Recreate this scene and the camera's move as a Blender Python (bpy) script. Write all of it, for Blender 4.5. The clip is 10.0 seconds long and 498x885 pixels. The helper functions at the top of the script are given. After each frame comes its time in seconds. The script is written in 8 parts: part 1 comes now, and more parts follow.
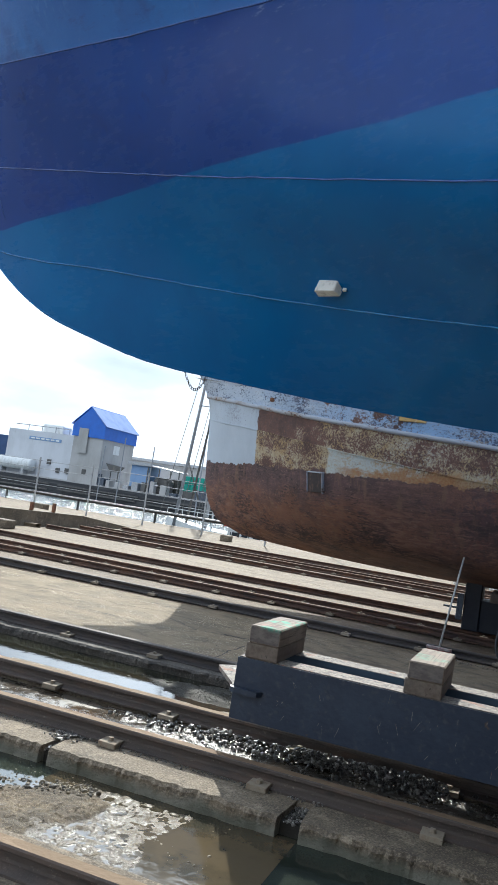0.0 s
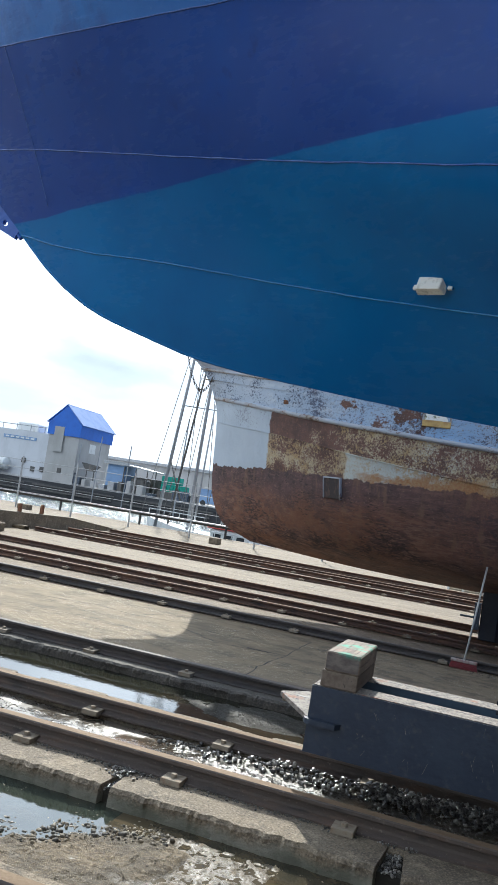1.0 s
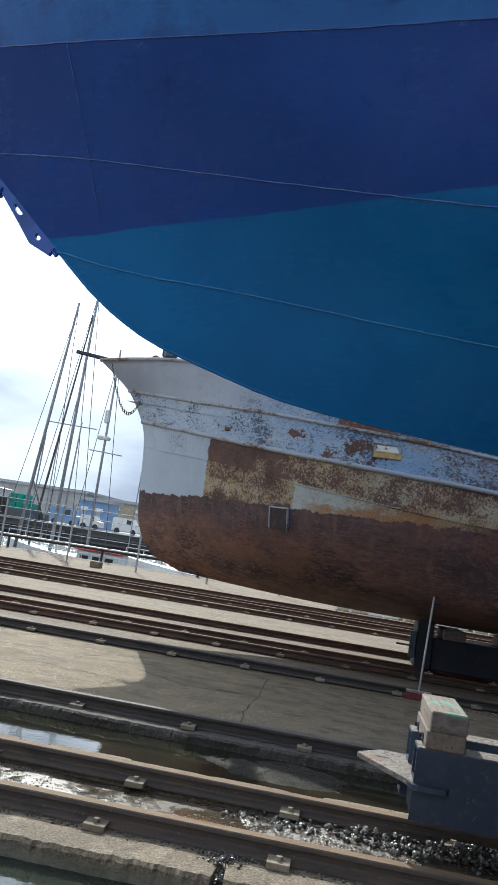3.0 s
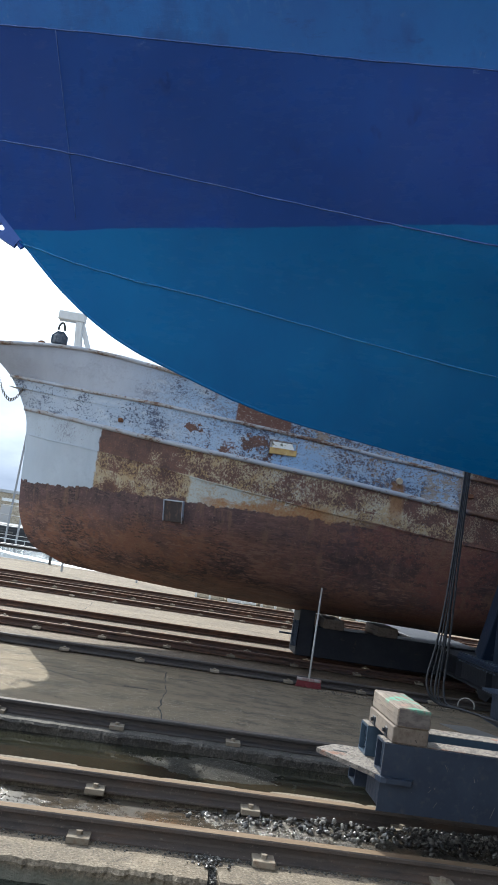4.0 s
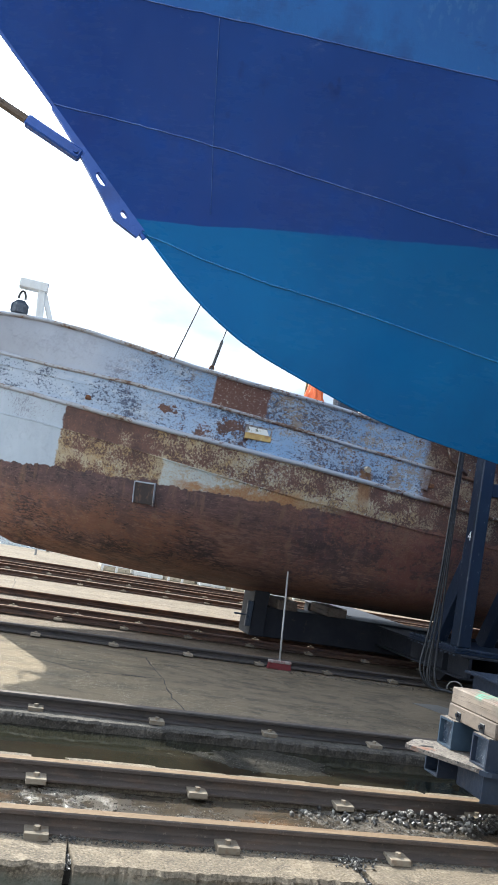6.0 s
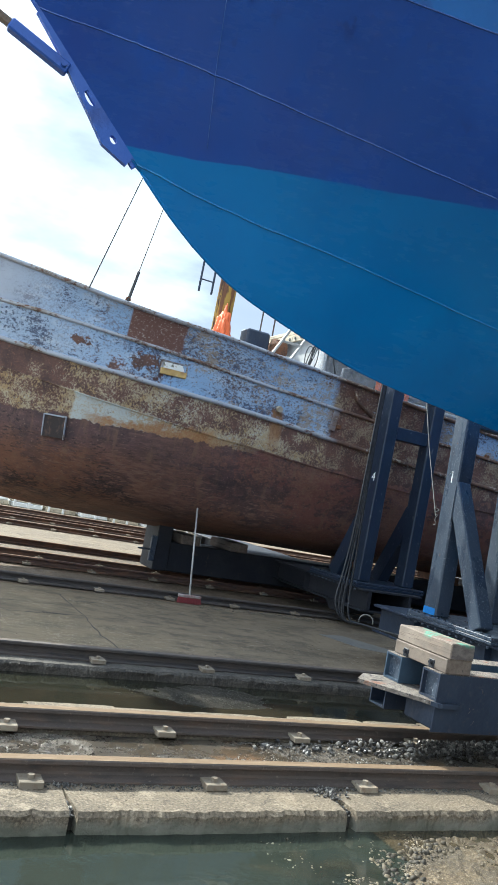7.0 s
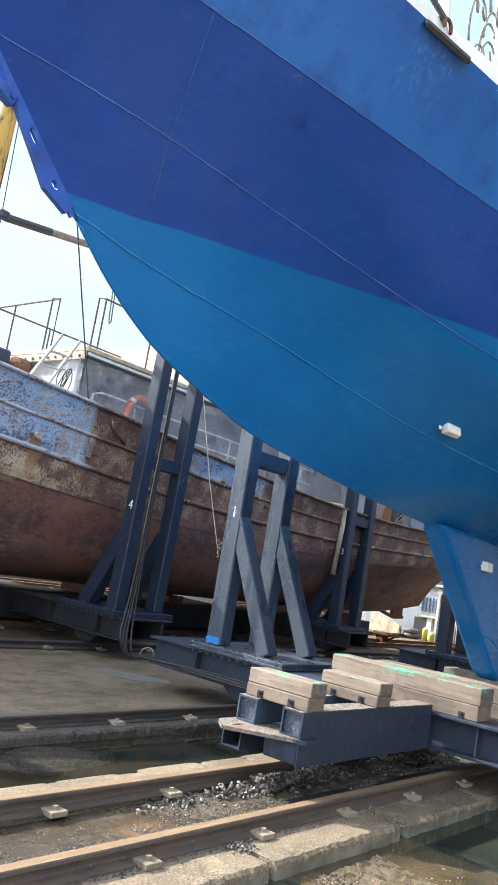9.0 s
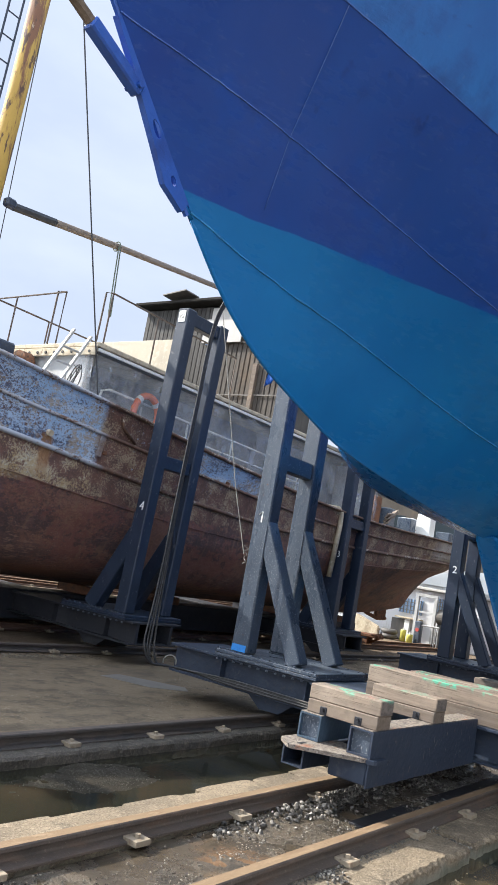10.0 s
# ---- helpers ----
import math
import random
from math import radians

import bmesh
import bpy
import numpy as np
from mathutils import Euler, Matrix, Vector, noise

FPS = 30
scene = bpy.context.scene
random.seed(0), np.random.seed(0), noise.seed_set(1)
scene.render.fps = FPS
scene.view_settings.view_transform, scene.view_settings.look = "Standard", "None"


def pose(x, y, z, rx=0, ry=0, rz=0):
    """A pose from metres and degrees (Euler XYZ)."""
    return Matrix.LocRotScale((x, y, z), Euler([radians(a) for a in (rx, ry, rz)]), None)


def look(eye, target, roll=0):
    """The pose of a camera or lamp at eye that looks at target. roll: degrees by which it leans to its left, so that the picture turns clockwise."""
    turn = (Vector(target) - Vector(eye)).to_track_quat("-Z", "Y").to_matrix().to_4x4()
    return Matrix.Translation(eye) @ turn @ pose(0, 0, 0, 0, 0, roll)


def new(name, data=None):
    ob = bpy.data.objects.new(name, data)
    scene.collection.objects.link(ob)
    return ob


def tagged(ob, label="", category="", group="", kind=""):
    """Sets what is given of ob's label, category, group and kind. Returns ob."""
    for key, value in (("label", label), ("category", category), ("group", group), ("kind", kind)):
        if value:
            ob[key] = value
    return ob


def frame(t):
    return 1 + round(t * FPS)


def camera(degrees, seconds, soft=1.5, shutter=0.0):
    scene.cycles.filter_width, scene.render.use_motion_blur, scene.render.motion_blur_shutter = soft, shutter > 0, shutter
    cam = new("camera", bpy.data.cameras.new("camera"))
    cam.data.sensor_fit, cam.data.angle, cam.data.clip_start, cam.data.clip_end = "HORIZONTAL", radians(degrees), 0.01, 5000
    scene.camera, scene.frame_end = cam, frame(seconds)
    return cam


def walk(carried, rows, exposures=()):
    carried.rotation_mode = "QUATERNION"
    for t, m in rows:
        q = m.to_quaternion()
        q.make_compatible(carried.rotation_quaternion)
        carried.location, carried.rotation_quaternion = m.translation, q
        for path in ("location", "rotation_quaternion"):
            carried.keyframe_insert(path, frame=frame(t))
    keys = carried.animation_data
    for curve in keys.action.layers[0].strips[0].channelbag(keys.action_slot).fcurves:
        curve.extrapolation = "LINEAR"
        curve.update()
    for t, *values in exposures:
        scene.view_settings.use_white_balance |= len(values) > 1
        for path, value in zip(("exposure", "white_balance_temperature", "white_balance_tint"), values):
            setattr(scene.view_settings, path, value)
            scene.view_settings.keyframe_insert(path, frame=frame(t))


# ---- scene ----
# ---------------------------------------------------------------- camera
cam = camera(34.9, 10.0, soft=0.3)
METRES, EYE, TILT, LEAN, TURN = 7.353, 1.5, 0.0, 0.0, 21.1
ROWS = [
    (0.0, 0.0, 0.0, 0.0, -0.59, 4.02, -8.48),
    (0.5, -0.0373, 0.0214, -0.0025, -2.46, 4.28, -8.84),
    (1.0, -0.0763, 0.0522, -0.0009, -2.61, 4.31, -8.92),
    (1.5, -0.126, 0.0659, -0.0021, -3.19, 4.17, -9.03),
    (2.0, -0.1631, 0.0824, -0.0009, -5.38, 4.5, -9.27),
    (2.5, -0.2034, 0.1104, 0.0002, -5.67, 5.53, -8.47),
    (3.0, -0.2528, 0.1177, -0.003, -14.0, 7.2, -8.68),
    (4.5, -0.4059, 0.1613, -0.0013, -30.92, 8.08, -8.84),
    (5.0, -0.4491, 0.1846, -0.0059, -35.71, 9.07, -9.19),
    (5.5, -0.4965, 0.2133, -0.0028, -35.08, 8.46, -9.36),
    (7.0, -0.5983, 0.3075, -0.0082, -46.56, 3.9, -10.58),
    (7.5, -0.6424, 0.337, -0.0054, -53.84, 3.12, -10.52),
    (8.0, -0.6627, 0.3763, -0.0045, -59.01, 4.92, -9.24),
    (8.5, -0.6831, 0.4253, -0.0027, -65.13, 7.41, -8.31),
    (9.0, -0.7102, 0.4716, -0.0002, -71.83, 8.66, -9.35),
    (9.5, -0.71, 0.5256, -0.0047, -72.03, 8.5, -9.72),
    (10.0, -0.7174, 0.5759, -0.0012, -74.92, 8.83, -10.14),
]
EXPOSURES = [(0.0, 0.80, 5600, 5), (2.0, 0.62, 5600, 5), (3.0, 0.42, 5640, 5), (4.5, 1.24, 5600, 5), (5.0, 1.66, 5720, 5), (5.5, 1.24, 5760, 6), (7.0, 1.22, 5620, 1), (8.0, 1.57, 5840, 4), (8.5, 1.54, 5890, 6), (9.0, 1.67, 6000, 8), (9.5, 1.56, 6040, 8), (10.0, 1.31, 6080, 9)]
walk(cam, [(t, pose(0, 0, EYE, TILT, LEAN, TURN) @ pose(METRES * x, METRES * y, METRES * z, 90 + pitch, roll, yaw)) for t, x, y, z, yaw, pitch, roll in ROWS], EXPOSURES)

# ---------------------------------------------------------------- world and sun
SUN_AZ, SUN_EL = 22.2, 37.0          # degrees from +y towards -x, and above the horizon
world = bpy.data.worlds.new("sky")
scene.world = world
world.use_nodes = True
wn, wl = world.node_tree.nodes, world.node_tree.links
wn.clear()
w_out = wn.new("ShaderNodeOutputWorld")
w_bg = wn.new("ShaderNodeBackground")
w_sky = wn.new("ShaderNodeTexSky")
w_sky.sky_type = "NISHITA"
w_sky.sun_disc = False
w_sky.sun_elevation = radians(SUN_EL)
w_sky.sun_rotation = radians(-SUN_AZ)
w_sky.air_density, w_sky.dust_density, w_sky.ozone_density = 1.0, 2.0, 1.5
w_co = wn.new("ShaderNodeTexCoord")
w_map = wn.new("ShaderNodeMapping")
w_map.inputs["Scale"].default_value = (1.0, 1.0, 2.6)
w_noise = wn.new("ShaderNodeTexNoise")
w_noise.inputs["Scale"].default_value = 2.2
w_noise.inputs["Detail"].default_value = 7.0
w_noise.inputs["Roughness"].default_value = 0.55
w_west = wn.new("ShaderNodeMath")          # more cloud to the west and behind, clearer to the east
w_west.operation = "MULTIPLY_ADD"
w_west.inputs[1].default_value = 0.36
w_ramp = wn.new("ShaderNodeValToRGB")
w_ramp.color_ramp.elements[0].position = 0.28
w_ramp.color_ramp.elements[0].color = (0.12, 0.12, 0.12, 1)
w_ramp.color_ramp.elements[1].position = 0.54
w_ramp.color_ramp.elements[1].color = (0.92, 0.92, 0.92, 1)
w_gain = wn.new("ShaderNodeMix")
w_gain.data_type = "RGBA"
w_shade = wn.new("ShaderNodeMix")          # bright and grey parts of the clouds
w_shade.data_type = "RGBA"
w_shade.inputs["A"].default_value = (4.2, 4.4, 4.7, 1)
w_shade.inputs["B"].default_value = (6.4, 6.4, 6.4, 1)
w_fine = wn.new("ShaderNodeTexNoise")
w_fine.inputs["Scale"].default_value, w_fine.inputs["Detail"].default_value = 4.5, 8.0
w_cap = wn.new("ShaderNodeMix")            # haze evens out the glare round the sun
w_cap.data_type, w_cap.blend_type = "RGBA", "DARKEN"
w_cap.inputs["Factor"].default_value = 1.0
w_cap.inputs["B"].default_value = (1.62, 1.82, 2.32, 1)
w_step = wn.new("ShaderNodeMapRange")
w_step.inputs["From Min"].default_value, w_step.inputs["From Max"].default_value = 0.35, 0.65
wl.new(w_map.outputs["Vector"], w_fine.inputs["Vector"])
wl.new(w_fine.outputs["Fac"], w_step.inputs["Value"])
wl.new(w_step.outputs["Result"], w_shade.inputs["Factor"])
w_aim = wn.new("ShaderNodeVectorMath")     # thin cloud glows round the sun
w_aim.operation = "DOT_PRODUCT"
w_aim.inputs[1].default_value = (-math.sin(radians(SUN_AZ)) * math.cos(radians(SUN_EL)), math.cos(radians(SUN_AZ)) * math.cos(radians(SUN_EL)), math.sin(radians(SUN_EL)))
w_halo = wn.new("ShaderNodeMapRange")
w_halo.interpolation_type = "SMOOTHSTEP"
w_halo.inputs["From Min"].default_value, w_halo.inputs["From Max"].default_value = 0.86, 1.0
w_halo.inputs["To Min"].default_value, w_halo.inputs["To Max"].default_value = 1.0, 3.5
w_glow = wn.new("ShaderNodeVectorMath")
w_glow.operation = "MULTIPLY"
wl.new(w_co.outputs["Generated"], w_aim.inputs[0])
wl.new(w_aim.outputs["Value"], w_halo.inputs["Value"])
wl.new(w_shade.outputs["Result"], w_glow.inputs[0])
wl.new(w_halo.outputs["Result"], w_glow.inputs[1])
wl.new(w_glow.outputs["Vector"], w_gain.inputs["B"])
wl.new(w_sky.outputs["Color"], w_cap.inputs["A"])
w_dot = wn.new("ShaderNodeVectorMath")
w_dot.operation = "DOT_PRODUCT"
w_dot.inputs[1].default_value = (-0.95, -0.30, 0.0)
wl.new(w_co.outputs["Generated"], w_dot.inputs[0])
wl.new(w_dot.outputs["Value"], w_west.inputs[0])
wl.new(w_co.outputs["Generated"], w_map.inputs["Vector"])
wl.new(w_map.outputs["Vector"], w_noise.inputs["Vector"])
wl.new(w_noise.outputs["Fac"], w_west.inputs[2])
wl.new(w_west.outputs[0], w_ramp.inputs["Fac"])
wl.new(w_ramp.outputs["Color"], w_gain.inputs["Factor"])
wl.new(w_cap.outputs["Result"], w_gain.inputs["A"])
wl.new(w_gain.outputs["Result"], w_bg.inputs["Color"])
w_bg.inputs["Strength"].default_value = 0.15
wl.new(w_bg.outputs["Background"], w_out.inputs["Surface"])

sun_data = bpy.data.lights.new("sun", "SUN")
sun_data.energy, sun_data.angle, sun_data.color = 4.0, radians(0.6), (1.0, 0.89, 0.73)
sun = new("sun", sun_data)
_a, _e = radians(SUN_AZ), radians(SUN_EL)
sun.matrix_world = look((-30 * math.sin(_a) * math.cos(_e), 30 * math.cos(_a) * math.cos(_e), 30 * math.sin(_e)), (0, 0, 0))


# ---------------------------------------------------------------- materials
def mat(name, base, layers=(), rough=0.6, metal=0.0, bump=0.0, bump_scale=40.0, vary=0.0, rough_layers=(), spec=0.5):
    """Base colour with noise-masked layers (colour, scale, low, high, stretch), fine bump and per-object variation."""
    m = bpy.data.materials.new(name)
    m.use_nodes = True
    n, l = m.node_tree.nodes, m.node_tree.links
    p = n["Principled BSDF"]
    geo = n.new("ShaderNodeNewGeometry")
    col = n.new("ShaderNodeRGB")
    col.outputs[0].default_value = (*base, 1)
    out = col.outputs[0]

    def masked(scale, lo, hi, stretch, seed):
        mp = n.new("ShaderNodeMapping")
        mp.inputs["Location"].default_value = (seed * 3.7, seed * 1.9, seed * 5.3)
        mp.inputs["Scale"].default_value = stretch
        l.new(geo.outputs["Position"], mp.inputs["Vector"])
        t = n.new("ShaderNodeTexNoise")
        t.inputs["Scale"].default_value, t.inputs["Detail"].default_value, t.inputs["Roughness"].default_value = scale, 6.0, 0.62
        l.new(mp.outputs["Vector"], t.inputs["Vector"])
        r = n.new("ShaderNodeMapRange")
        r.inputs["From Min"].default_value, r.inputs["From Max"].default_value = lo, hi
        l.new(t.outputs["Fac"], r.inputs["Value"])
        return r.outputs["Result"]

    for k, (c, scale, lo, hi, stretch) in enumerate(layers):
        mx = n.new("ShaderNodeMix")
        mx.data_type = "RGBA"
        mx.inputs["B"].default_value = (*c, 1)
        l.new(masked(scale, lo, hi, stretch, k + 1), mx.inputs["Factor"])
        l.new(out, mx.inputs["A"])
        out = mx.outputs["Result"]
    if vary:
        info = n.new("ShaderNodeObjectInfo")
        hsv = n.new("ShaderNodeHueSaturation")
        r = n.new("ShaderNodeMapRange")
        r.inputs["To Min"].default_value, r.inputs["To Max"].default_value = 1 - vary, 1 + vary
        l.new(info.outputs["Random"], r.inputs["Value"])
        l.new(r.outputs["Result"], hsv.inputs["Value"])
        l.new(out, hsv.inputs["Color"])
        out = hsv.outputs["Color"]
    l.new(out, p.inputs["Base Color"])
    p.inputs["Metallic"].default_value = metal
    p.inputs["Roughness"].default_value = rough
    p.inputs["Specular IOR Level"].default_value = spec
    for k, (value, scale, lo, hi, stretch) in enumerate(rough_layers):
        mx = n.new("ShaderNodeMix")
        mx.inputs["A"].default_value, mx.inputs["B"].default_value = rough, value
        l.new(masked(scale, lo, hi, stretch, k + 21), mx.inputs["Factor"])
        l.new(mx.outputs["Result"], p.inputs["Roughness"])
    if bump:
        t = n.new("ShaderNodeTexNoise")
        t.inputs["Scale"].default_value, t.inputs["Detail"].default_value = bump_scale, 8.0
        l.new(geo.outputs["Position"], t.inputs["Vector"])
        b = n.new("ShaderNodeBump")
        b.inputs["Strength"].default_value, b.inputs["Distance"].default_value = bump, 0.6 / bump_scale
        l.new(t.outputs["Fac"], b.inputs["Height"])
        l.new(b.outputs["Normal"], p.inputs["Normal"])
    return m


class Tree:
    """Short names for building a node material."""

    def __init__(self, name):
        self.m = bpy.data.materials.new(name)
        self.m.use_nodes = True
        self.n, self.l = self.m.node_tree.nodes, self.m.node_tree.links
        self.p = self.n["Principled BSDF"]
        self.geo = self.n.new("ShaderNodeNewGeometry").outputs["Position"]
        s = self.n.new("ShaderNodeSeparateXYZ")
        self.l.new(self.geo, s.inputs[0])
        self.x, self.y, self.z = s.outputs

    def put(self, sock, value):
        if hasattr(value, "node"):
            self.l.new(value, sock)
        elif isinstance(value, tuple) and len(value) == 3 and sock.type == "RGBA":
            sock.default_value = (*value, 1)
        else:
            sock.default_value = value

    def math(self, op, a, b=0.0):
        k = self.n.new("ShaderNodeMath")
        k.operation = op
        self.put(k.inputs[0], a)
        self.put(k.inputs[1], b)
        return k.outputs[0]

    def step(self, v, lo, hi):
        k = self.n.new("ShaderNodeMapRange")
        self.put(k.inputs["Value"], v)
        k.inputs["From Min"].default_value, k.inputs["From Max"].default_value = lo, hi
        return k.outputs["Result"]

    def noise(self, scale, stretch=(1, 1, 1), seed=0.0, detail=6.0, rough=0.6):
        mp = self.n.new("ShaderNodeMapping")
        mp.inputs["Location"].default_value = (seed * 3.7, seed * 1.9, seed * 5.3)
        mp.inputs["Scale"].default_value = stretch
        self.l.new(self.geo, mp.inputs["Vector"])
        k = self.n.new("ShaderNodeTexNoise")
        k.inputs["Scale"].default_value, k.inputs["Detail"].default_value, k.inputs["Roughness"].default_value = scale, detail, rough
        self.l.new(mp.outputs["Vector"], k.inputs["Vector"])
        return k.outputs["Fac"]

    def cells(self, scale, seed=0.0):
        """Distance to the middle of a cell, and a random value for each cell."""
        mp = self.n.new("ShaderNodeMapping")
        mp.inputs["Location"].default_value = (seed * 3.7, seed * 1.9, seed * 5.3)
        self.l.new(self.geo, mp.inputs["Vector"])
        k = self.n.new("ShaderNodeTexVoronoi")
        k.inputs["Scale"].default_value = scale
        self.l.new(mp.outputs["Vector"], k.inputs["Vector"])
        c = self.n.new("ShaderNodeSeparateColor")
        self.l.new(k.outputs["Color"], c.inputs[0])
        return k.outputs["Distance"], c.outputs[0]

    def mix(self, fac, a, b):
        k = self.n.new("ShaderNodeMix")
        k.data_type = "RGBA"
        self.put(k.inputs["Factor"], fac)
        self.put(k.inputs["A"], a)
        self.put(k.inputs["B"], b)
        return k.outputs["Result"]

    def both(self, *ms):
        out = ms[0]
        for k in ms[1:]:
            out = self.math("MULTIPLY", out, k)
        return out

    def finish(self, colour, rough=0.5, metal=0.0, height=None, strength=0.3, distance=0.01):
        self.put(self.p.inputs["Base Color"], colour)
        self.put(self.p.inputs["Roughness"], rough)
        self.p.inputs["Metallic"].default_value = metal
        if height is not None:
            k = self.n.new("ShaderNodeBump")
            k.inputs["Strength"].default_value, k.inputs["Distance"].default_value = strength, distance
            self.l.new(height, k.inputs["Height"])
            self.l.new(k.outputs["Normal"], self.p.inputs["Normal"])
        return self.m


ONE = (1, 1, 1)
def concrete_mat(name, base, dark, pale, moss):
    """Worn concrete: broad stains, blotches, exposed aggregate, pock marks and a ragged green tide mark on the lower sides."""
    t = Tree(name)
    stain, blot = t.noise(1.3, (0.7, 1.3, 1), 1), t.noise(6, (0.7, 1.2, 1), 2, 7.0, 0.7)
    grit, pock = t.noise(75, seed=3, detail=4.0), t.noise(24, seed=4, detail=2.0)
    col = t.mix(t.step(stain, 0.38, 0.60), base, dark)
    col = t.mix(t.both(t.step(blot, 0.48, 0.64), 0.55), col, dark)
    col = t.mix(t.both(t.step(t.noise(9, seed=5, rough=0.7), 0.53, 0.64), 0.75), col, pale)
    col = t.mix(t.both(t.step(t.noise(3.2, seed=7, rough=0.7), 0.56, 0.64), 0.6), col, tuple(0.55 * c for c in dark))
    col = t.mix(t.both(t.step(grit, 0.54, 0.62), 0.55), col, pale)
    col = t.mix(t.both(t.step(grit, 0.45, 0.38), 0.6), col, tuple(0.4 * c for c in dark))
    d, rnd = t.cells(80, 11)
    col = t.mix(t.both(t.step(d, 0.46, 0.34), t.step(rnd, 0.62, 0.85), t.step(blot, 0.44, 0.58), 0.36), col, pale)
    col = t.mix(t.both(t.step(d, 0.52, 0.66), 0.22), col, tuple(0.45 * c for c in dark))
    if moss:
        tide = t.math("ADD", t.z, t.math("MULTIPLY", t.noise(7, (1, 1, 0.4), 6), 0.10))
        col = t.mix(t.step(tide, 0.005, -0.035), col, t.mix(t.step(blot, 0.42, 0.6), (0.120, 0.120, 0.090), (0.215, 0.205, 0.165)))
    h = t.math("ADD", t.math("MULTIPLY", blot, 1.6), t.math("ADD", t.math("MULTIPLY", grit, 0.9), t.math("MULTIPLY", t.step(pock, 0.36, 0.28), -0.5)))
    return t.finish(col, 0.86, 0.0, h, 0.8, 0.010)


def asphalt_mat():
    """Beige-grey yard surface: pale stones of several sizes in a tan binder, worn and muddy patches, and a sunlit
    stretch painted tan.
    """
    t = Tree("yard asphalt")
    lane, blot = t.noise(0.8, (0.7, 1.3, 1), 1), t.noise(4, (0.8, 1.2, 1), 2, 8.0, 0.72)
    d, rnd = t.cells(60, 3)
    fine = t.noise(120, seed=4, detail=2.0)
    bare = t.step(t.noise(1.1, (0.7, 1.3, 1), 5, 6.0, 0.65), 0.42, 0.56)
    col = t.mix(t.step(lane, 0.40, 0.64), (0.205, 0.160, 0.108), (0.160, 0.126, 0.088))
    col = t.mix(t.both(t.step(blot, 0.48, 0.60), 0.8), col, (0.086, 0.070, 0.049))
    col = t.mix(t.both(t.step(fine, 0.46, 0.36), 0.5), col, (0.055, 0.045, 0.034))
    stone = t.both(t.step(d, 0.42, 0.30), t.step(rnd, 0.35, 0.55), bare)
    worn = t.step(t.math("ADD", t.x, t.math("MULTIPLY", lane, 2.4)), -0.9, -2.2)          # stretch painted tanner and stonier where the sun falls
    col = t.mix(t.both(worn, 0.7), col, t.mix(t.step(blot, 0.44, 0.6), (0.205, 0.156, 0.094), (0.135, 0.104, 0.066)))
    col = t.mix(t.both(stone, t.math("ADD", 0.20, t.math("MULTIPLY", worn, 0.75))), col, t.mix(rnd, (0.20, 0.152, 0.092), (0.72, 0.60, 0.38)))
    scrape = t.both(t.step(t.noise(2.6, (0.35, 2.2, 1), 8, 8.0, 0.75), 0.57, 0.66), t.step(t.noise(26, (0.4, 1.6, 1), 9, 5.0, 0.7), 0.44, 0.58))
    col = t.mix(t.both(scrape, 0.22), col, (0.31, 0.26, 0.195))
    col = t.mix(t.both(t.step(t.noise(1.9, (0.8, 1.2, 1), 7, 8.0, 0.72), 0.55, 0.64), 0.40), col, (0.085, 0.071, 0.054))
    rough = t.math("SUBTRACT", 0.88, t.math("MULTIPLY", t.both(stone, t.step(rnd, 0.55, 0.70)), 0.66))
    t.p.inputs["Specular IOR Level"].default_value = 0.28
    return t.finish(col, rough, 0.0, t.math("ADD", t.math("MULTIPLY", stone, 0.9), t.math("ADD", t.math("MULTIPLY", fine, 0.3), blot)), 0.9, 0.009)


M_CONC = concrete_mat("worn concrete", (0.228, 0.180, 0.122), (0.126, 0.100, 0.071), (0.33, 0.27, 0.192), True)
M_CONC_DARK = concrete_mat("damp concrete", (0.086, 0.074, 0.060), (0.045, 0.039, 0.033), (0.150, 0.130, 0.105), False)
M_TRACK = concrete_mat("brown-stained track concrete", (0.172, 0.122, 0.074), (0.100, 0.070, 0.044), (0.25, 0.188, 0.122), False)
M_SLAB = concrete_mat("pale yard slab", (0.196, 0.147, 0.090), (0.136, 0.100, 0.062), (0.27, 0.212, 0.136), False)
M_YARD = asphalt_mat()
M_SKYBLOCK = mat("dark shed boards", (0.085, 0.075, 0.065), [((0.055, 0.05, 0.045), 1.2, 0.45, 0.7, (1, 1, 0.2)), ((0.12, 0.105, 0.09), 8, 0.55, 0.7, (4, 4, 0.2))], 0.85, bump=0.3, bump_scale=20)
M_RAIL = mat("rusty rail", (0.082, 0.064, 0.054), [((0.125, 0.080, 0.056), 9, 0.5, 0.7, (0.3, 1, 1)), ((0.052, 0.043, 0.039), 14, 0.52, 0.68, (0.4, 1, 1)), ((0.16, 0.13, 0.105), 50, 0.60, 0.7, ONE)], 0.75, bump=0.5, bump_scale=60)
M_RAILTOP = mat("rail head rust", (0.205, 0.145, 0.092), [((0.140, 0.090, 0.056), 5, 0.5, 0.7, (0.25, 1, 1)), ((0.28, 0.205, 0.135), 30, 0.55, 0.7, (0.2, 1, 1)), ((0.17, 0.10, 0.065), 24, 0.63, 0.70, (0.5, 1, 1))], 0.8, bump=0.4, bump_scale=50, spec=0.15)
M_RAIL_DARK = mat("dark damp rail", (0.052, 0.044, 0.040), [((0.075, 0.056, 0.046), 8, 0.48, 0.68, (0.3, 1, 1)), ((0.03, 0.027, 0.026), 14, 0.52, 0.68, (0.4, 1, 1))], 0.75, bump=0.5, bump_scale=60)
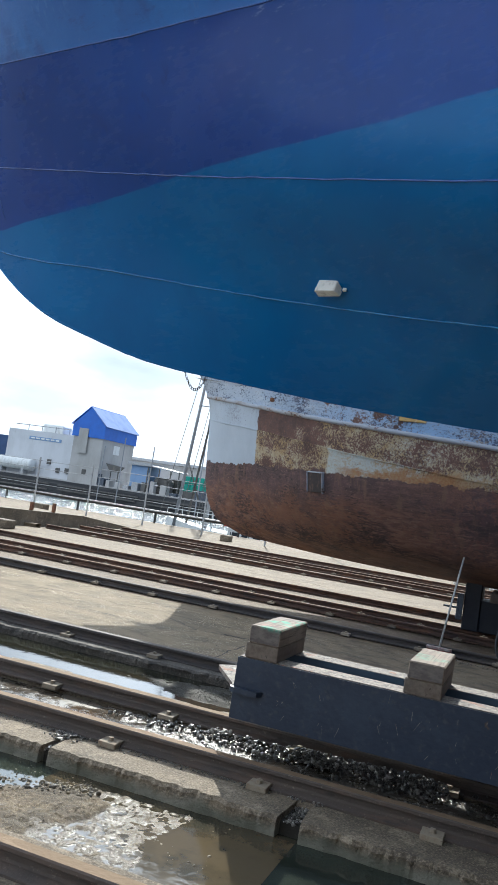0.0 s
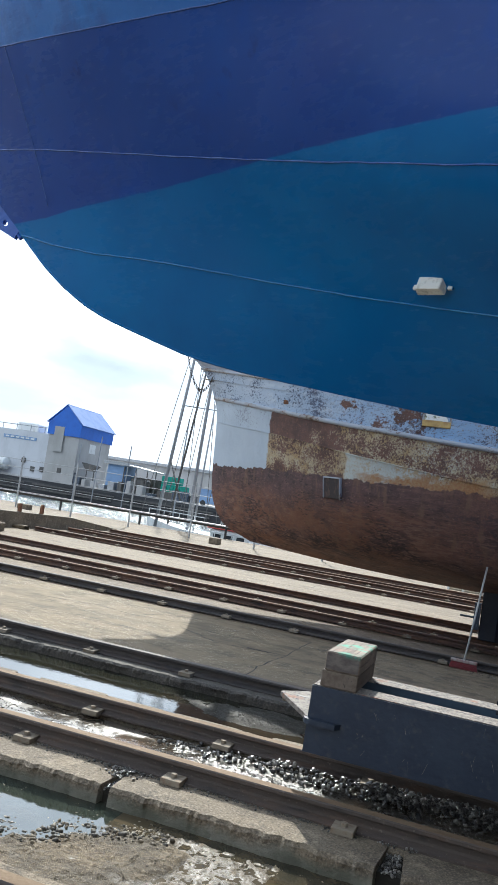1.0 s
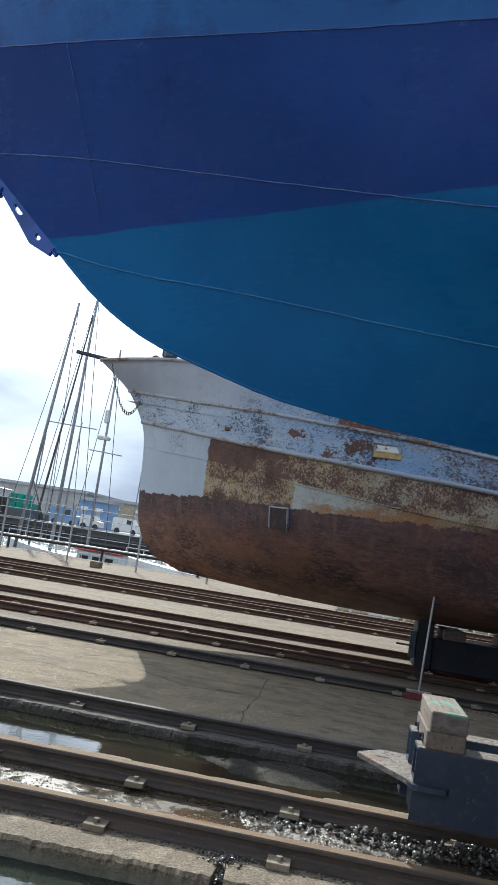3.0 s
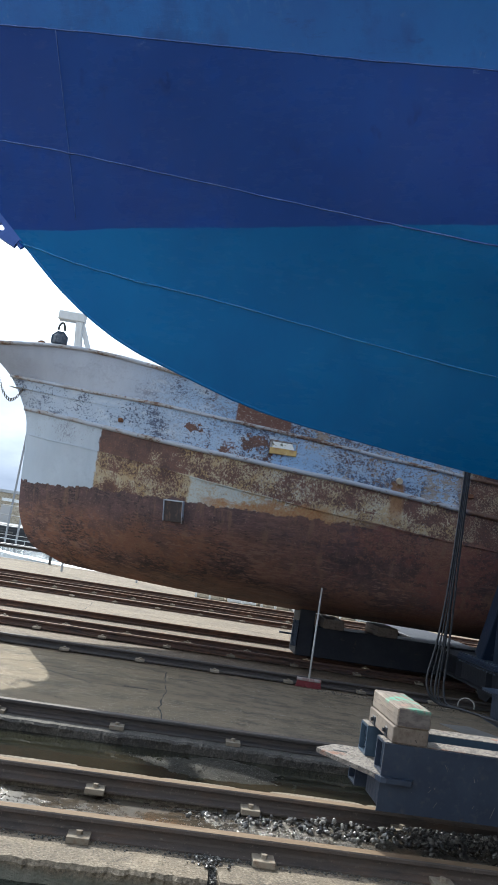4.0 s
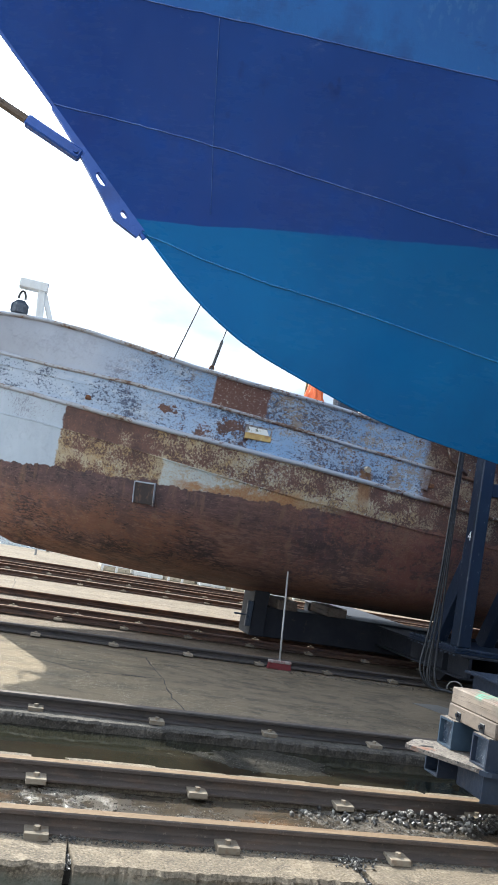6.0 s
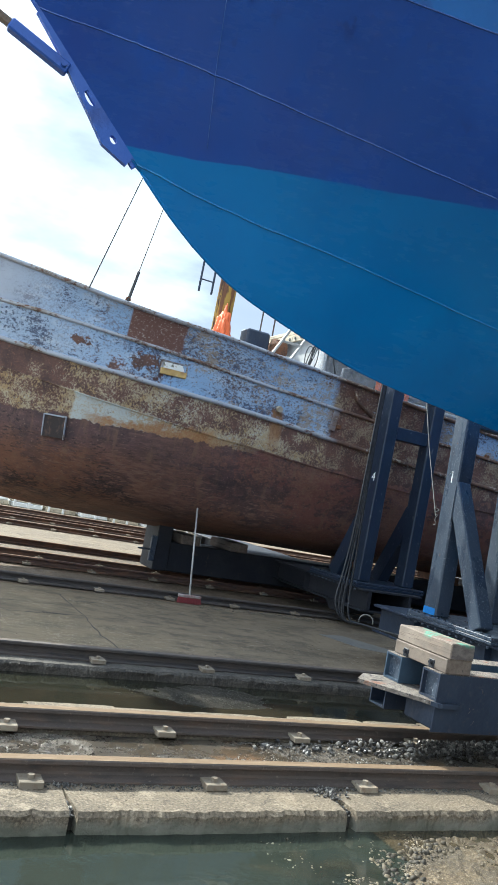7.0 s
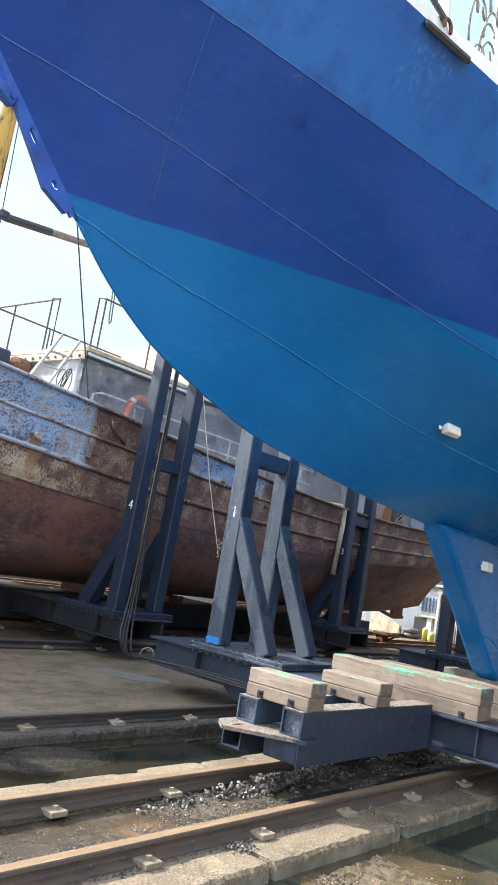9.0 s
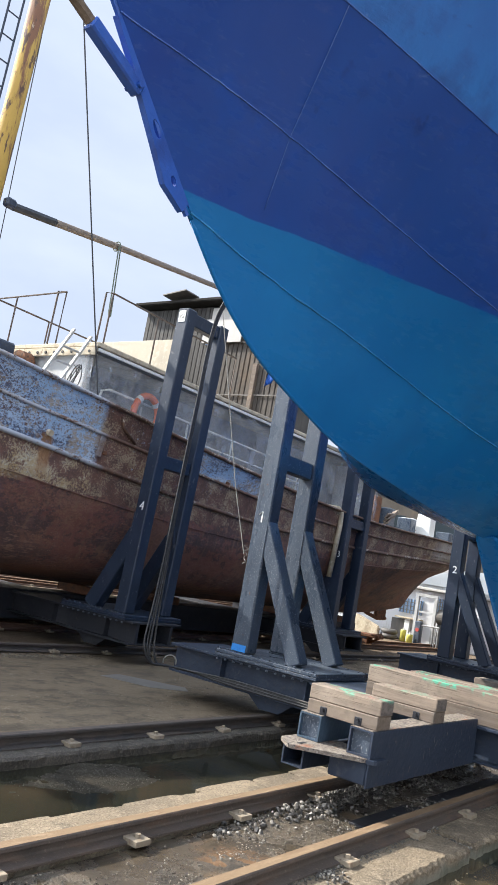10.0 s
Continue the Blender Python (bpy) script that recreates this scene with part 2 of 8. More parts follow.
M_RAIL_RED = mat("dark red-brown rail", (0.080, 0.044, 0.030), [((0.150, 0.074, 0.040), 8, 0.48, 0.68, (0.3, 1, 1)), ((0.035, 0.024, 0.020), 14, 0.52, 0.68, (0.4, 1, 1))], 0.75, bump=0.5, bump_scale=60)
M_HEAD_RED = mat("dull rusty rail head", (0.22, 0.130, 0.075), [((0.11, 0.065, 0.042), 6, 0.45, 0.65, (0.3, 1, 1)), ((0.28, 0.18, 0.11), 22, 0.58, 0.7, (0.3, 1, 1))], 0.75, bump=0.4, bump_scale=50, spec=0.2)
M_CLIP = mat("dusty steel clip", (0.25, 0.212, 0.162), [((0.21, 0.155, 0.11), 30, 0.5, 0.68, ONE), ((0.13, 0.10, 0.08), 60, 0.62, 0.7, ONE)], 0.85, bump=0.4, bump_scale=80, vary=0.25, spec=0.2)
M_TUBEBLUE = mat("blue tube paint", (0.038, 0.062, 0.095), [((0.05, 0.085, 0.12), 6, 0.45, 0.68, ONE), ((0.30, 0.34, 0.36), 40, 0.70, 0.74, (1, 1, 0.4))], 0.45, bump=0.2, bump_scale=25)
M_NAVY = mat("navy steel paint", (0.022, 0.032, 0.056), [((0.034, 0.047, 0.074), 3, 0.45, 0.7, ONE), ((0.05, 0.053, 0.068), 20, 0.55, 0.7, ONE), ((0.26, 0.26, 0.26), 70, 0.73, 0.76, (1, 1, 0.4)), ((0.07, 0.05, 0.045), 12, 0.66, 0.72, ONE)], 0.45, bump=0.2, bump_scale=25, spec=0.35)
M_PROP = mat("blue steel prop paint", (0.014, 0.024, 0.046), [((0.021, 0.033, 0.060), 2.5, 0.45, 0.7, ONE), ((0.018, 0.025, 0.05), 6, 0.55, 0.7, (1, 1, 0.4)), ((0.09, 0.095, 0.11), 18, 0.62, 0.70, (1, 1, 0.5)), ((0.35, 0.38, 0.42), 60, 0.71, 0.75, (1, 1, 0.4))], 0.4, bump=0.15, bump_scale=25, spec=0.4)
M_STEELBLUE = mat("scuffed blue-grey steel paint", (0.040, 0.056, 0.084), [((0.062, 0.080, 0.110), 2.2, 0.42, 0.66, (1, 1, 0.4)), ((0.026, 0.036, 0.058), 9, 0.56, 0.68, (1, 1, 0.5)), ((0.23, 0.245, 0.27), 75, 0.58, 0.65, (1, 1, 0.9)), ((0.17, 0.185, 0.21), 28, 0.62, 0.70, (1.2, 1.2, 0.6)), ((0.10, 0.05, 0.035), 20, 0.68, 0.72, ONE)], 0.42, bump=0.06, bump_scale=60, rough_layers=[(0.26, 4, 0.42, 0.6, (1, 1, 0.4))])
M_DARKSTEEL = mat("dull dark steel paint", (0.020, 0.022, 0.029), [((0.033, 0.034, 0.040), 3, 0.45, 0.7, ONE), ((0.055, 0.045, 0.040), 10, 0.62, 0.7, ONE)], 0.55, bump=0.2, bump_scale=25, spec=0.3)
M_SPECK = mat("spattered beam flange", (0.200, 0.172, 0.145), [((0.115, 0.096, 0.082), 24, 0.48, 0.58, ONE), ((0.31, 0.28, 0.245), 70, 0.56, 0.62, ONE), ((0.22, 0.105, 0.065), 7, 0.58, 0.66, ONE), ((0.045, 0.042, 0.048), 55, 0.57, 0.60, ONE)], 0.8, bump=0.5, bump_scale=60)
M_TIMBER = mat("squared timber", (0.158, 0.128, 0.106), [((0.098, 0.073, 0.055), 3, 0.42, 0.7, (9, 0.5, 9)), ((0.225, 0.178, 0.135), 2.2, 0.5, 0.7, ONE), ((0.05, 0.040, 0.034), 5, 0.62, 0.67, (9, 0.35, 9)), ((0.10, 0.085, 0.072), 7, 0.54, 0.70, ONE), ((0.05, 0.045, 0.042), 45, 0.68, 0.74, ONE)], 0.85, bump=0.2, bump_scale=40, vary=0.10)
M_STONES = mat("wet dark gravel", (0.10, 0.095, 0.085), [((0.035, 0.033, 0.03), 18, 0.45, 0.6, ONE), ((0.22, 0.20, 0.17), 40, 0.58, 0.7, ONE)], 0.28, bump=0.4, bump_scale=90, vary=0.3)


def sand_mat():
    """Brown sand, dry and dull on top of the heap, dark and shiny where it is soaked."""
    t = Tree("gravelly sand")
    blot, grain = t.noise(5, seed=1, detail=7.0, rough=0.7), t.noise(60, seed=2, detail=4.0)
    wet = t.step(t.math("ADD", t.z, t.math("MULTIPLY", t.math("SUBTRACT", blot, 0.5), 0.05)), -0.102, -0.113)
    col = t.mix(t.step(blot, 0.40, 0.62), (0.215, 0.160, 0.092), (0.125, 0.090, 0.053))
    col = t.mix(t.both(t.step(grain, 0.56, 0.64), 0.7), col, (0.32, 0.255, 0.165))
    col = t.mix(t.both(t.step(grain, 0.46, 0.38), 0.7), col, (0.07, 0.052, 0.035))
    d, rnd = t.cells(150, 3)
    col = t.mix(t.both(t.step(t.noise(2.6, seed=8, detail=6.0, rough=0.7), 0.48, 0.58), 0.75), col, (0.085, 0.070, 0.050))
    col = t.mix(t.both(t.step(d, 0.44, 0.32), t.step(rnd, 0.55, 0.7), 0.5), col, t.mix(rnd, (0.11, 0.085, 0.055), (0.36, 0.295, 0.19)))
    col = t.mix(t.both(t.step(d, 0.52, 0.64), 0.35), col, (0.060, 0.046, 0.032))
    col = t.mix(t.both(wet, 0.75), col, (0.085, 0.066, 0.042))
    rough = t.math("SUBTRACT", 0.85, t.math("MULTIPLY", wet, 0.55))
    return t.finish(col, rough, 0.0, t.math("ADD", grain, t.math("MULTIPLY", t.step(d, 0.6, 0.2), 0.7)), 0.8, 0.007)


M_SAND = sand_mat()
M_BED = mat("wet pebble bed", (0.105, 0.086, 0.064), [((0.052, 0.044, 0.035), 6, 0.45, 0.62, ONE), ((0.17, 0.115, 0.065), 2.4, 0.54, 0.68, ONE), ((0.22, 0.19, 0.155), 85, 0.64, 0.70, ONE)], 0.34, bump=1.0, bump_scale=70, rough_layers=[(0.14, 4, 0.48, 0.6, ONE)])


def water_mat(name, colour, rough, bump, scale):
    m = mat(name, colour, rough=rough, bump=bump, bump_scale=scale)
    p = m.node_tree.nodes["Principled BSDF"]
    p.inputs["IOR"].default_value = 1.33
    return m


M_PUDDLE = mat("standing water", (0.030, 0.037, 0.029), [((0.070, 0.058, 0.036), 0.9, 0.58, 0.70, (0.6, 1, 1)), ((0.016, 0.020, 0.015), 2.2, 0.5, 0.7, (0.5, 1, 1))], 0.04, bump=0.02, bump_scale=14)
M_PUDDLE.node_tree.nodes["Principled BSDF"].inputs["IOR"].default_value = 1.4
M_BROWNWATER = mat("silty brown water", (0.088, 0.068, 0.040), [((0.060, 0.049, 0.031), 3.0, 0.45, 0.60, ONE), ((0.030, 0.030, 0.022), 1.6, 0.52, 0.64, ONE)], 0.05, bump=0.03, bump_scale=18)
M_DARKWATER = mat("dark trough water", (0.021, 0.021, 0.014), [((0.036, 0.030, 0.019), 1.1, 0.5, 0.68, (0.6, 1, 1)), ((0.012, 0.013, 0.009), 2.4, 0.5, 0.7, (0.5, 1, 1))], 0.04, bump=0.02, bump_scale=14)
M_FILM = mat("wet mud film", (0.068, 0.054, 0.038), [((0.046, 0.038, 0.029), 3.5, 0.42, 0.60, ONE), ((0.165, 0.10, 0.055), 2.0, 0.55, 0.70, ONE), ((0.24, 0.21, 0.17), 75, 0.66, 0.70, ONE), ((0.03, 0.027, 0.022), 60, 0.62, 0.68, ONE)], 0.34, bump=0.13, bump_scale=55, rough_layers=[(0.06, 2.2, 0.42, 0.52, ONE)])
M_SILT = mat("dark silt", (0.030, 0.026, 0.020), [((0.018, 0.017, 0.013), 5, 0.45, 0.6, ONE), ((0.045, 0.039, 0.030), 24, 0.56, 0.68, ONE), ((0.16, 0.145, 0.12), 90, 0.62, 0.69, ONE)], 0.70, bump=1.0, bump_scale=70, spec=0.08, rough_layers=[(0.55, 9, 0.46, 0.58, ONE)])
M_SEA = water_mat("harbour water", (0.05, 0.07, 0.075), 0.16, 1.0, 2.2)


# ---------------------------------------------------------------- mesh helpers
def thing(name, label, category, group="", kind=""):
    return tagged(new(name), label, category, group, kind)


def part(name, bm, material, parent=None, label="", smooth=False):
    """Links a bmesh as one mesh object under a thing or a part."""
    me = bpy.data.meshes.new(name)
    bm.normal_update()
    bm.to_mesh(me)
    bm.free()
    for m in (material if isinstance(material, (list, tuple)) else [material]):
        me.materials.append(m)
    if smooth:
        for f in me.polygons:
            f.use_smooth = True
    ob = new(name, me)
    ob.parent = parent
    return tagged(ob, label)


def repeat(ob, m, parent=None):
    """Another object on the same mesh."""
    o = new(ob.name.split(".")[0], ob.data)
    o.parent = parent if parent else ob.parent
    o.matrix_basis = m
    return o


def box(bm, x0, x1, y0, y1, z0, z1, bevel=0.0, m=None, mi=0):
    """A box between two corners, with bevelled edges; m turns it."""
    r = bmesh.ops.create_cube(bm, size=1.0)
    vs = r["verts"]
    for v in vs:
        v.co = Vector(((x0 + x1) / 2 + v.co.x * (x1 - x0), (y0 + y1) / 2 + v.co.y * (y1 - y0), (z0 + z1) / 2 + v.co.z * (z1 - z0)))
    if m:
        bmesh.ops.transform(bm, matrix=m, verts=vs)
    faces = list({f for v in vs for f in v.link_faces})
    for f in faces:
        f.material_index = mi
    if bevel:
        es = list({e for v in vs for e in v.link_edges})
        bmesh.ops.bevel(bm, geom=es, offset=bevel, segments=1, affect="EDGES", profile=0.5)
    return bm


def new_box(*a, **k):
    return box(bmesh.new(), *a, **k)


def bar(bm, a, b, w, d, bevel=0.0, up=(1, 0, 0)):
    """A square bar w by d from a to b; w lies along up."""
    a, b = Vector(a), Vector(b)
    z = (b - a).normalized()
    x = (Vector(up) - z * z.dot(Vector(up))).normalized()
    y = z.cross(x)
    m = Matrix((x, y, z)).transposed().to_4x4()
    m.translation = (a + b) / 2
    h = (b - a).length / 2
    return box(bm, -w / 2, w / 2, -d / 2, d / 2, -h, h, bevel, m)


def tube(bm, pts, radius, sides=8, closed=False, taper=None):
    """A round tube through points."""
    pts = [Vector(p) for p in pts]
    rings = []
    n = len(pts)
    ref = Vector((0.31, 0.17, 0.93))
    for i, p in enumerate(pts):
        if closed:
            d = pts[(i + 1) % n] - pts[i - 1]
        else:
            d = pts[min(i + 1, n - 1)] - pts[max(i - 1, 0)]
        d.normalize()
        a = d.cross(ref)
        if a.length < 1e-3:
            a = d.cross(Vector((1, 0, 0)))
        a.normalize()
        b = d.cross(a)
        r = radius if taper is None else radius + (taper - radius) * i / max(n - 1, 1)
        rings.append([bm.verts.new(p + r * (math.cos(2 * math.pi * k / sides) * a + math.sin(2 * math.pi * k / sides) * b)) for k in range(sides)])
    for i in range(n if closed else n - 1):
        u, v = rings[i], rings[(i + 1) % n]
        for k in range(sides):
            bm.faces.new((u[k], u[(k + 1) % sides], v[(k + 1) % sides], v[k]))
    if not closed:
        bm.faces.new(rings[0][::-1])
        bm.faces.new(rings[-1])
    return bm


def prism(bm, outline, axis, a, b, mi=0):
    """Extrudes an outline of (u, v) pairs between a and b along axis."""
    def at(u, v, w):
        return {"x": (w, u, v), "y": (u, w, v), "z": (u, v, w)}[axis]
    lo = [bm.verts.new(at(u, v, a)) for u, v in outline]
    hi = [bm.verts.new(at(u, v, b)) for u, v in outline]
    k = len(outline)
    fs = [bm.faces.new((lo[i], lo[(i + 1) % k], hi[(i + 1) % k], hi[i])) for i in range(k)]
    fs += [bm.faces.new(lo[::-1]), bm.faces.new(hi)]
    for f in fs:
        f.material_index = mi
    bmesh.ops.recalc_face_normals(bm, faces=fs)
    return bm


def spline(xs, ys):
    """Natural cubic spline through stations."""
    xs, ys = np.array(xs, float), np.array(ys, float)
    n, h = len(xs), np.diff(xs)
    A, r = np.zeros((n, n)), np.zeros(n)
    A[0, 0] = A[-1, -1] = 1
    for i in range(1, n - 1):
        A[i, i - 1:i + 2] = h[i - 1], 2 * (h[i - 1] + h[i]), h[i]
        r[i] = 6 * ((ys[i + 1] - ys[i]) / h[i] - (ys[i] - ys[i - 1]) / h[i - 1])
    k = np.linalg.solve(A, r)

    def f(x):
        x = min(max(x, xs[0]), xs[-1])
        i = min(max(int(np.searchsorted(xs, x)) - 1, 0), n - 2)
        a, b = (xs[i + 1] - x) / h[i], (x - xs[i]) / h[i]
        return float(a * ys[i] + b * ys[i + 1] + ((a ** 3 - a) * k[i] + (b ** 3 - b) * k[i + 1]) * h[i] ** 2 / 6)
    return f


class Line:
    """One fore-and-aft line of a hull: half-breadth and height by station, between its ends; skew turns the middle line towards -y."""

    def __init__(self, stations, skew=0.0):
        self.skew = skew
        self.x0, self.x1 = stations[0][0], stations[-1][0]
        xs = [s[0] for s in stations]
        self.b, self.z = spline(xs, [s[1] for s in stations]), spline(xs, [s[2] for s in stations])

    def at(self, g, side=-1, yc=0.0, out=0.0):
        x = self.x0 + (self.x1 - self.x0) * g
        off = 2 * self.skew * min(max(x + 4, 0.0), 6.0) if side > 0 else 0.0
        return Vector((x, yc + side * (self.b(x) + out - off), self.z(x)))


def loft(lines, yc, n_len, n_sub, power=1.5, material_of=None):
    """Hull skin through lines, both sides; the uv map holds station and line number."""
    bm = bmesh.new()
    uv = bm.loops.layers.uv.new("uv")
    for side in (-1, 1):
        grid, where = [], []
        for i in range(n_len + 1):
            g = (i / n_len) ** power
            p = [ln.at(g, side, yc) for ln in lines]
            row, tag = [], []
            for j in range(len(p) - 1):
                a, b, c, d = p[max(j - 1, 0)], p[j], p[j + 1], p[min(j + 2, len(p) - 1)]
                if j == 0:
                    a = b * 2 - c
                if j == len(p) - 2:
                    d = c * 2 - b
                for k in range(n_sub + (j == len(p) - 2)):
                    t = k / n_sub
                    q = 0.5 * (2 * b + (c - a) * t + (2 * a - 5 * b + 4 * c - d) * t * t + (3 * b - a - 3 * c + d) * t ** 3)
                    q = q * 0.75 + (b * (1 - t) + c * t) * 0.25
                    row.append(bm.verts.new(q))
                    tag.append((q.x, j + t))
            grid.append(row)
            where.append(tag)
        for i in range(n_len):
            for j in range(len(grid[0]) - 1):
                q = [(i, j), (i + 1, j), (i + 1, j + 1), (i, j + 1)]
                if side == 1:
                    q.reverse()
                f = bm.faces.new([grid[a][b] for a, b in q])
                f.smooth = True
                for lp, (a, b) in zip(f.loops, q):
                    lp[uv].uv = where[a][b]
                if material_of:
                    f.material_index = material_of((where[i][j][1] + where[i][j + 1][1]) / 2)
    bmesh.ops.remove_doubles(bm, verts=bm.verts, dist=1e-4)
    return bm

# ---------------------------------------------------------------- ground
TRACKS = (4.625, 11.995, 19.365)      # centre lines of the three slip tracks
RAIL_OFF = (-1.945, -0.375, 0.375, 1.945)
CONC = -0.02                          # top of the concrete under the rails
X0, X1 = -34.0, 40.0
JOINTS = ((-3.86, 0.018), (-2.43, 0.017), (-1.0, 0.044), (-5.0, 0.018), (0.4, 0.03))   # open joints of the second rail beam: place, half width


def strip(name, y0, y1, z0, z1, material, label, x0=X0, x1=X1, rough=0.0, step=0.06, kind="structure", gaps=()):
    """A long concrete strip with a slightly broken edge."""
    bm = bmesh.new()
    n = int((x1 - x0) / (step if rough else 1.0))
    prev = None
    for i in range(n + 1):
        x = x0 + (x1 - x0) * i / n
        e0 = rough * (0.35 * noise.noise((x * 1.7, y0, 3.1)) + 0.30 * noise.noise((x * 6, y0, 9)) + 0.45 * noise.noise((x * 17, y0, 2)) + 0.35 * noise.noise((x * 41, y0, 5)) + 1.8 * max(0.0, noise.noise((x * 2.9, y0, 12)) - 0.42))
        e1 = rough * (0.4 * noise.noise((x * 1.7, y1, 5.1)) + 0.35 * noise.noise((x * 6, y1, 7)) + 0.45 * noise.noise((x * 17, y1, 4)) + 0.3 * noise.noise((x * 41, y1, 8)))
        for g, gw in gaps:
            if abs(x - g) < gw:
                e0 = 0.27
        dz = 0.25 * rough * (noise.noise((x * 2.3, y0, 1.0)) + noise.noise((x * 12, y0, 6)))
        eb = e0 if e0 > 0.2 else rough * (0.5 * noise.noise((x * 2.1, y0, 14)) + 0.3 * noise.noise((x * 9, y0, 15)))
        em = e0 if e0 > 0.2 else 0.55 * eb + 0.3 * e0
        ring = [bm.verts.new(c) for c in ((x, y0 + eb, z0), (x, y0 + em, z1 - 0.052 + 2 * dz), (x, y0 + e0, z1 - 0.018 + dz), (x, y0 + e0 + 0.02, z1 + dz * 0.6), (x, y1 + e1 - 0.02, z1), (x, y1 + e1, z1 - 0.02), (x, y1, z0))]
        if prev:
            for k in range(6):
                bm.faces.new((prev[k], prev[k + 1], ring[k + 1], ring[k]))
        prev = ring
    bmesh.ops.recalc_face_normals(bm, faces=bm.faces)
    return tagged(part(name, bm, material), label, "ground", "", kind)


# the sheet that everything lies on, reaching the quay edge
tagged(part("ground", new_box(-60, 60, -40, 28.6, -2.6, -0.16), M_BED), "wet muddy bed of the slipway tracks", "ground", kind="structure")

yc = TRACKS[0]
strip("pavement_near", -14, 2.25, -0.17, -0.02, M_YARD, "worn dark asphalt apron beside the track")
strip("rail_beam_a", 2.30, 2.95, -0.17, CONC, M_CONC, "worn concrete beam under a rail", rough=0.03)
strip("rail_beam_b", 3.87, 4.42, -0.17, CONC, M_CONC, "chipped concrete beam under a rail", rough=0.044, step=0.02, gaps=JOINTS)
strip("rail_beam_c", 4.95, 5.38, -0.17, CONC, M_CONC, "crumbling concrete beam under a rail", rough=0.034, step=0.03)
strip("rail_beam_d", 6.34, 6.84, -0.17, CONC, M_CONC_DARK, "dark concrete beam under a rail", rough=0.045, step=0.02)
strip("pavement_middle", 6.86, 9.86, -0.17, -0.03, M_YARD, "patched dark asphalt between the tracks")
strip("track_bed_middle", 9.87, 14.3, -0.17, -0.035, M_TRACK, "brown-stained concrete bed of the middle track")
strip("pavement_far", 14.32, 17.05, -0.17, -0.02, M_SLAB, "pale dry concrete slab")
# unseen wall, added to keep sky light off the right of the blue hull
tagged(part("wall_south", new_box(-0.6, 60, -7.0, -6.6, -0.02, 15.0), M_SKYBLOCK), "plain unseen wall added to block sky light", "wall", kind="structure")
strip("track_bed_far", 17.06, 21.7, -0.17, -0.03, M_TRACK, "pale concrete bed of the far track")
strip("pavement_quay", 21.71, 28.6, -0.17, -0.02, M_SLAB, "pale concrete quay apron")

# water lying in the two troughs and between the inner rails
tagged(part("water_near", new_box(X0, X1, 2.9, 3.92, -0.165, -0.115), M_PUDDLE), "shallow green standing water in a trough", "water", kind="structure")
tagged(part("water_middle", new_box(X0, X1, 5.2, 6.40, -0.165, -0.095), M_DARKWATER), "shallow standing water in a trough", "water", kind="structure")


def bed(name, y0, y1, x0, x1, height, material, label, step=0.05):
    """A heaped floor of sand or pebbles that rises through the water."""
    nx, ny = int((x1 - x0) / step), int((y1 - y0) / step)
    vs = []
    for i in range(nx + 1):
        for j in range(ny + 1):
            x, y = x0 + (x1 - x0) * i / nx, y0 + (y1 - y0) * j / ny
            vs.append((x, y, height(x, y)))
    fs = [(i * (ny + 1) + j, (i + 1) * (ny + 1) + j, (i + 1) * (ny + 1) + j + 1, i * (ny + 1) + j + 1) for i in range(nx) for j in range(ny)]
    me = bpy.data.meshes.new(name)
    me.from_pydata(vs, [], fs)
    me.materials.append(material)
    for f in me.polygons:
        f.use_smooth = True
    return tagged(new(name, me), label, "ground", kind="structure")


def hump(x, y, cx, cy, rx, ry):
    return max(0.0, 1 - ((x - cx) / rx) ** 2 - ((y - cy) / ry) ** 2)


def ease(q):
    q = min(max(q, 0.0), 1.0)
    return q * q * (3 - 2 * q)


def near_bed(x, y):
    """A low flat bank of sand, a skim of wet mud beside it, and the trough floor under water."""
    n = 0.6 * noise.noise((x * 2.3, y * 2.3, 0)) + 0.3 * noise.noise((x * 6, y * 6, 3))
    bank = ease((3.50 + 0.70 * (x + 2.5) - y + 0.24 * n) / 0.15) * ease((3.68 - y + 0.08 * n) / 0.07) * ease((-1.76 - x + 0.14 * n) / 0.16) * ease((x + 2.80 + 0.2 * n) / 0.2)
    skim = ease((x + 2.15) / 0.15) * ease((-1.42 - x + 0.12 * n) / 0.06) * ease((3.84 - y + 0.05 * n) / 0.06)
    fine = 0.0085 * noise.noise((x * 15, y * 15, 3)) + 0.0065 * noise.noise((x * 34, y * 34, 6)) + 0.0055 * noise.noise((x * 47, y * 47, 9))
    return -0.146 + max(0.050 * bank, 0.0335 * skim) + 0.010 * n * bank + fine


def inner_bed(x, y):
    h = 0.03 * noise.noise((x * 1.1, y * 2, 2)) + 0.016 * noise.noise((x * 9, y * 9, 5)) + 0.01 * noise.noise((x * 28, y * 28, 5))
    return -0.045 + 0.6 * h + 0.012 * min(1.0, max(0.0, (x + 3.0) / 1.0))


def middle_bed(x, y):
    h = 0.052 * hump(x, y, -2.4, 6.03, 0.95, 0.44) ** 0.6 + 0.012 * noise.noise((x * 1.6, y * 2.2, 8)) + 0.007 * noise.noise((x * 7, y * 9, 5)) + 0.004 * noise.noise((x * 24, y * 24, 6))
    return -0.135 + h


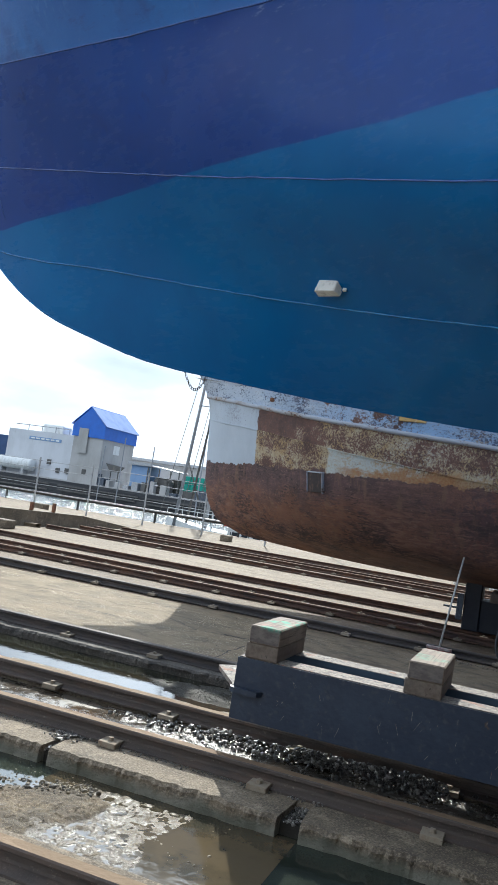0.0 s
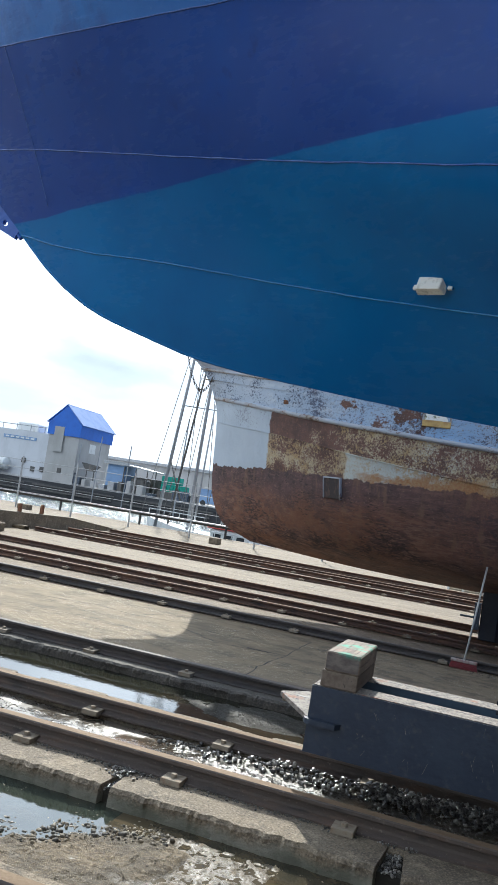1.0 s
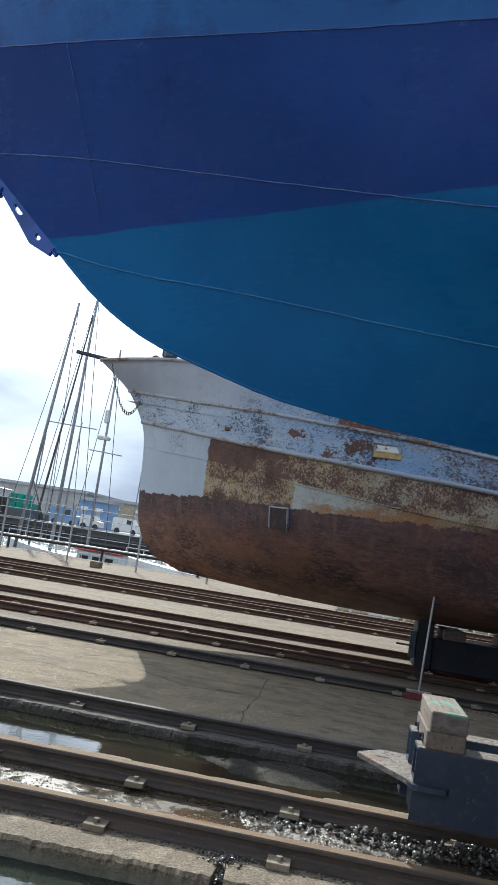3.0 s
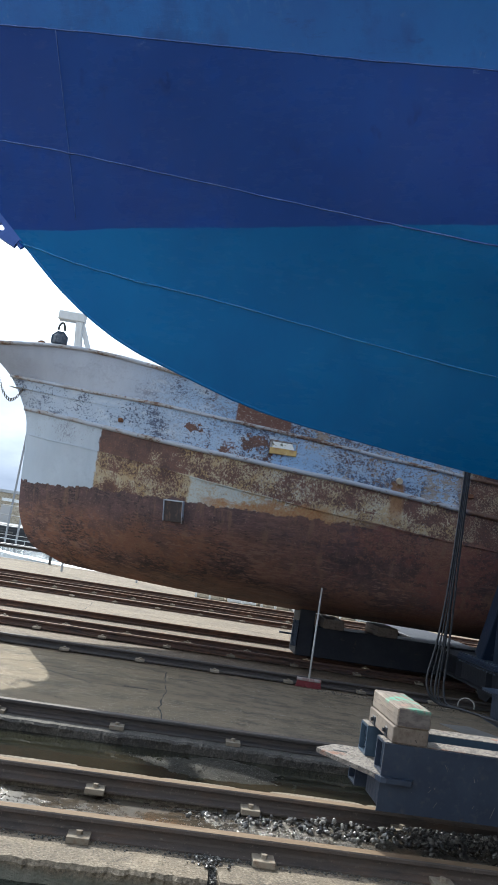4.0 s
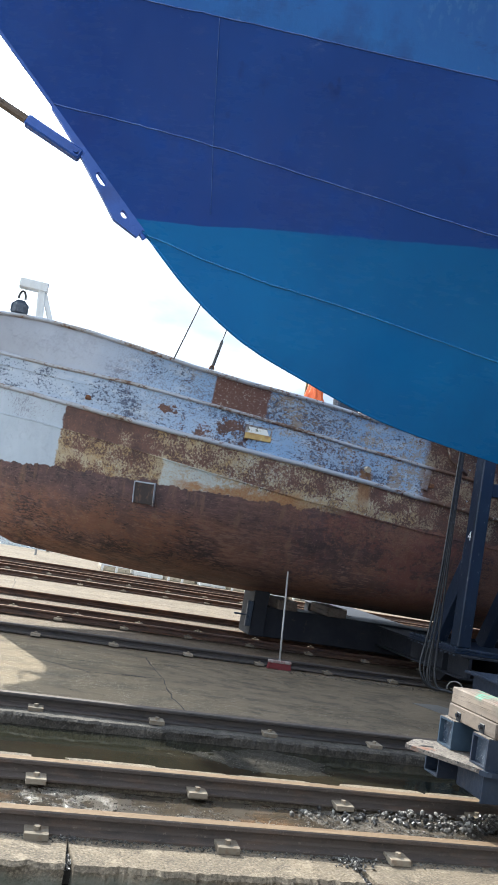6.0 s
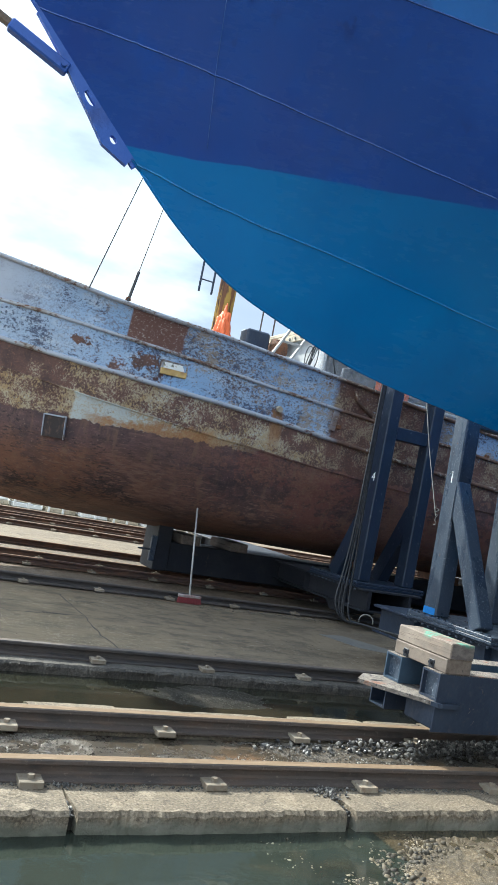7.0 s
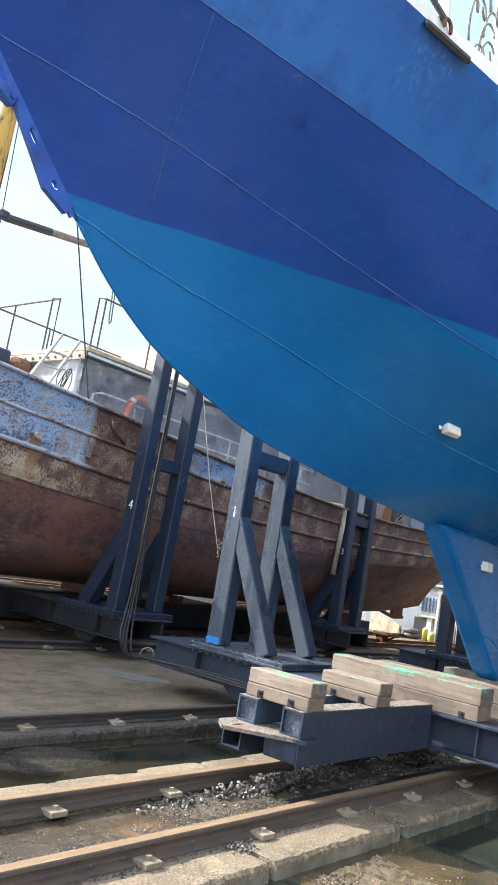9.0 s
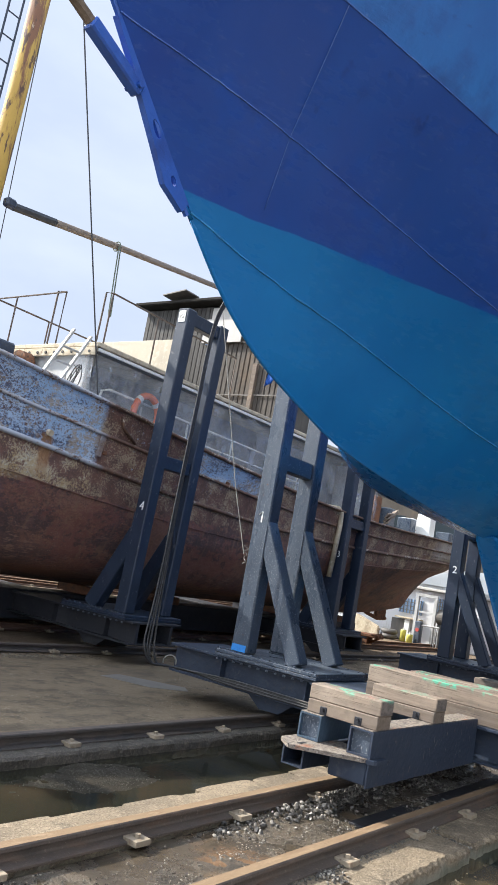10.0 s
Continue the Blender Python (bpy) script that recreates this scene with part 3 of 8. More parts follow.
bed("sand_bed", 2.9, 3.9, -3.4, -0.6, near_bed, M_SAND, "low gravelly sand bank rising out of shallow water", 0.010)
tagged(part("water_shallow", new_box(-2.3, -0.95, 2.9, 3.9, -0.16, -0.1143), M_BROWNWATER), "brown silty skim of water beside the sand bank", "water", kind="structure")
bed("pebble_bed", 4.40, 4.90, -12, 3, inner_bed, M_BED, "wet pebble bed between two rails", 0.025)
bed("silt_bed", 5.30, 6.40, -5, 1.5, middle_bed, M_SILT, "dark silt under shallow water", 0.02)
tagged(part("water_inner", new_box(-12, 3, 4.38, 4.92, -0.16, -0.044), M_FILM), "film of muddy water between two rails", "water", kind="structure")

# ---------------------------------------------------------------- rails with their clips
RAIL_H = 0.095


def rail_profile(y):
    z = CONC
    o = [(-0.078, 0), (0.078, 0), (0.078, 0.011), (0.018, 0.024), (0.010, 0.034), (0.009, 0.060), (0.034, 0.068), (0.038, 0.074), (0.038, 0.089), (0.031, RAIL_H),
         (-0.031, RAIL_H), (-0.038, 0.089), (-0.038, 0.074), (-0.034, 0.068), (-0.009, 0.060), (-0.010, 0.034), (-0.018, 0.024), (-0.078, 0.011)]
    return [(y + u, z + v) for u, v in o]


def clip_mesh():
    bm = bmesh.new()
    prism(bm, [(-0.052, 0.0), (0.050, 0.0), (0.050, 0.032), (-0.052, 0.030)], "x", -0.056, 0.056)
    bmesh.ops.bevel(bm, geom=list(bm.edges), offset=0.0022, segments=1, affect="EDGES")
    tube(bm, [(0, -0.002, 0.030), (0, -0.002, 0.050)], 0.017, 6)
    return bm


clip_data = None
for ti, tc in enumerate(TRACKS):
    for ri, off in enumerate(RAIL_OFF):
        y = tc + off
        bm = prism(bmesh.new(), rail_profile(y), "x", -30 if ti < 2 else -11.9, 34)
        for f in bm.faces:
            if f.normal.z > 0.8 and f.calc_center_median().z > CONC + 0.085:
                f.material_index = 1
        rail = tagged(part("rail", bm, [M_RAIL_RED, M_HEAD_RED] if ti > 1 or ti == 1 and ri else [M_RAIL_DARK, M_RAIL] if ti or ri == 3 else [M_RAIL, M_RAILTOP]), "rusty steel rail with a worn tan head, on concrete", "rail", "slipway rails")
        if clip_data is None:
            clip = part("clip", clip_mesh(), M_CLIP, rail)
            clip_data = clip
            first = True
        for k in range(-14 if ti else -8, 16 if ti else 7):
            x = -3.09 + 0.915 * k + (0.0 if ti == 0 else 0.3 * ri)
            if (ti == 0 and x > 3.4) or (ti == 2 and x < -11.7):
                continue
            m = pose(x, y - 0.088, CONC) if ri != 3 or ti == 0 else pose(x, y + 0.088, CONC, 0, 0, 180)
            if first:
                clip.matrix_basis = m
                first = False
            else:
                repeat(clip_data, m, rail)

# ---------------------------------------------------------------- blue trawler
def hull_paint():
    """Teal bottom below a level paint line, dull dark blue above it, with roller marks, dull patches and small dents."""
    t = Tree("hull paint")
    cloud, streak, fine = t.noise(0.9), t.noise(1.6, (1, 1, 0.22), 2, 4.0), t.noise(30, seed=3)
    wrinkle = t.noise(11, (0.7, 0.7, 3.0), 15, 4.0)
    blue = t.mix(t.step(cloud, 0.36, 0.66), (0.009, 0.046, 0.242), (0.015, 0.066, 0.308))
    blue = t.mix(t.both(t.step(streak, 0.50, 0.64), 0.7), blue, (0.020, 0.060, 0.27))
    blue = t.mix(t.both(t.step(t.noise(3.2, (1, 1, 0.6), 5), 0.58, 0.66), 0.45), blue, (0.006, 0.058, 0.33))
    blue = t.mix(t.both(t.step(t.noise(34, (1, 1, 1.6), 16), 0.68, 0.74), 0.5), blue, (0.06, 0.12, 0.34))
    blue = t.mix(t.both(t.step(t.noise(0.75, seed=31, detail=3.0), 0.50, 0.62), 0.5), blue, (0.014, 0.037, 0.220))
    blue = t.mix(t.both(t.step(t.noise(7, (0.6, 0.6, 1.5), 32, 7.0, 0.72), 0.60, 0.72), 0.35), blue, (0.055, 0.085, 0.27))
    teal = t.mix(t.step(t.noise(1.1, seed=7), 0.35, 0.68), (0.007, 0.110, 0.345), (0.011, 0.144, 0.405))
    teal = t.mix(t.both(t.step(t.noise(2.2, (1, 1, 0.3), 8), 0.52, 0.68), 0.6), teal, (0.006, 0.098, 0.31))
    teal = t.mix(t.both(t.step(t.noise(40, seed=17), 0.70, 0.75), 0.35), teal, (0.03, 0.20, 0.42))
    near, pick = t.cells(1.25, 6)                                   # a few scraped and touched-up places
    scrape = t.both(t.step(near, 0.13, 0.05), t.step(pick, 0.55, 0.60), t.step(t.noise(24, (0.6, 0.6, 1.4), 33, 7.0, 0.75), 0.52, 0.58), 0.75)
    blue = t.mix(scrape, blue, (0.10, 0.15, 0.36))
    u = t.math("MULTIPLY", t.math("ADD", t.x, 2.25), 0.667)      # the painted line bulges a little over the forward body
    rise = t.math("MULTIPLY", t.math("MAXIMUM", t.math("SUBTRACT", 1.0, t.math("MULTIPLY", u, u)), 0.0), 0.068)
    edge = t.math("SUBTRACT", t.math("ADD", t.z, t.math("MULTIPLY", t.noise(9, seed=9), 0.014)), rise)
    col = t.mix(t.step(edge, 3.100, 3.106), teal, blue)
    uv = t.n.new("ShaderNodeUVMap")
    uv.uv_map = "uv"
    sep = t.n.new("ShaderNodeSeparateXYZ")
    t.l.new(uv.outputs[0], sep.inputs[0])
    near = t.step(t.math("ABSOLUTE", t.math("SUBTRACT", sep.outputs[1], 2.97)), 0.09, 0.01)
    scuff = t.both(near, t.step(t.noise(26, (0.5, 0.5, 1.6), 19, 6.0, 0.7), 0.57, 0.62), t.step(t.noise(1.1, seed=21), 0.48, 0.58), 0.7)
    col = t.mix(scuff, col, (0.14, 0.22, 0.48))
    drip = t.both(t.step(t.noise(5, (1.6, 1.6, 0.25), 22, 5.0), 0.62, 0.68), t.step(t.noise(1.3, seed=23), 0.50, 0.60), t.step(t.z, 3.12, 3.3), 0.6)
    col = t.mix(drip, col, (0.003, 0.020, 0.13))
    rough = t.math("ADD", 0.15, t.math("ADD", t.math("MULTIPLY", t.step(t.noise(1.6, seed=11), 0.35, 0.65), 0.18), t.math("MULTIPLY", t.step(wrinkle, 0.45, 0.65), 0.08)))
    patch = t.step(t.noise(1.4, (1, 1, 0.7), 18, 2.0), 0.50, 0.62)
    h = t.math("ADD", t.noise(1.3, seed=13, detail=2.0), t.math("ADD", t.math("MULTIPLY", fine, 0.012), t.math("MULTIPLY", t.both(wrinkle, patch), 0.07)))
    t.p.inputs["Specular IOR Level"].default_value = 0.23
    return t.finish(col, rough, 0.0, h, 0.5, 0.030)


def upper_paint():
    t = Tree("upper hull paint")
    a, b = t.noise(1.6, (1, 1, 0.5), 1), t.noise(3.2, (1, 1, 0.6), 4)
    wrinkle = t.noise(13, (0.6, 0.6, 3.0), 15, 5.0)
    col = t.mix(t.step(a, 0.4, 0.68), (0.015, 0.135, 0.47), (0.012, 0.101, 0.40))
    col = t.mix(t.both(t.step(b, 0.52, 0.66), 0.8), col, (0.008, 0.066, 0.28))
    col = t.mix(t.both(t.step(t.noise(9, (0.35, 0.35, 1.3), 8, 7.0, 0.72), 0.60, 0.68), 0.55), col, (0.004, 0.040, 0.20))
    col = t.mix(t.both(t.step(t.noise(20, (1, 1, 0.4), 6), 0.66, 0.74), 0.4), col, (0.10, 0.18, 0.42))
    runs = t.both(t.step(t.noise(26, (1.4, 1.4, 0.10), 9, 5.0), 0.52, 0.64), t.step(t.x, -3.06, -3.0), t.step(t.x, -2.70, -2.78), t.step(t.z, 3.90, 4.18))
    col = t.mix(t.both(runs, 0.3), col, (0.16, 0.32, 0.58))             # chalky runs below the fairlead
    h = t.math("ADD", t.noise(2.4, seed=2, detail=2.0), t.math("MULTIPLY", t.both(wrinkle, t.step(b, 0.46, 0.58)), 0.22))
    return t.finish(col, t.math("ADD", 0.24, t.math("MULTIPLY", b, 0.25)), 0.0, h, 0.6, 0.016)


M_HULL, M_UPPER = hull_paint(), upper_paint()
M_FIT = mat("blue painted fitting", (0.02, 0.085, 0.40), [((0.012, 0.05, 0.26), 5, 0.5, 0.7, ONE), ((0.12, 0.08, 0.07), 22, 0.70, 0.76, ONE)], 0.42, bump=0.3, bump_scale=30)
M_WHITE = mat("white paint", (0.72, 0.73, 0.72), [((0.52, 0.52, 0.50), 2.5, 0.5, 0.7, (1, 1, 0.4)), ((0.36, 0.22, 0.13), 9, 0.70, 0.78, ONE)], 0.5, bump=0.1, bump_scale=20)
M_ZINC = mat("zinc", (0.74, 0.74, 0.70), [((0.42, 0.42, 0.39), 30, 0.5, 0.7, ONE)], 0.5, bump=0.2, bump_scale=60)
M_WIRE = mat("black cable", (0.022, 0.022, 0.024), [((0.05, 0.05, 0.055), 14, 0.5, 0.7, ONE)], 0.5)
M_ROPE = mat("grey rope", (0.30, 0.29, 0.26), [((0.17, 0.165, 0.15), 40, 0.5, 0.65, ONE)], 0.9, bump=0.6, bump_scale=120)
M_RUSTFIT = mat("rusty fitting", (0.15, 0.065, 0.032), [((0.06, 0.035, 0.026), 14, 0.5, 0.65, ONE), ((0.30, 0.13, 0.05), 24, 0.58, 0.7, ONE)], 0.85, bump=0.6, bump_scale=50)

A_Y = 4.53
SKEW = 0.045
A_LINES = [
    Line([(x, b + SKEW * min(max(x + 4, 0.0), 6.0), z) for x, b, z in [(-3.97, .004, 2.99), (-3.77, .004, 2.81), (-3.55, .005, 2.65), (-3.35, .005, 2.54), (-3.0, .006, 2.415), (-2.6, .006, 2.295), (-2.0, .006, 2.20), (-1.3, .006, 2.12), (0, .006, 2.02), (2, .006, 1.95), (6, .006, 1.95), (12, .006, 1.95)]], SKEW),
    Line([(-4.0, .014, 3.02), (-3.5, .135, 2.90), (-3, .237, 2.83), (-2, .41, 2.675), (-1, .65, 2.523), (0, 1.04, 2.375), (1, 1.42, 2.31), (3, 1.75, 2.48), (6, 1.9, 2.6), (12, 1.9, 2.6)], SKEW),
    Line([(-4.62, .016, 3.60), (-4, .26, 3.50), (-3, .541, 3.34), (-2, .866, 3.153), (-1, 1.28, 2.945), (0, 1.78, 2.713), (1, 2.1, 2.62), (3, 2.38, 2.78), (6, 2.45, 2.9), (12, 2.45, 2.9)], SKEW),
    Line([(-5.27, .02, 4.20), (-4.5, .375, 4.07), (-4, .585, 3.99), (-3, .935, 3.86), (-2, 1.22, 3.78), (-1, 1.52, 3.72), (0, 1.84, 3.68), (1, 2.12, 3.66), (3, 2.45, 3.64), (6, 2.52, 3.7), (12, 2.52, 3.8)], SKEW),
    Line([(-5.80, .03, 4.75), (-5, .48, 4.66), (-4, .92, 4.47), (-2.75, 1.33, 4.25), (-2, 1.53, 4.17), (-1, 1.80, 4.10), (0, 2.05, 4.06), (1, 2.25, 4.04), (3, 2.52, 4.03), (6, 2.60, 4.08), (12, 2.60, 4.2)], SKEW),
]
trawler = thing("trawler", "freshly painted blue and teal steel trawler propped on a cradle", "boat")
part("hull", loft(A_LINES, A_Y, 90, 6, 1.5, lambda v: 1 if v > 3 else 0), [M_HULL, M_UPPER], trawler)
M_WELD = mat("painted weld bead", (0.030, 0.085, 0.32), [((0.06, 0.13, 0.38), 9, 0.5, 0.62, ONE)], rough=0.24, bump=0.8, bump_scale=50)
M_BUTT = mat("thin butt weld", (0.075, 0.150, 0.42), [((0.025, 0.085, 0.31), 14, 0.48, 0.58, (1, 1, 0.6))], 0.35)
M_WELD_T = mat("painted weld bead low", (0.012, 0.150, 0.40), [((0.03, 0.21, 0.46), 7, 0.5, 0.62, ONE)], rough=0.22, bump=0.8, bump_scale=50)


def wobble(p, k):
    return p + Vector((0, 0, 0.006 * noise.noise((p.x * 5, k, 0)) + 0.004 * noise.noise((p.x * 21, k, 5))))


for k, r, m in ((1, 0.0060, M_WELD_T), (2, 0.0046, M_WELD), (3, 0.0042, M_WELD)):
    part("weld_seam", tube(bmesh.new(), [wobble(A_LINES[k].at((i / 220) ** 1.5, -1, A_Y, 0.0005), k) for i in range(221)], r, 5), m, trawler, smooth=True)
# the lower seam is a doubled bead
part("weld_seam", tube(bmesh.new(), [wobble(A_LINES[1].at((i / 220) ** 1.5, -1, A_Y, 0.004), 9) + Vector((0, 0, 0.017)) for i in range(60, 221)], 0.0046, 5), M_WELD_T, trawler, smooth=True)


def on_hull(x, z, out=0.0):
    """The point of the camera-side skin of the blue hull at a station and height."""
    best = None
    for j in range(len(A_LINES) - 1):
        a, b = A_LINES[j], A_LINES[j + 1]
        z0, z1 = a.z(x), b.z(x)
        if z0 <= z <= z1 and x >= b.x0:
            f = (z - z0) / (z1 - z0)
            best = a.b(x) * (1 - f) + b.b(x) * f
    best = A_LINES[3].b(x) if best is None else best
    return Vector((x, A_Y - best - out, z))


# butt weld up the bow plating, and the edge of the stem doubler
part("weld_seam", tube(bmesh.new(), [on_hull(-3.69 - 0.24 * (z - 3.1), z, 0.001) for z in np.linspace(3.155, 3.97, 24)], 0.0018, 5), M_BUTT, trawler, smooth=True)
# rounded stem and keel bar that closes the two sides, with a rough bead
bm = bmesh.new()
tube(bm, [(x, A_Y - SKEW * min(max(x + 4, 0.0), 6.0), A_LINES[0].z(x) + 0.009 + 0.003 * noise.noise((x * 14, 2, 7))) for x in [-3.97 + 0.05 * i for i in range(120)]], 0.0115, 8)
tube(bm, [(-4.06, A_Y, 3.06), (-4.015, A_Y, 3.03), (-3.96, A_Y, 2.995)], 0.0115, 8)
part("stem_bar", bm, M_HULL, trawler, smooth=True)


K_Y = A_Y - 0.20
# deep keel below the hull, with a seam along its shoulder
bm = bmesh.new()
prism(bm, [(-0.27, 2.06), (0.07, 1.75), (0.54, 1.34), (1.05, 0.88), (1.20, 0.805), (12, 0.805), (12, 2.06)], "y", K_Y - 0.11, K_Y + 0.11)
bmesh.ops.bevel(bm, geom=[e for e in bm.edges if min(v.co.x for v in e.verts) < 1.5], offset=0.045, segments=2, affect="EDGES", profile=0.5)
part("keel", bm, M_HULL, trawler)
part("weld_seam", tube(bmesh.new(), [(0.22, K_Y - 0.112, 1.62), (0.70, K_Y - 0.112, 1.22), (0.95, K_Y - 0.112, 1.18), (1.7, K_Y - 0.112, 0.84)], 0.005, 5), M_WELD_T, trawler)
bm = bmesh.new()
pts = [A_LINES[3].at((i / 40) ** 1.5, -1, A_Y, -0.02) for i in range(41)] + [A_LINES[3].at((i / 40) ** 1.5, 1, A_Y, -0.02) for i in range(40, -1, -1)]
bm.faces.new([bm.verts.new(p) for p in pts])
part("deck", bm, M_NAVY, trawler)


def plate_with_holes(outer, holes, y0, y1):
    """A flat plate in the xz plane with holes through it."""
    bm = bmesh.new()
    loops = []
    for ring in [outer] + holes:
        vs = [bm.verts.new((x, y0, z)) for x, z in ring]
        loops += [bm.edges.new((vs[i], vs[(i + 1) % len(vs)])) for i in range(len(vs))]
    bmesh.ops.triangle_fill(bm, use_beauty=True, edges=loops, normal=(0, -1, 0))
    r = bmesh.ops.extrude_face_region(bm, geom=list(bm.faces))
    bmesh.ops.translate(bm, vec=(0, y1 - y0, 0), verts=[v for v in r["geom"] if isinstance(v, bmesh.types.BMVert)])
    bmesh.ops.recalc_face_normals(bm, faces=bm.faces)
    return bm


def oval(cx, cz, a, b, turn, n=14):
    c, s = math.cos(turn), math.sin(turn)
    return [(cx + a * math.cos(q) * c - b * math.sin(q) * s, cz + a * math.cos(q) * s + b * math.sin(q) * c) for q in (2 * math.pi * i / n for i in range(n))]


part("stem_plate", plate_with_holes([(-3.93, 3.02), (-4.03, 3.04), (-4.055, 2.995), (-4.195, 3.06), (-4.28, 3.17), (-4.49, 3.43), (-4.63, 3.58), (-4.55, 3.60), (-4.2, 3.30)],
     [oval(-4.145, 3.100, 0.024, 0.016, 2.3), oval(-4.300, 3.262, 0.042, 0.020, 2.3)], A_Y - 0.016, A_Y + 0.016), M_FIT, trawler, "blue stem plate with two mooring holes")
boom = part("stem_boom", bar(bmesh.new(), (-4.43, A_Y, 3.36), (-4.74, A_Y, 3.475), 0.06, 0.06, 0.008, (0, 1, 0)), M_FIT, trawler, "blue boom heel socket on the stem")
part("pole", tube(bmesh.new(), [(-4.70, A_Y, 3.462), (-7.2, A_Y, 4.39)], 0.024, 8), M_TIMBER, boom, "weathered pole")
part("pin", tube(bmesh.new(), [(-4.46, A_Y - 0.045, 3.37), (-4.46, A_Y + 0.045, 3.37)], 0.014, 8), M_FIT, boom)
part("stem_bar", tube(bmesh.new(), [(-3.98 - 0.03, A_Y, 3.0), (-4.62, A_Y, 3.60), (-5.27, A_Y, 4.2), (-5.8, A_Y, 4.75)], 0.015, 6), M_FIT, trawler)


def anode(x, y, z, yaw, roll=0):
    bm = bmesh.new()
    prism(bm, [(-0.072, 0.0), (0.072, 0.0), (0.062, -0.055), (-0.062, -0.055)], "z", -0.040, 0.040)
    bmesh.ops.bevel(bm, geom=list(bm.edges), offset=0.004, segments=1, affect="EDGES")
    a = part("zinc_anode", bm, M_ZINC, trawler, "pale zinc anode block")
    a.matrix_basis = pose(x, y, z, roll, 3, yaw)
    part("mounting_strap", new_box(-0.105, 0.105, -0.012, 0.0, -0.012, 0.012, 0.003), M_WELD_T, a)
    for s in (-1, 1):
        part("weld_lug", new_box(s * 0.090 - 0.012, s * 0.090 + 0.012, -0.016, 0.0, -0.013, 0.013, 0.003), M_ZINC, a)


p = on_hull(-1.155, 2.615)
anode(p.x, p.y + 0.008, p.z, -21, -18)
anode(0.60, K_Y - 0.112, 1.80, 0)
# white bulwark top, dark fairlead with a rigging screw
bm = bmesh.new()
n = 50
rows = [[], [], [], []]
for i in range(n + 1):
    x = -3.9 + 12 * (i / n) ** 1.3
    y, z = A_Y - A_LINES[4].b(x), A_LINES[4].z(x)
    for k, (dy, dz) in enumerate(((0.012, -0.015), (0.02, 0.12), (0.05, 0.12), (0.05, -0.015))):
        rows[k].append(bm.verts.new((x, y + dy, z + dz * min(1, 0.2 + i / 12))))
for k in range(4):
    for i in range(n):
        bm.faces.new((rows[k][i], rows[k][i + 1], rows[(k + 1) % 4][i + 1], rows[(k + 1) % 4][i]))
part("bulwark_cap", bm, M_WHITE, trawler, "white bulwark capping")
fair = part("fairlead", bar(bmesh.new(), (-3.07, 3.292, 4.278), (-2.75, 3.185, 4.222), 0.03, 0.050, 0.016, (0, 1, 0)), M_WIRE, trawler, "dark fairlead with a rusty shackle")
part("shackle", tube(bmesh.new(), [(-2.93 + 0.035 * math.cos(q), 3.24, 4.32 + 0.04 * math.sin(q)) for q in np.linspace(-0.4, 3.6, 10)], 0.010, 6), M_RUSTFIT, fair)
part("rigging_screw", tube(bmesh.new(), [(-2.94, 3.25, 4.35), (-3.02, 3.32, 4.48)], 0.016, 8), M_WIRE, fair)
part("stay", tube(bmesh.new(), [(-3.02, 3.32, 4.48), (-4.2, 4.4, 6.6)], 0.007, 6), M_WIRE, fair)
gantry = part("gantry_post", tube(bmesh.new(), [(-1.9, 3.9, 3.9), (-1.9, 3.9, 7.0)], 0.045, 12), M_WHITE, trawler, "white gantry post", smooth=True)
random.seed(4)
for k in range(15):
    a0, r = random.random() * 6, 0.05 + 0.06 * random.random()
    cx, cz = -1.62 + random.uniform(-0.12, 0.2), 4.55 + 0.11 * k
    part("net_rope", tube(bmesh.new(), [(cx + r * math.cos(a0 + q) * (1 - 0.06 * q), 3.7 + 0.015 * q, cz + 1.5 * r * math.sin(a0 + q) - 0.02 * q) for q in np.linspace(0, 7.5, 26)], 0.009, 6), M_ROPE, gantry, smooth=True)
part("gantry_post", tube(bmesh.new(), [(-1.36, 3.75, 3.9), (-1.36, 3.75, 7.0)], 0.045, 12), M_WHITE, trawler, "white gantry post", smooth=True)

# hoses over the far side of the blue trawler, down to the yard
hoses = thing("hose_bundle", "black hoses hanging from the deck in a loose bundle", "hose")
random.seed(8)
for k in range(5):
    d, e = 0.014 * (k - 2), random.uniform(-0.02, 0.02)
    low = random.uniform(-0.05, 0.05)
    path = [(-0.1, 6.3, 4.16), (-0.12, 6.9, 4.42 - 0.02 * k), (-0.10 + 0.5 * d, 7.4, 4.50 - 0.02 * k), (-0.09 + d, 7.72 + e, 4.1), (-0.10 + d, 7.76 + e, 3.3), (-0.11 + d, 7.77 + e, 2.4), (-0.13 + 1.4 * d, 7.76 + e, 1.5), (-0.17 + 2.4 * d, 7.73 + e, 0.85), (-0.21 + 3.2 * d, 7.69 + e, 0.50 + low), (-0.16 + 2.6 * d, 7.65 + e, 0.35 + 0.5 * low), (-0.02 + d, 7.62 + e, 0.33), (0.20, 7.45, 0.31), (0.315, 7.0, 0.272 + 0.012 * k), (0.315, 6.2, 0.272 + 0.012 * k), (0.315, 4.9, 0.272 + 0.012 * k)]
    fx = [spline(range(len(path)), [q[c] for q in path]) for c in range(3)]
    part("hose", tube(bmesh.new(), [tuple(f(s) for f in fx) for s in np.linspace(0, len(path) - 1, 90)], 0.008 if k % 2 else 0.011, 7), M_WIRE, hoses, smooth=True)
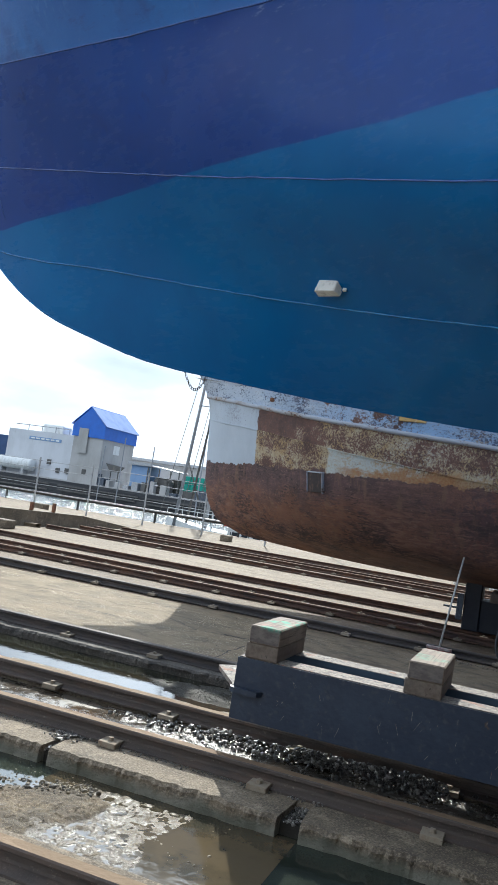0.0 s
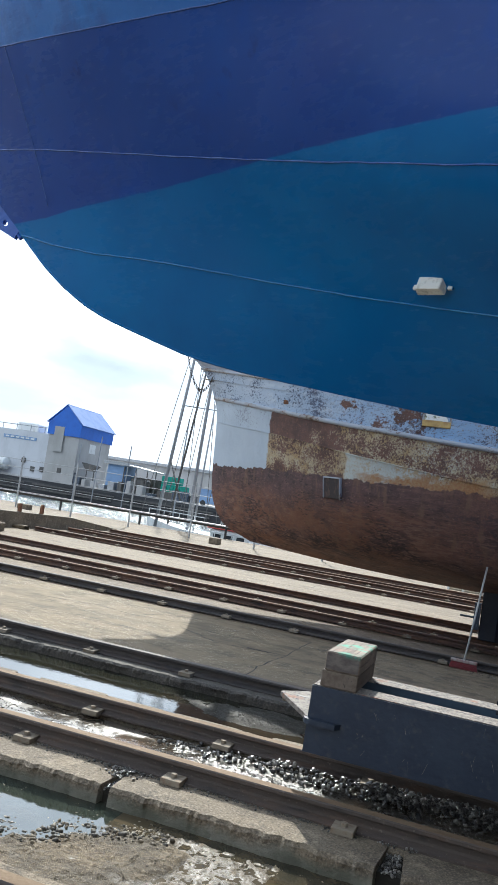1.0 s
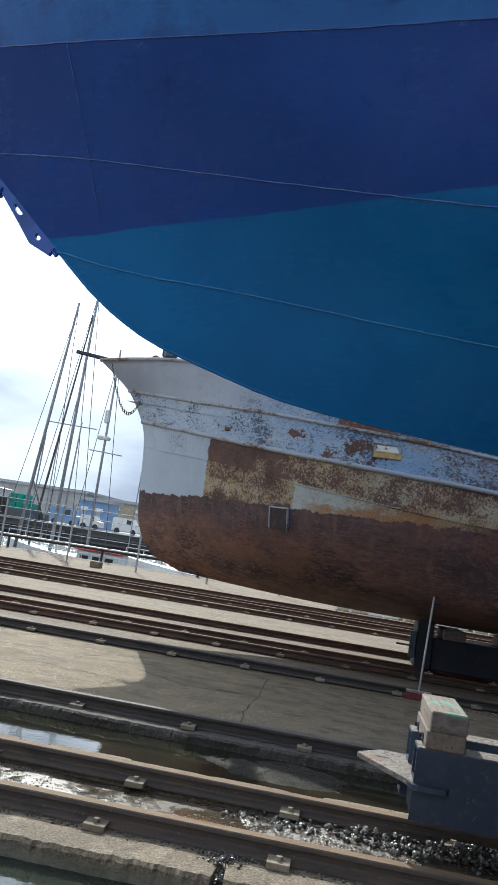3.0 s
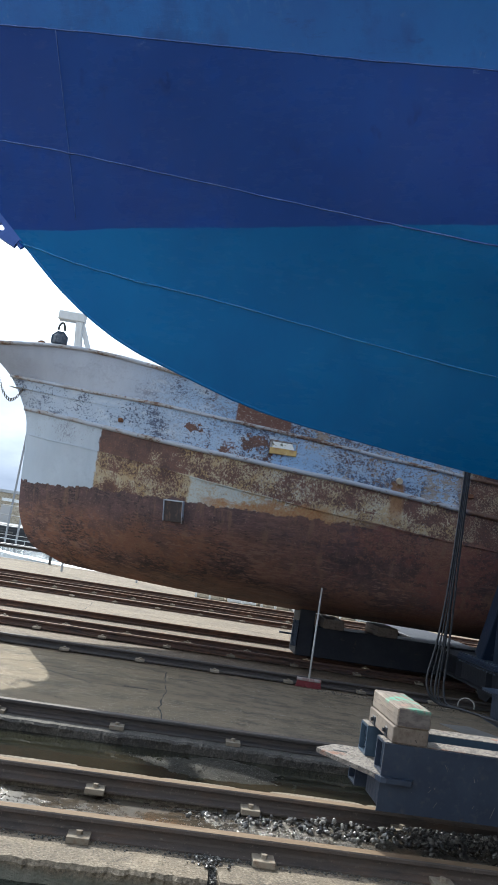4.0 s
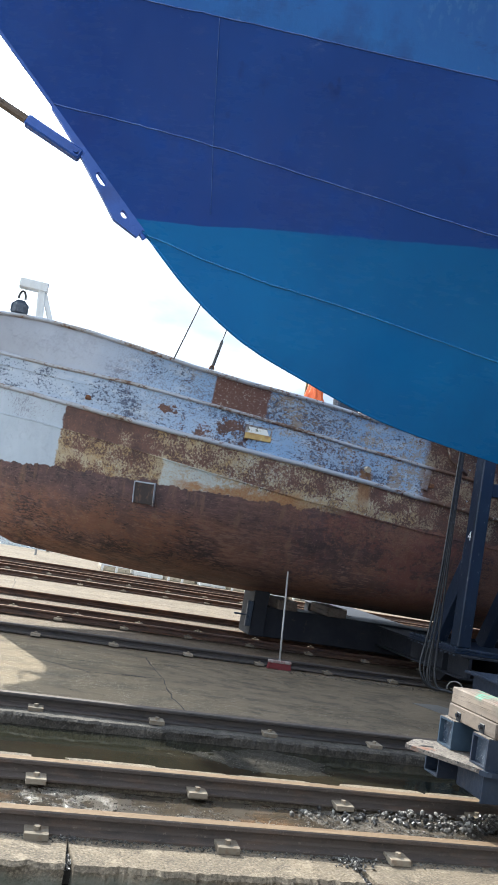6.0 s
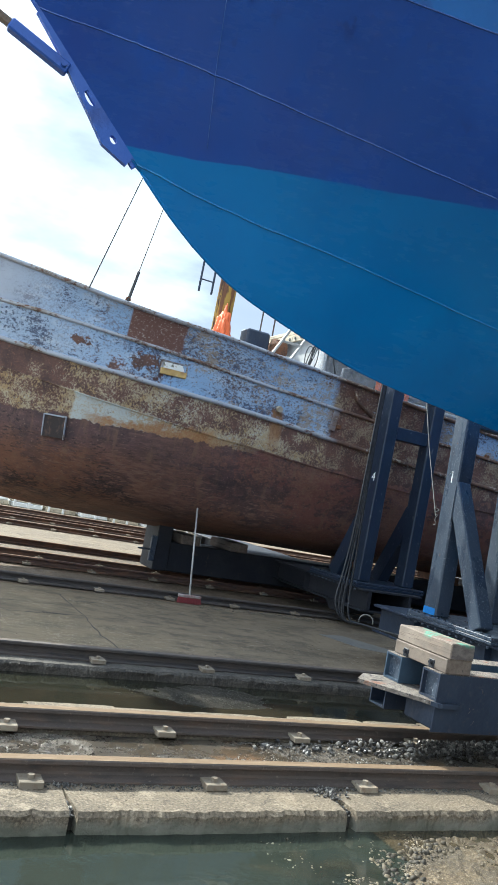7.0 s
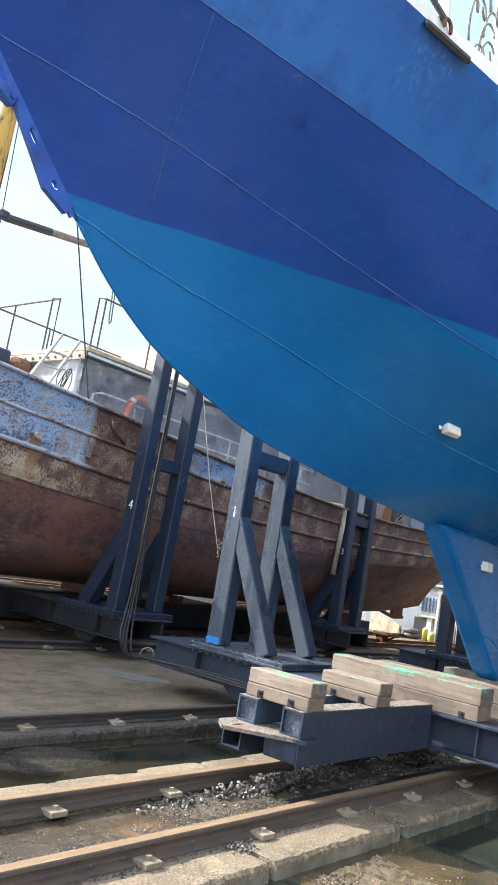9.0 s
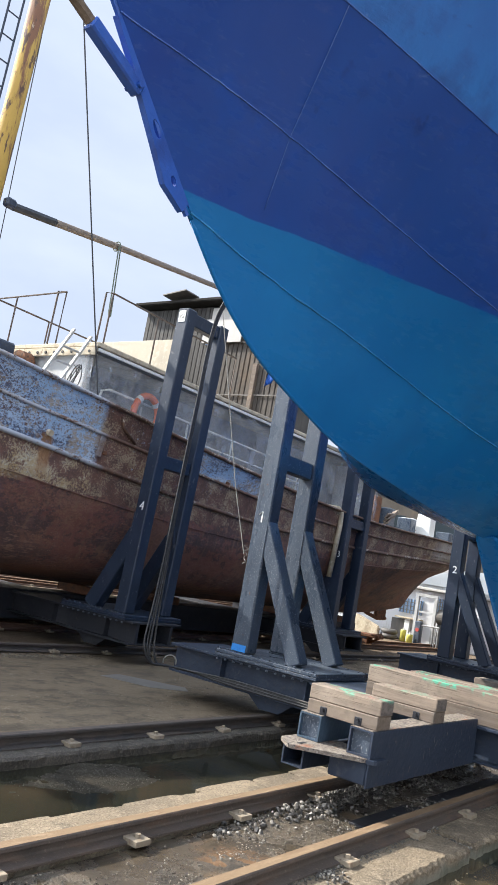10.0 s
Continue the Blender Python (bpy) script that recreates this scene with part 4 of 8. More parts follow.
part("hose", tube(bmesh.new(), [(0.10 + 0.07 * math.cos(q), 7.64 - 0.03 * math.cos(q), 0.36 + 0.07 * math.sin(q)) for q in np.linspace(-0.3, 3.4, 18)], 0.007, 6), M_ROPE, hoses, "pale hose end", smooth=True)

# ---------------------------------------------------------------- rusty trawler
def rusty_paint():
    """Peeling pale blue topsides over finely mottled cream and rust, and a maroon-brown bottom below a ragged waterline."""
    t = Tree("peeling hull paint")
    uv = t.n.new("ShaderNodeUVMap")
    uv.uv_map = "uv"
    s = t.n.new("ShaderNodeSeparateXYZ")
    t.l.new(uv.outputs[0], s.inputs[0])
    v = s.outputs[1]

    def less(q, lo, hi):
        return t.math("SUBTRACT", 1.0, t.step(q, lo, hi))

    def ragged(n, cover, soft=0.013):
        """Where a fine noise lies under a cover that varies."""
        return t.step(t.math("SUBTRACT", cover, n), -soft, soft)

    def amount(base, q, gain):
        return t.math("ADD", base, t.math("MULTIPLY", t.math("SUBTRACT", q, 0.5), gain))

    big, mid, blot = t.noise(0.8), t.noise(4.5, seed=2), t.noise(2.0, (0.8, 1, 1.2), 3, 4.0)
    chip = t.noise(17, (0.9, 1, 1.2), 4, 9.0, 0.80)
    fleck = t.noise(38, (1, 1, 1.2), 5, 6.0, 0.72)
    runs = t.noise(38, (1.1, 1, 0.8), 26, 10.0, 0.86)
    fine = t.noise(70, seed=6)
    wob = t.math("MULTIPLY", t.math("SUBTRACT", t.noise(9, seed=7, rough=0.7), 0.5), 0.16)
    xw = t.math("ADD", t.x, wob)
    rust = t.mix(t.step(mid, 0.42, 0.62), (0.122, 0.060, 0.046), (0.070, 0.039, 0.035))
    rust = t.mix(t.both(t.step(fleck, 0.55, 0.62), 0.6), rust, (0.23, 0.112, 0.065))
    # pale blue paint, chalky towards the bow, with dark blue-grey chips and rust flecks
    worn = t.step(xw, -4.6, -1.8)
    blue = t.mix(t.step(big, 0.35, 0.65), (0.33, 0.43, 0.58), (0.24, 0.38, 0.59))
    blue = t.mix(t.both(less(t.x, -4.6, -2.6), 0.8), blue, (0.43, 0.485, 0.57))
    blue = t.mix(t.both(t.step(t.noise(5, (0.5, 1, 1.6), 17), 0.52, 0.66), 0.5), blue, (0.56, 0.61, 0.66))
    dark = ragged(t.noise(27, (0.8, 1, 1.3), 34, 9.0, 0.80), amount(0.435, t.noise(2.2, (0.8, 1, 1.2), 8, 3.0), 0.50))
    blue = t.mix(t.both(dark, 0.92), blue, (0.052, 0.066, 0.118))
    blue = t.mix(t.both(ragged(fleck, amount(0.435, blot, 0.34)), worn, 0.8), blue, (0.115, 0.075, 0.060))
    blue = t.mix(t.both(ragged(chip, amount(0.435, t.noise(1.3, seed=9), 0.80)), t.step(t.x, -3.4, -2.2), 0.7), blue, (0.31, 0.225, 0.125))
    blue = t.mix(t.both(ragged(chip, amount(0.33, t.noise(1.6, seed=10, detail=2.0), 1.0), 0.03), t.step(t.x, -3.3, -2.8)), blue, rust)
    for cx, cz, rx, rz in ((-2.11, 2.865, 0.22, 0.13), (-2.93, 2.98, 0.13, 0.07), (-2.50, 2.72, 0.10, 0.06)):      # bare rusty places in the blue band
        ex, ez = t.math("MULTIPLY", t.math("SUBTRACT", xw, cx), 1 / rx), t.math("MULTIPLY", t.math("SUBTRACT", t.z, cz), 1 / rz)
        far = t.math("ADD", t.math("MULTIPLY", ex, ex), t.math("MULTIPLY", ez, ez))
        blue = t.mix(t.step(t.math("ADD", far, t.math("MULTIPLY", t.math("SUBTRACT", t.noise(11, seed=40, detail=8.0, rough=0.75), 0.5), 7.0)), 0.75, 0.60), blue, t.mix(ragged(fleck, 0.40), rust, (0.30, 0.27, 0.25)))
    # cream, ochre and rust mottle between the waterline and the lower strake
    cream = t.mix(t.step(mid, 0.40, 0.60), (0.42, 0.36, 0.245), (0.34, 0.235, 0.115))
    cream = t.mix(t.both(ragged(fleck, amount(0.42, big, 0.5)), 0.6), cream, (0.44, 0.46, 0.43))
    cover = amount(0.51, t.noise(3.6, (0.8, 1, 1.2), 11, 4.0), 0.50)
    upper = t.step(v, 3.0, 3.05)
    solid = t.both(upper, less(xw, -3.7, -2.5))
    cover = t.math("ADD", cover, t.math("MULTIPLY", solid, 0.16))
    palezone = t.both(less(v, 2.98, 3.02), t.step(xw, -2.86, -2.82), less(xw, -2.0, -1.3))
    cover = t.math("SUBTRACT", cover, t.math("MULTIPLY", palezone, 0.16))
    cream = t.mix(t.both(palezone, t.step(fleck, 0.38, 0.5), 0.85), cream, (0.46, 0.52, 0.53))
    cream = t.mix(ragged(runs, cover), cream, rust)
    pale = t.mix(t.step(t.noise(3, (1, 1, 0.3), 12), 0.4, 0.7), (0.46, 0.525, 0.60), (0.40, 0.465, 0.545))
    pale = t.mix(t.both(upper, ragged(runs, amount(0.41, blot, 0.45)), 0.8), pale, (0.20, 0.20, 0.26))
    cream = t.mix(less(xw, -4.17, -4.15), cream, pale)
    topside = t.mix(t.step(v, 3.985, 4.015), cream, blue)
    # smooth grey at the top of the bow
    smooth_bow = t.both(t.step(v, 4.97, 5.03), less(xw, -4.0, -3.2))
    topside = t.mix(t.both(smooth_bow, 0.94), topside, t.mix(t.step(t.noise(2.0, (1, 1, 0.4), 35), 0.42, 0.62), (0.40, 0.435, 0.51), (0.345, 0.375, 0.45)))
    # red primer panel in the bulwark, and the brown after body
    panel = t.both(t.step(v, 5.04, 5.07), t.step(t.x, -2.40, -2.38), less(xw, -1.68, -1.65))
    topside = t.mix(panel, topside, t.mix(ragged(fleck, 0.41), (0.140, 0.068, 0.052), (0.38, 0.33, 0.29)))
    after = t.both(t.step(xw, 0.58, 0.66), t.math("SUBTRACT", 1.0, t.both(t.step(v, 5.0, 5.05), t.step(t.x, 2.3, 2.6), less(xw, 4.4, 4.5))))
    brown = t.mix(t.both(ragged(t.noise(42, (1, 1, 1), 42, 9.0, 0.84), amount(0.46, t.noise(2.4, seed=43, detail=4.0), 0.55)), 0.8), rust, (0.35, 0.28, 0.19))
    brown = t.mix(t.both(ragged(chip, amount(0.36, big, 0.5)), t.step(v, 4.0, 4.03), less(t.x, 2.0, 5.5), 0.8), brown, (0.36, 0.44, 0.56))
    topside = t.mix(after, topside, brown)
    stern = t.both(t.step(xw, 11.9, 12.7), ragged(chip, amount(0.60, t.noise(1.6, seed=36, detail=3.0), 0.6), 0.03), t.step(v, 4.1, 4.3), 0.9)
    topside = t.mix(stern, topside, (0.46, 0.44, 0.43))
    # rust run below the outlet pipe
    run = t.both(t.step(t.x, -0.30, -0.25), less(t.x, -0.13, -0.08), t.step(t.z, 2.05, 2.3), less(t.z, 2.62, 2.66), t.step(runs, 0.30, 0.5))
    topside = t.mix(t.both(run, 0.85), topside, (0.26, 0.135, 0.055))
    # bottom: maroon with level scratches, browner below, red patches amidships
    lines = t.noise(12, (0.38, 1, 2.0), 13, 8.0, 0.78)
    low = t.mix(t.step(mid, 0.38, 0.66), (0.115, 0.063, 0.062), (0.056, 0.038, 0.043))
    deep = t.step(t.math("ADD", t.z, t.math("MULTIPLY", blot, 0.6)), 2.00, 1.60)
    low = t.mix(t.both(deep, 0.8), low, t.mix(t.step(blot, 0.40, 0.62), (0.172, 0.088, 0.063), (0.100, 0.060, 0.054)))
    low = t.mix(t.both(ragged(lines, amount(0.44, big, 0.3)), t.math("ADD", 0.35, t.math("MULTIPLY", deep, 0.6))), low, (0.235, 0.140, 0.105))
    low = t.mix(t.both(t.step(lines, 0.56, 0.62), less(t.x, -2.2, -0.6), 0.6), low, (0.050, 0.034, 0.032))
    crust = t.both(ragged(t.noise(14, (0.8, 1, 1.2), 51, 9.0, 0.8), amount(0.47, t.noise(1.5, (0.7, 1, 1.3), 52, 4.0), 0.9), 0.03), t.step(t.x, -2.2, -0.6), 0.7)
    low = t.mix(t.both(ragged(chip, amount(0.37, t.noise(2.6, (0.7, 1, 1.2), 28, 3.0), 0.9), 0.03), deep, 0.6), low, (0.165, 0.090, 0.068))
    red = t.both(ragged(chip, amount(0.48, t.noise(1.0, (0.6, 1, 1.3), 14, 3.0), 1.1), 0.05), t.step(t.x, -1.6, -0.4))
    low = t.mix(t.both(red, 0.75), low, (0.185, 0.072, 0.054))
    fore = t.both(ragged(t.noise(20, (0.45, 1, 1.5), 37, 8.0, 0.76), amount(0.49, t.noise(1.8, (0.7, 1, 1.4), 38, 3.0), 0.8), 0.03), t.step(t.z, 1.85, 1.55), less(t.x, -2.6, -0.8))
    low = t.mix(t.both(fore, 0.55), low, (0.235, 0.108, 0.062))
    pits = t.both(ragged(t.noise(24, (0.4, 1, 1.7), 39, 8.0, 0.78), amount(0.42, blot, 0.5)), less(t.x, -2.0, 0.6), 0.85)
    low = t.mix(pits, low, (0.030, 0.021, 0.024))
    aft = t.step(t.x, -2.0, -0.4)
    bruise = t.both(ragged(t.noise(6.5, (0.8, 1, 1.2), 53, 9.0, 0.78), amount(0.47, t.noise(1.1, (0.7, 1, 1.3), 54, 3.0), 0.8), 0.05), aft, 0.75)
    low = t.mix(bruise, low, (0.048, 0.034, 0.038))
    low = t.mix(crust, low, t.mix(t.step(fleck, 0.42, 0.58), (0.150, 0.070, 0.050), (0.26, 0.135, 0.085)))
    low = t.mix(t.both(ragged(fleck, 0.37), 0.7), low, (0.33, 0.23, 0.17))
    streaks = t.both(t.step(t.noise(6, (1.6, 1, 0.14), 27), 0.56, 0.66), 0.55)
    low = t.mix(streaks, low, (0.19, 0.115, 0.072))
    edge = t.math("ADD", t.z, t.math("ADD", t.math("MULTIPLY", t.math("SUBTRACT", t.noise(3.2, (1, 1, 0.6), 19), 0.5), 0.26), t.math("MULTIPLY", t.math("SUBTRACT", t.noise(20, seed=20), 0.5), 0.09)))
    band = t.math("ADD", t.math("ABSOLUTE", t.math("SUBTRACT", edge, 2.04)), t.math("MULTIPLY", t.math("SUBTRACT", t.noise(5.5, (0.8, 1, 1), 41, 8.0, 0.72), 0.5), 0.42))
    glow = t.both(less(band, 0.03, 0.10), t.step(xw, -2.75, -2.45), less(xw, -1.2, -0.6))
    tan_spot = t.both(ragged(chip, amount(0.46, blot, 0.5)), t.step(xw, -2.75, -2.45), less(xw, -1.1, -0.5), less(v, 2.98, 3.02), 0.8)
    topside = t.mix(tan_spot, topside, (0.36, 0.25, 0.125))
    topside = t.mix(t.both(glow, 0.9), topside, t.mix(t.step(fleck, 0.40, 0.60), (0.30, 0.125, 0.042), (0.36, 0.215, 0.095)))
    keep = t.math("MAXIMUM", less(edge, 2.0, 2.010), t.both(t.step(xw, -0.75, -0.35), less(v, 2.97, 3.02)))
    col = t.mix(keep, topside, low)
    flat = t.math("MAXIMUM", smooth_bow, t.both(less(xw, -4.17, -4.15), less(v, 2.98, 3.02)))
    h = t.math("ADD", t.math("MULTIPLY", dark, -0.25), t.math("ADD", t.math("MULTIPLY", t.both(chip, t.math("SUBTRACT", 1.0, flat)), 0.6), t.math("ADD", t.math("MULTIPLY", fine, 0.25), t.math("MULTIPLY", t.noise(1.4, seed=21, detail=2.0), 3.0))))
    return t.finish(col, t.math("ADD", 0.52, t.math("MULTIPLY", mid, 0.3)), 0.0, h, 0.7, 0.014)


M_BHULL = rusty_paint()


def strake_mat():
    """Worn strake: chalky grey-blue forward, rust-brown aft, chipped all along."""
    t = Tree("worn strake paint")
    chip, blot = t.noise(26, (0.6, 1, 1), 1, 8.0, 0.78), t.noise(3.5, (0.5, 1, 1), 2)
    rust = t.mix(t.step(t.noise(9, seed=3), 0.4, 0.65), (0.150, 0.085, 0.058), (0.085, 0.052, 0.042))
    fore = t.mix(t.step(blot, 0.46, 0.66), (0.36, 0.385, 0.44), (0.27, 0.245, 0.215))
    fore = t.mix(t.step(t.math("SUBTRACT", t.math("ADD", t.math("ADD", 0.40, t.math("MULTIPLY", t.step(t.x, -4.2, -1.5), 0.05)), t.math("MULTIPLY", t.math("SUBTRACT", blot, 0.5), 0.6)), chip), -0.02, 0.02), fore, rust)
    aft = t.mix(t.step(t.math("SUBTRACT", t.math("ADD", 0.40, t.math("MULTIPLY", t.math("SUBTRACT", blot, 0.5), 0.6)), chip), -0.02, 0.02), rust, (0.40, 0.36, 0.30))
    return t.finish(t.mix(t.step(t.math("ADD", t.x, t.math("MULTIPLY", blot, 0.4)), 0.7, 0.95), fore, aft), 0.75, 0.0, chip, 0.6, 0.006)


M_STRAKE = strake_mat()
M_GREY = mat("dull grey paint", (0.42, 0.43, 0.44), [((0.30, 0.31, 0.32), 2.5, 0.45, 0.7, ONE), ((0.15, 0.09, 0.06), 12, 0.66, 0.72, ONE)], 0.7, bump=0.2, bump_scale=25)
M_CREAMBOARD = mat("cream weathered board", (0.46, 0.40, 0.30), [((0.30, 0.25, 0.18), 4, 0.46, 0.62, ONE), ((0.56, 0.51, 0.41), 14, 0.55, 0.7, ONE), ((0.16, 0.11, 0.075), 18, 0.62, 0.68, (1, 1, 0.5))], 0.8, bump=0.3, bump_scale=30)
M_FLAP = mat("yellowed flap paint", (0.52, 0.36, 0.13), [((0.36, 0.22, 0.09), 9, 0.48, 0.62, ONE), ((0.60, 0.52, 0.36), 20, 0.56, 0.7, ONE)], 0.7, bump=0.3, bump_scale=40)
M_ALU = mat("aluminium", (0.40, 0.39, 0.37), [((0.30, 0.28, 0.26), 20, 0.5, 0.7, ONE)], 0.6, metal=0.2)
M_ORANGE = mat("orange tarpaulin", (0.75, 0.16, 0.05), [((0.52, 0.10, 0.04), 6, 0.5, 0.7, ONE)], 0.7, bump=0.5, bump_scale=18)
M_YELLOW = mat("yellow mast paint with rust", (0.43, 0.28, 0.06), [((0.16, 0.075, 0.040), 6.5, 0.49, 0.55, (1, 1, 0.12)), ((0.075, 0.040, 0.030), 13, 0.55, 0.61, (1, 1, 0.2)), ((0.50, 0.45, 0.35), 5, 0.66, 0.7, (1, 1, 0.4))], 0.75, bump=0.5, bump_scale=30)
M_INSIDE = mat("dim wheelhouse inside", (0.36, 0.355, 0.345), [((0.55, 0.54, 0.52), 1.6, 0.45, 0.65, ONE), ((0.09, 0.09, 0.095), 3, 0.55, 0.7, ONE)], 0.8)


def sheet_mat():
    """Clear, dusty plastic sheet."""
    t = Tree("clear plastic sheet")
    m = t.finish(t.mix(t.step(t.noise(2.5, (1, 1, 0.5), 1), 0.4, 0.7), (0.42, 0.45, 0.50), (0.58, 0.60, 0.64)), 0.18, 0.0, t.math("ADD", t.noise(2.2, (1, 1, 0.6), 2, 3.0), t.math("MULTIPLY", t.noise(9, (1, 1, 0.4), 3, 2.0), 0.3)), 0.8, 0.12)
    t.put(t.p.inputs["Alpha"], t.math("ADD", 0.16, t.math("MULTIPLY", t.step(t.noise(3.0, seed=5), 0.35, 0.75), 0.4)))
    return m


M_SHEET = sheet_mat()

B_Y = 12.0
B_LINES = [
    Line([(-4.5, .05, .90), (-3, .12, .80), (0, .14, .74), (4, .14, .70), (8, .12, .72), (12.5, .10, .85), (14.6, .05, 1.1)]),
    Line([(-5.0, .05, 1.12), (-4, .45, 1.06), (-2.33, 1.1, 1.06), (-1, 1.36, 1.03), (2, 1.5, .98), (7, 1.45, 1.0), (11.5, .72, 1.22), (15.2, .06, 1.6)]),
    Line([(-5.26, .05, 1.60), (-4.5, .52, 1.6), (-4.06, .80, 1.6), (-3, 1.42, 1.6), (-2, 1.68, 1.6), (-1, 1.77, 1.6), (2, 1.9, 1.55), (7, 1.9, 1.58), (11.5, 1.38, 1.78), (14.5, .68, 1.98), (16.2, .06, 2.12)]),
    Line([(-5.36, .05, 2.70), (-5, .40, 2.63), (-4.5, .74, 2.57), (-3.8, 1.18, 2.47), (-2.75, 1.68, 2.31), (-1.4, 1.90, 2.16), (.6, 1.98, 2.0), (2, 2.0, 1.92), (5, 2.02, 1.86), (8, 2.0, 1.91), (12, 1.72, 2.12), (15.3, .88, 2.30), (16.9, .08, 2.38)]),
    Line([(-5.46, .05, 3.07), (-5, .45, 2.99), (-4.4, .86, 2.90), (-3.5, 1.38, 2.77), (-2.5, 1.77, 2.66), (-1.5, 1.90, 2.59), (-.4, 1.95, 2.52), (.6, 1.98, 2.43), (2, 2.0, 2.32), (5, 2.04, 2.2), (8, 2.04, 2.22), (12, 1.83, 2.38), (15.6, 1.0, 2.50), (17.3, .1, 2.55)]),
    Line([(-5.75, .05, 3.52), (-5.1, .47, 3.43), (-4.4, .94, 3.33), (-3.5, 1.45, 3.23), (-2.4, 1.80, 3.11), (-1.7, 1.90, 3.05), (-.8, 1.95, 2.97), (.5, 1.98, 2.87), (2, 2.02, 2.76), (5, 2.06, 2.58), (8, 2.07, 2.54), (12, 1.9, 2.66), (15.8, 1.08, 2.77), (17.5, .12, 2.80)]),
    Line([(-6.28, .06, 3.95), (-5.4, .53, 3.95), (-4.5, 1.0, 3.89), (-3.6, 1.48, 3.72), (-2.5, 1.86, 3.52), (-1.4, 1.98, 3.43), (0, 2.03, 3.32), (1.2, 2.05, 3.22), (2.5, 2.08, 3.10), (5, 2.12, 2.92), (8, 2.12, 2.82), (12, 1.95, 2.93), (15.9, 1.15, 3.04), (17.7, .15, 3.07)]),
]
old_trawler = thing("old_trawler", "rusty old steel trawler with peeling pale blue paint", "boat")
part("hull", loft(B_LINES, B_Y, 120, 5, 1.0), M_BHULL, old_trawler)


def strake(line, w, h, n=140, side=-1, g0=0.0, g1=1.0):
    """A half-round strake along a hull line."""
    bm = bmesh.new()
    rings = []
    for i in range(n + 1):
        g = g0 + (g1 - g0) * i / n
        c = line.at(g, side, B_Y)
        j = 0.006 * noise.noise((c.x * 2.5, side, h * 50))
        rings.append([bm.verts.new(c + Vector((0, side * dy, dz + j))) for dy, dz in ((-0.02, -h), (w * 0.7, -h * 0.8), (w, -h * 0.1), (w * 0.75, h * 0.8), (-0.02, h))])
    for a, b in zip(rings, rings[1:]):
        for k in range(4):
            f = bm.faces.new((a[k], a[k + 1], b[k + 1], b[k]))
            f.smooth = True
    bmesh.ops.recalc_face_normals(bm, faces=bm.faces)
    return bm


part("rubbing_strake", strake(B_LINES[4], 0.042, 0.034), M_STRAKE, old_trawler, "chipped steel rubbing strake")
part("rubbing_strake", strake(B_LINES[5], 0.030, 0.026), M_STRAKE, old_trawler, "chipped steel rubbing strake")
part("plate_lap", strake(B_LINES[3], 0.012, 0.008), M_BHULL, old_trawler)
for side in (-1, 1):
    part("cap_rail", strake(B_LINES[6], 0.05, 0.028, 140, side), M_STRAKE, old_trawler, "worn grey cap rail")
bm = bmesh.new()
pts = [B_LINES[5].at(i / 60, -1, B_Y, -0.02) for i in range(61)] + [B_LINES[5].at(i / 60, 1, B_Y, -0.02) for i in range(60, -1, -1)]
bm.faces.new([bm.verts.new(p + Vector((0, 0, -0.15))) for p in pts])
part("deck", bm, M_GREY, old_trawler)


def b_side(x, z):
    """The camera-side skin of the rusty hull."""
    for j in range(len(B_LINES) - 1):
        a, b = B_LINES[j], B_LINES[j + 1]
        if a.z(x) <= z <= b.z(x):
            f = (z - a.z(x)) / (b.z(x) - a.z(x))
            return B_Y - a.b(x) * (1 - f) - b.b(x) * f
    return B_Y - B_LINES[5].b(x)


# bilge keels, freeing port, sea chest, outlet pipe
yf, yg = b_side(-1.72, 2.90), b_side(-1.72, 2.82)
freeing = part("freeing_port", new_box(-1.90, -1.55, yg - 0.02, yg + 0.05, 2.765, 2.845, 0.006), M_FLAP, old_trawler, "yellowed freeing port flap")
# solid pale box; its colour paints the brightness showing through the hole
part("opening", new_box(-1.88, -1.57, yf - 0.006, yf + 0.04, 2.848, 2.925, 0.003), mat("deck gear seen through the port", (0.80, 0.81, 0.78), [((0.14, 0.15, 0.10), 13, 0.60, 0.62, (1, 1, 1)), ((0.50, 0.46, 0.33), 22, 0.60, 0.64, ONE)], 0.7), freeing, "pale block painted as the bright view through the port")
for x0, x1, z0, z1 in ((-1.905, -1.880, 2.84, 2.945), (-1.570, -1.545, 2.84, 2.945), (-1.905, -1.545, 2.926, 2.946)):
    part("rim", new_box(x0, x1, yf - 0.012, yf + 0.03, z0, z1, 0.003), M_STRAKE, freeing)
ys = b_side(-3.0, 1.84) - 0.05
chest = part("sea_chest", new_box(-0.13, 0.13, -0.004, 0.10, -0.135, 0.135, 0.004), mat("dark grating", (0.038, 0.030, 0.030), [((0.09, 0.055, 0.045), 14, 0.52, 0.62, (1, 1, 0.5))], rough=0.7, bump=0.4, bump_scale=30), old_trawler, "dark sea chest in a steel frame")
chest.matrix_basis = pose(-3.0, ys, 1.845, 13, 0, -26)
for x0, x1, z0, z1 in ((-0.145, -0.13, -0.135, 0.148), (0.13, 0.142, -0.145, 0.135), (-0.145, 0.142, 0.135, 0.148)):
    part("frame_bar", new_box(x0, x1, -0.014, 0.09, z0, z1, 0.004), M_STRAKE, chest)
part("outlet_pipe", tube(bmesh.new(), [(-0.19, b_side(-0.19, 2.66) + 0.05, 2.68), (-0.19, b_side(-0.19, 2.66) - 0.06, 2.66)], 0.04, 10), M_CREAMBOARD, old_trawler, "cream outlet pipe stub")
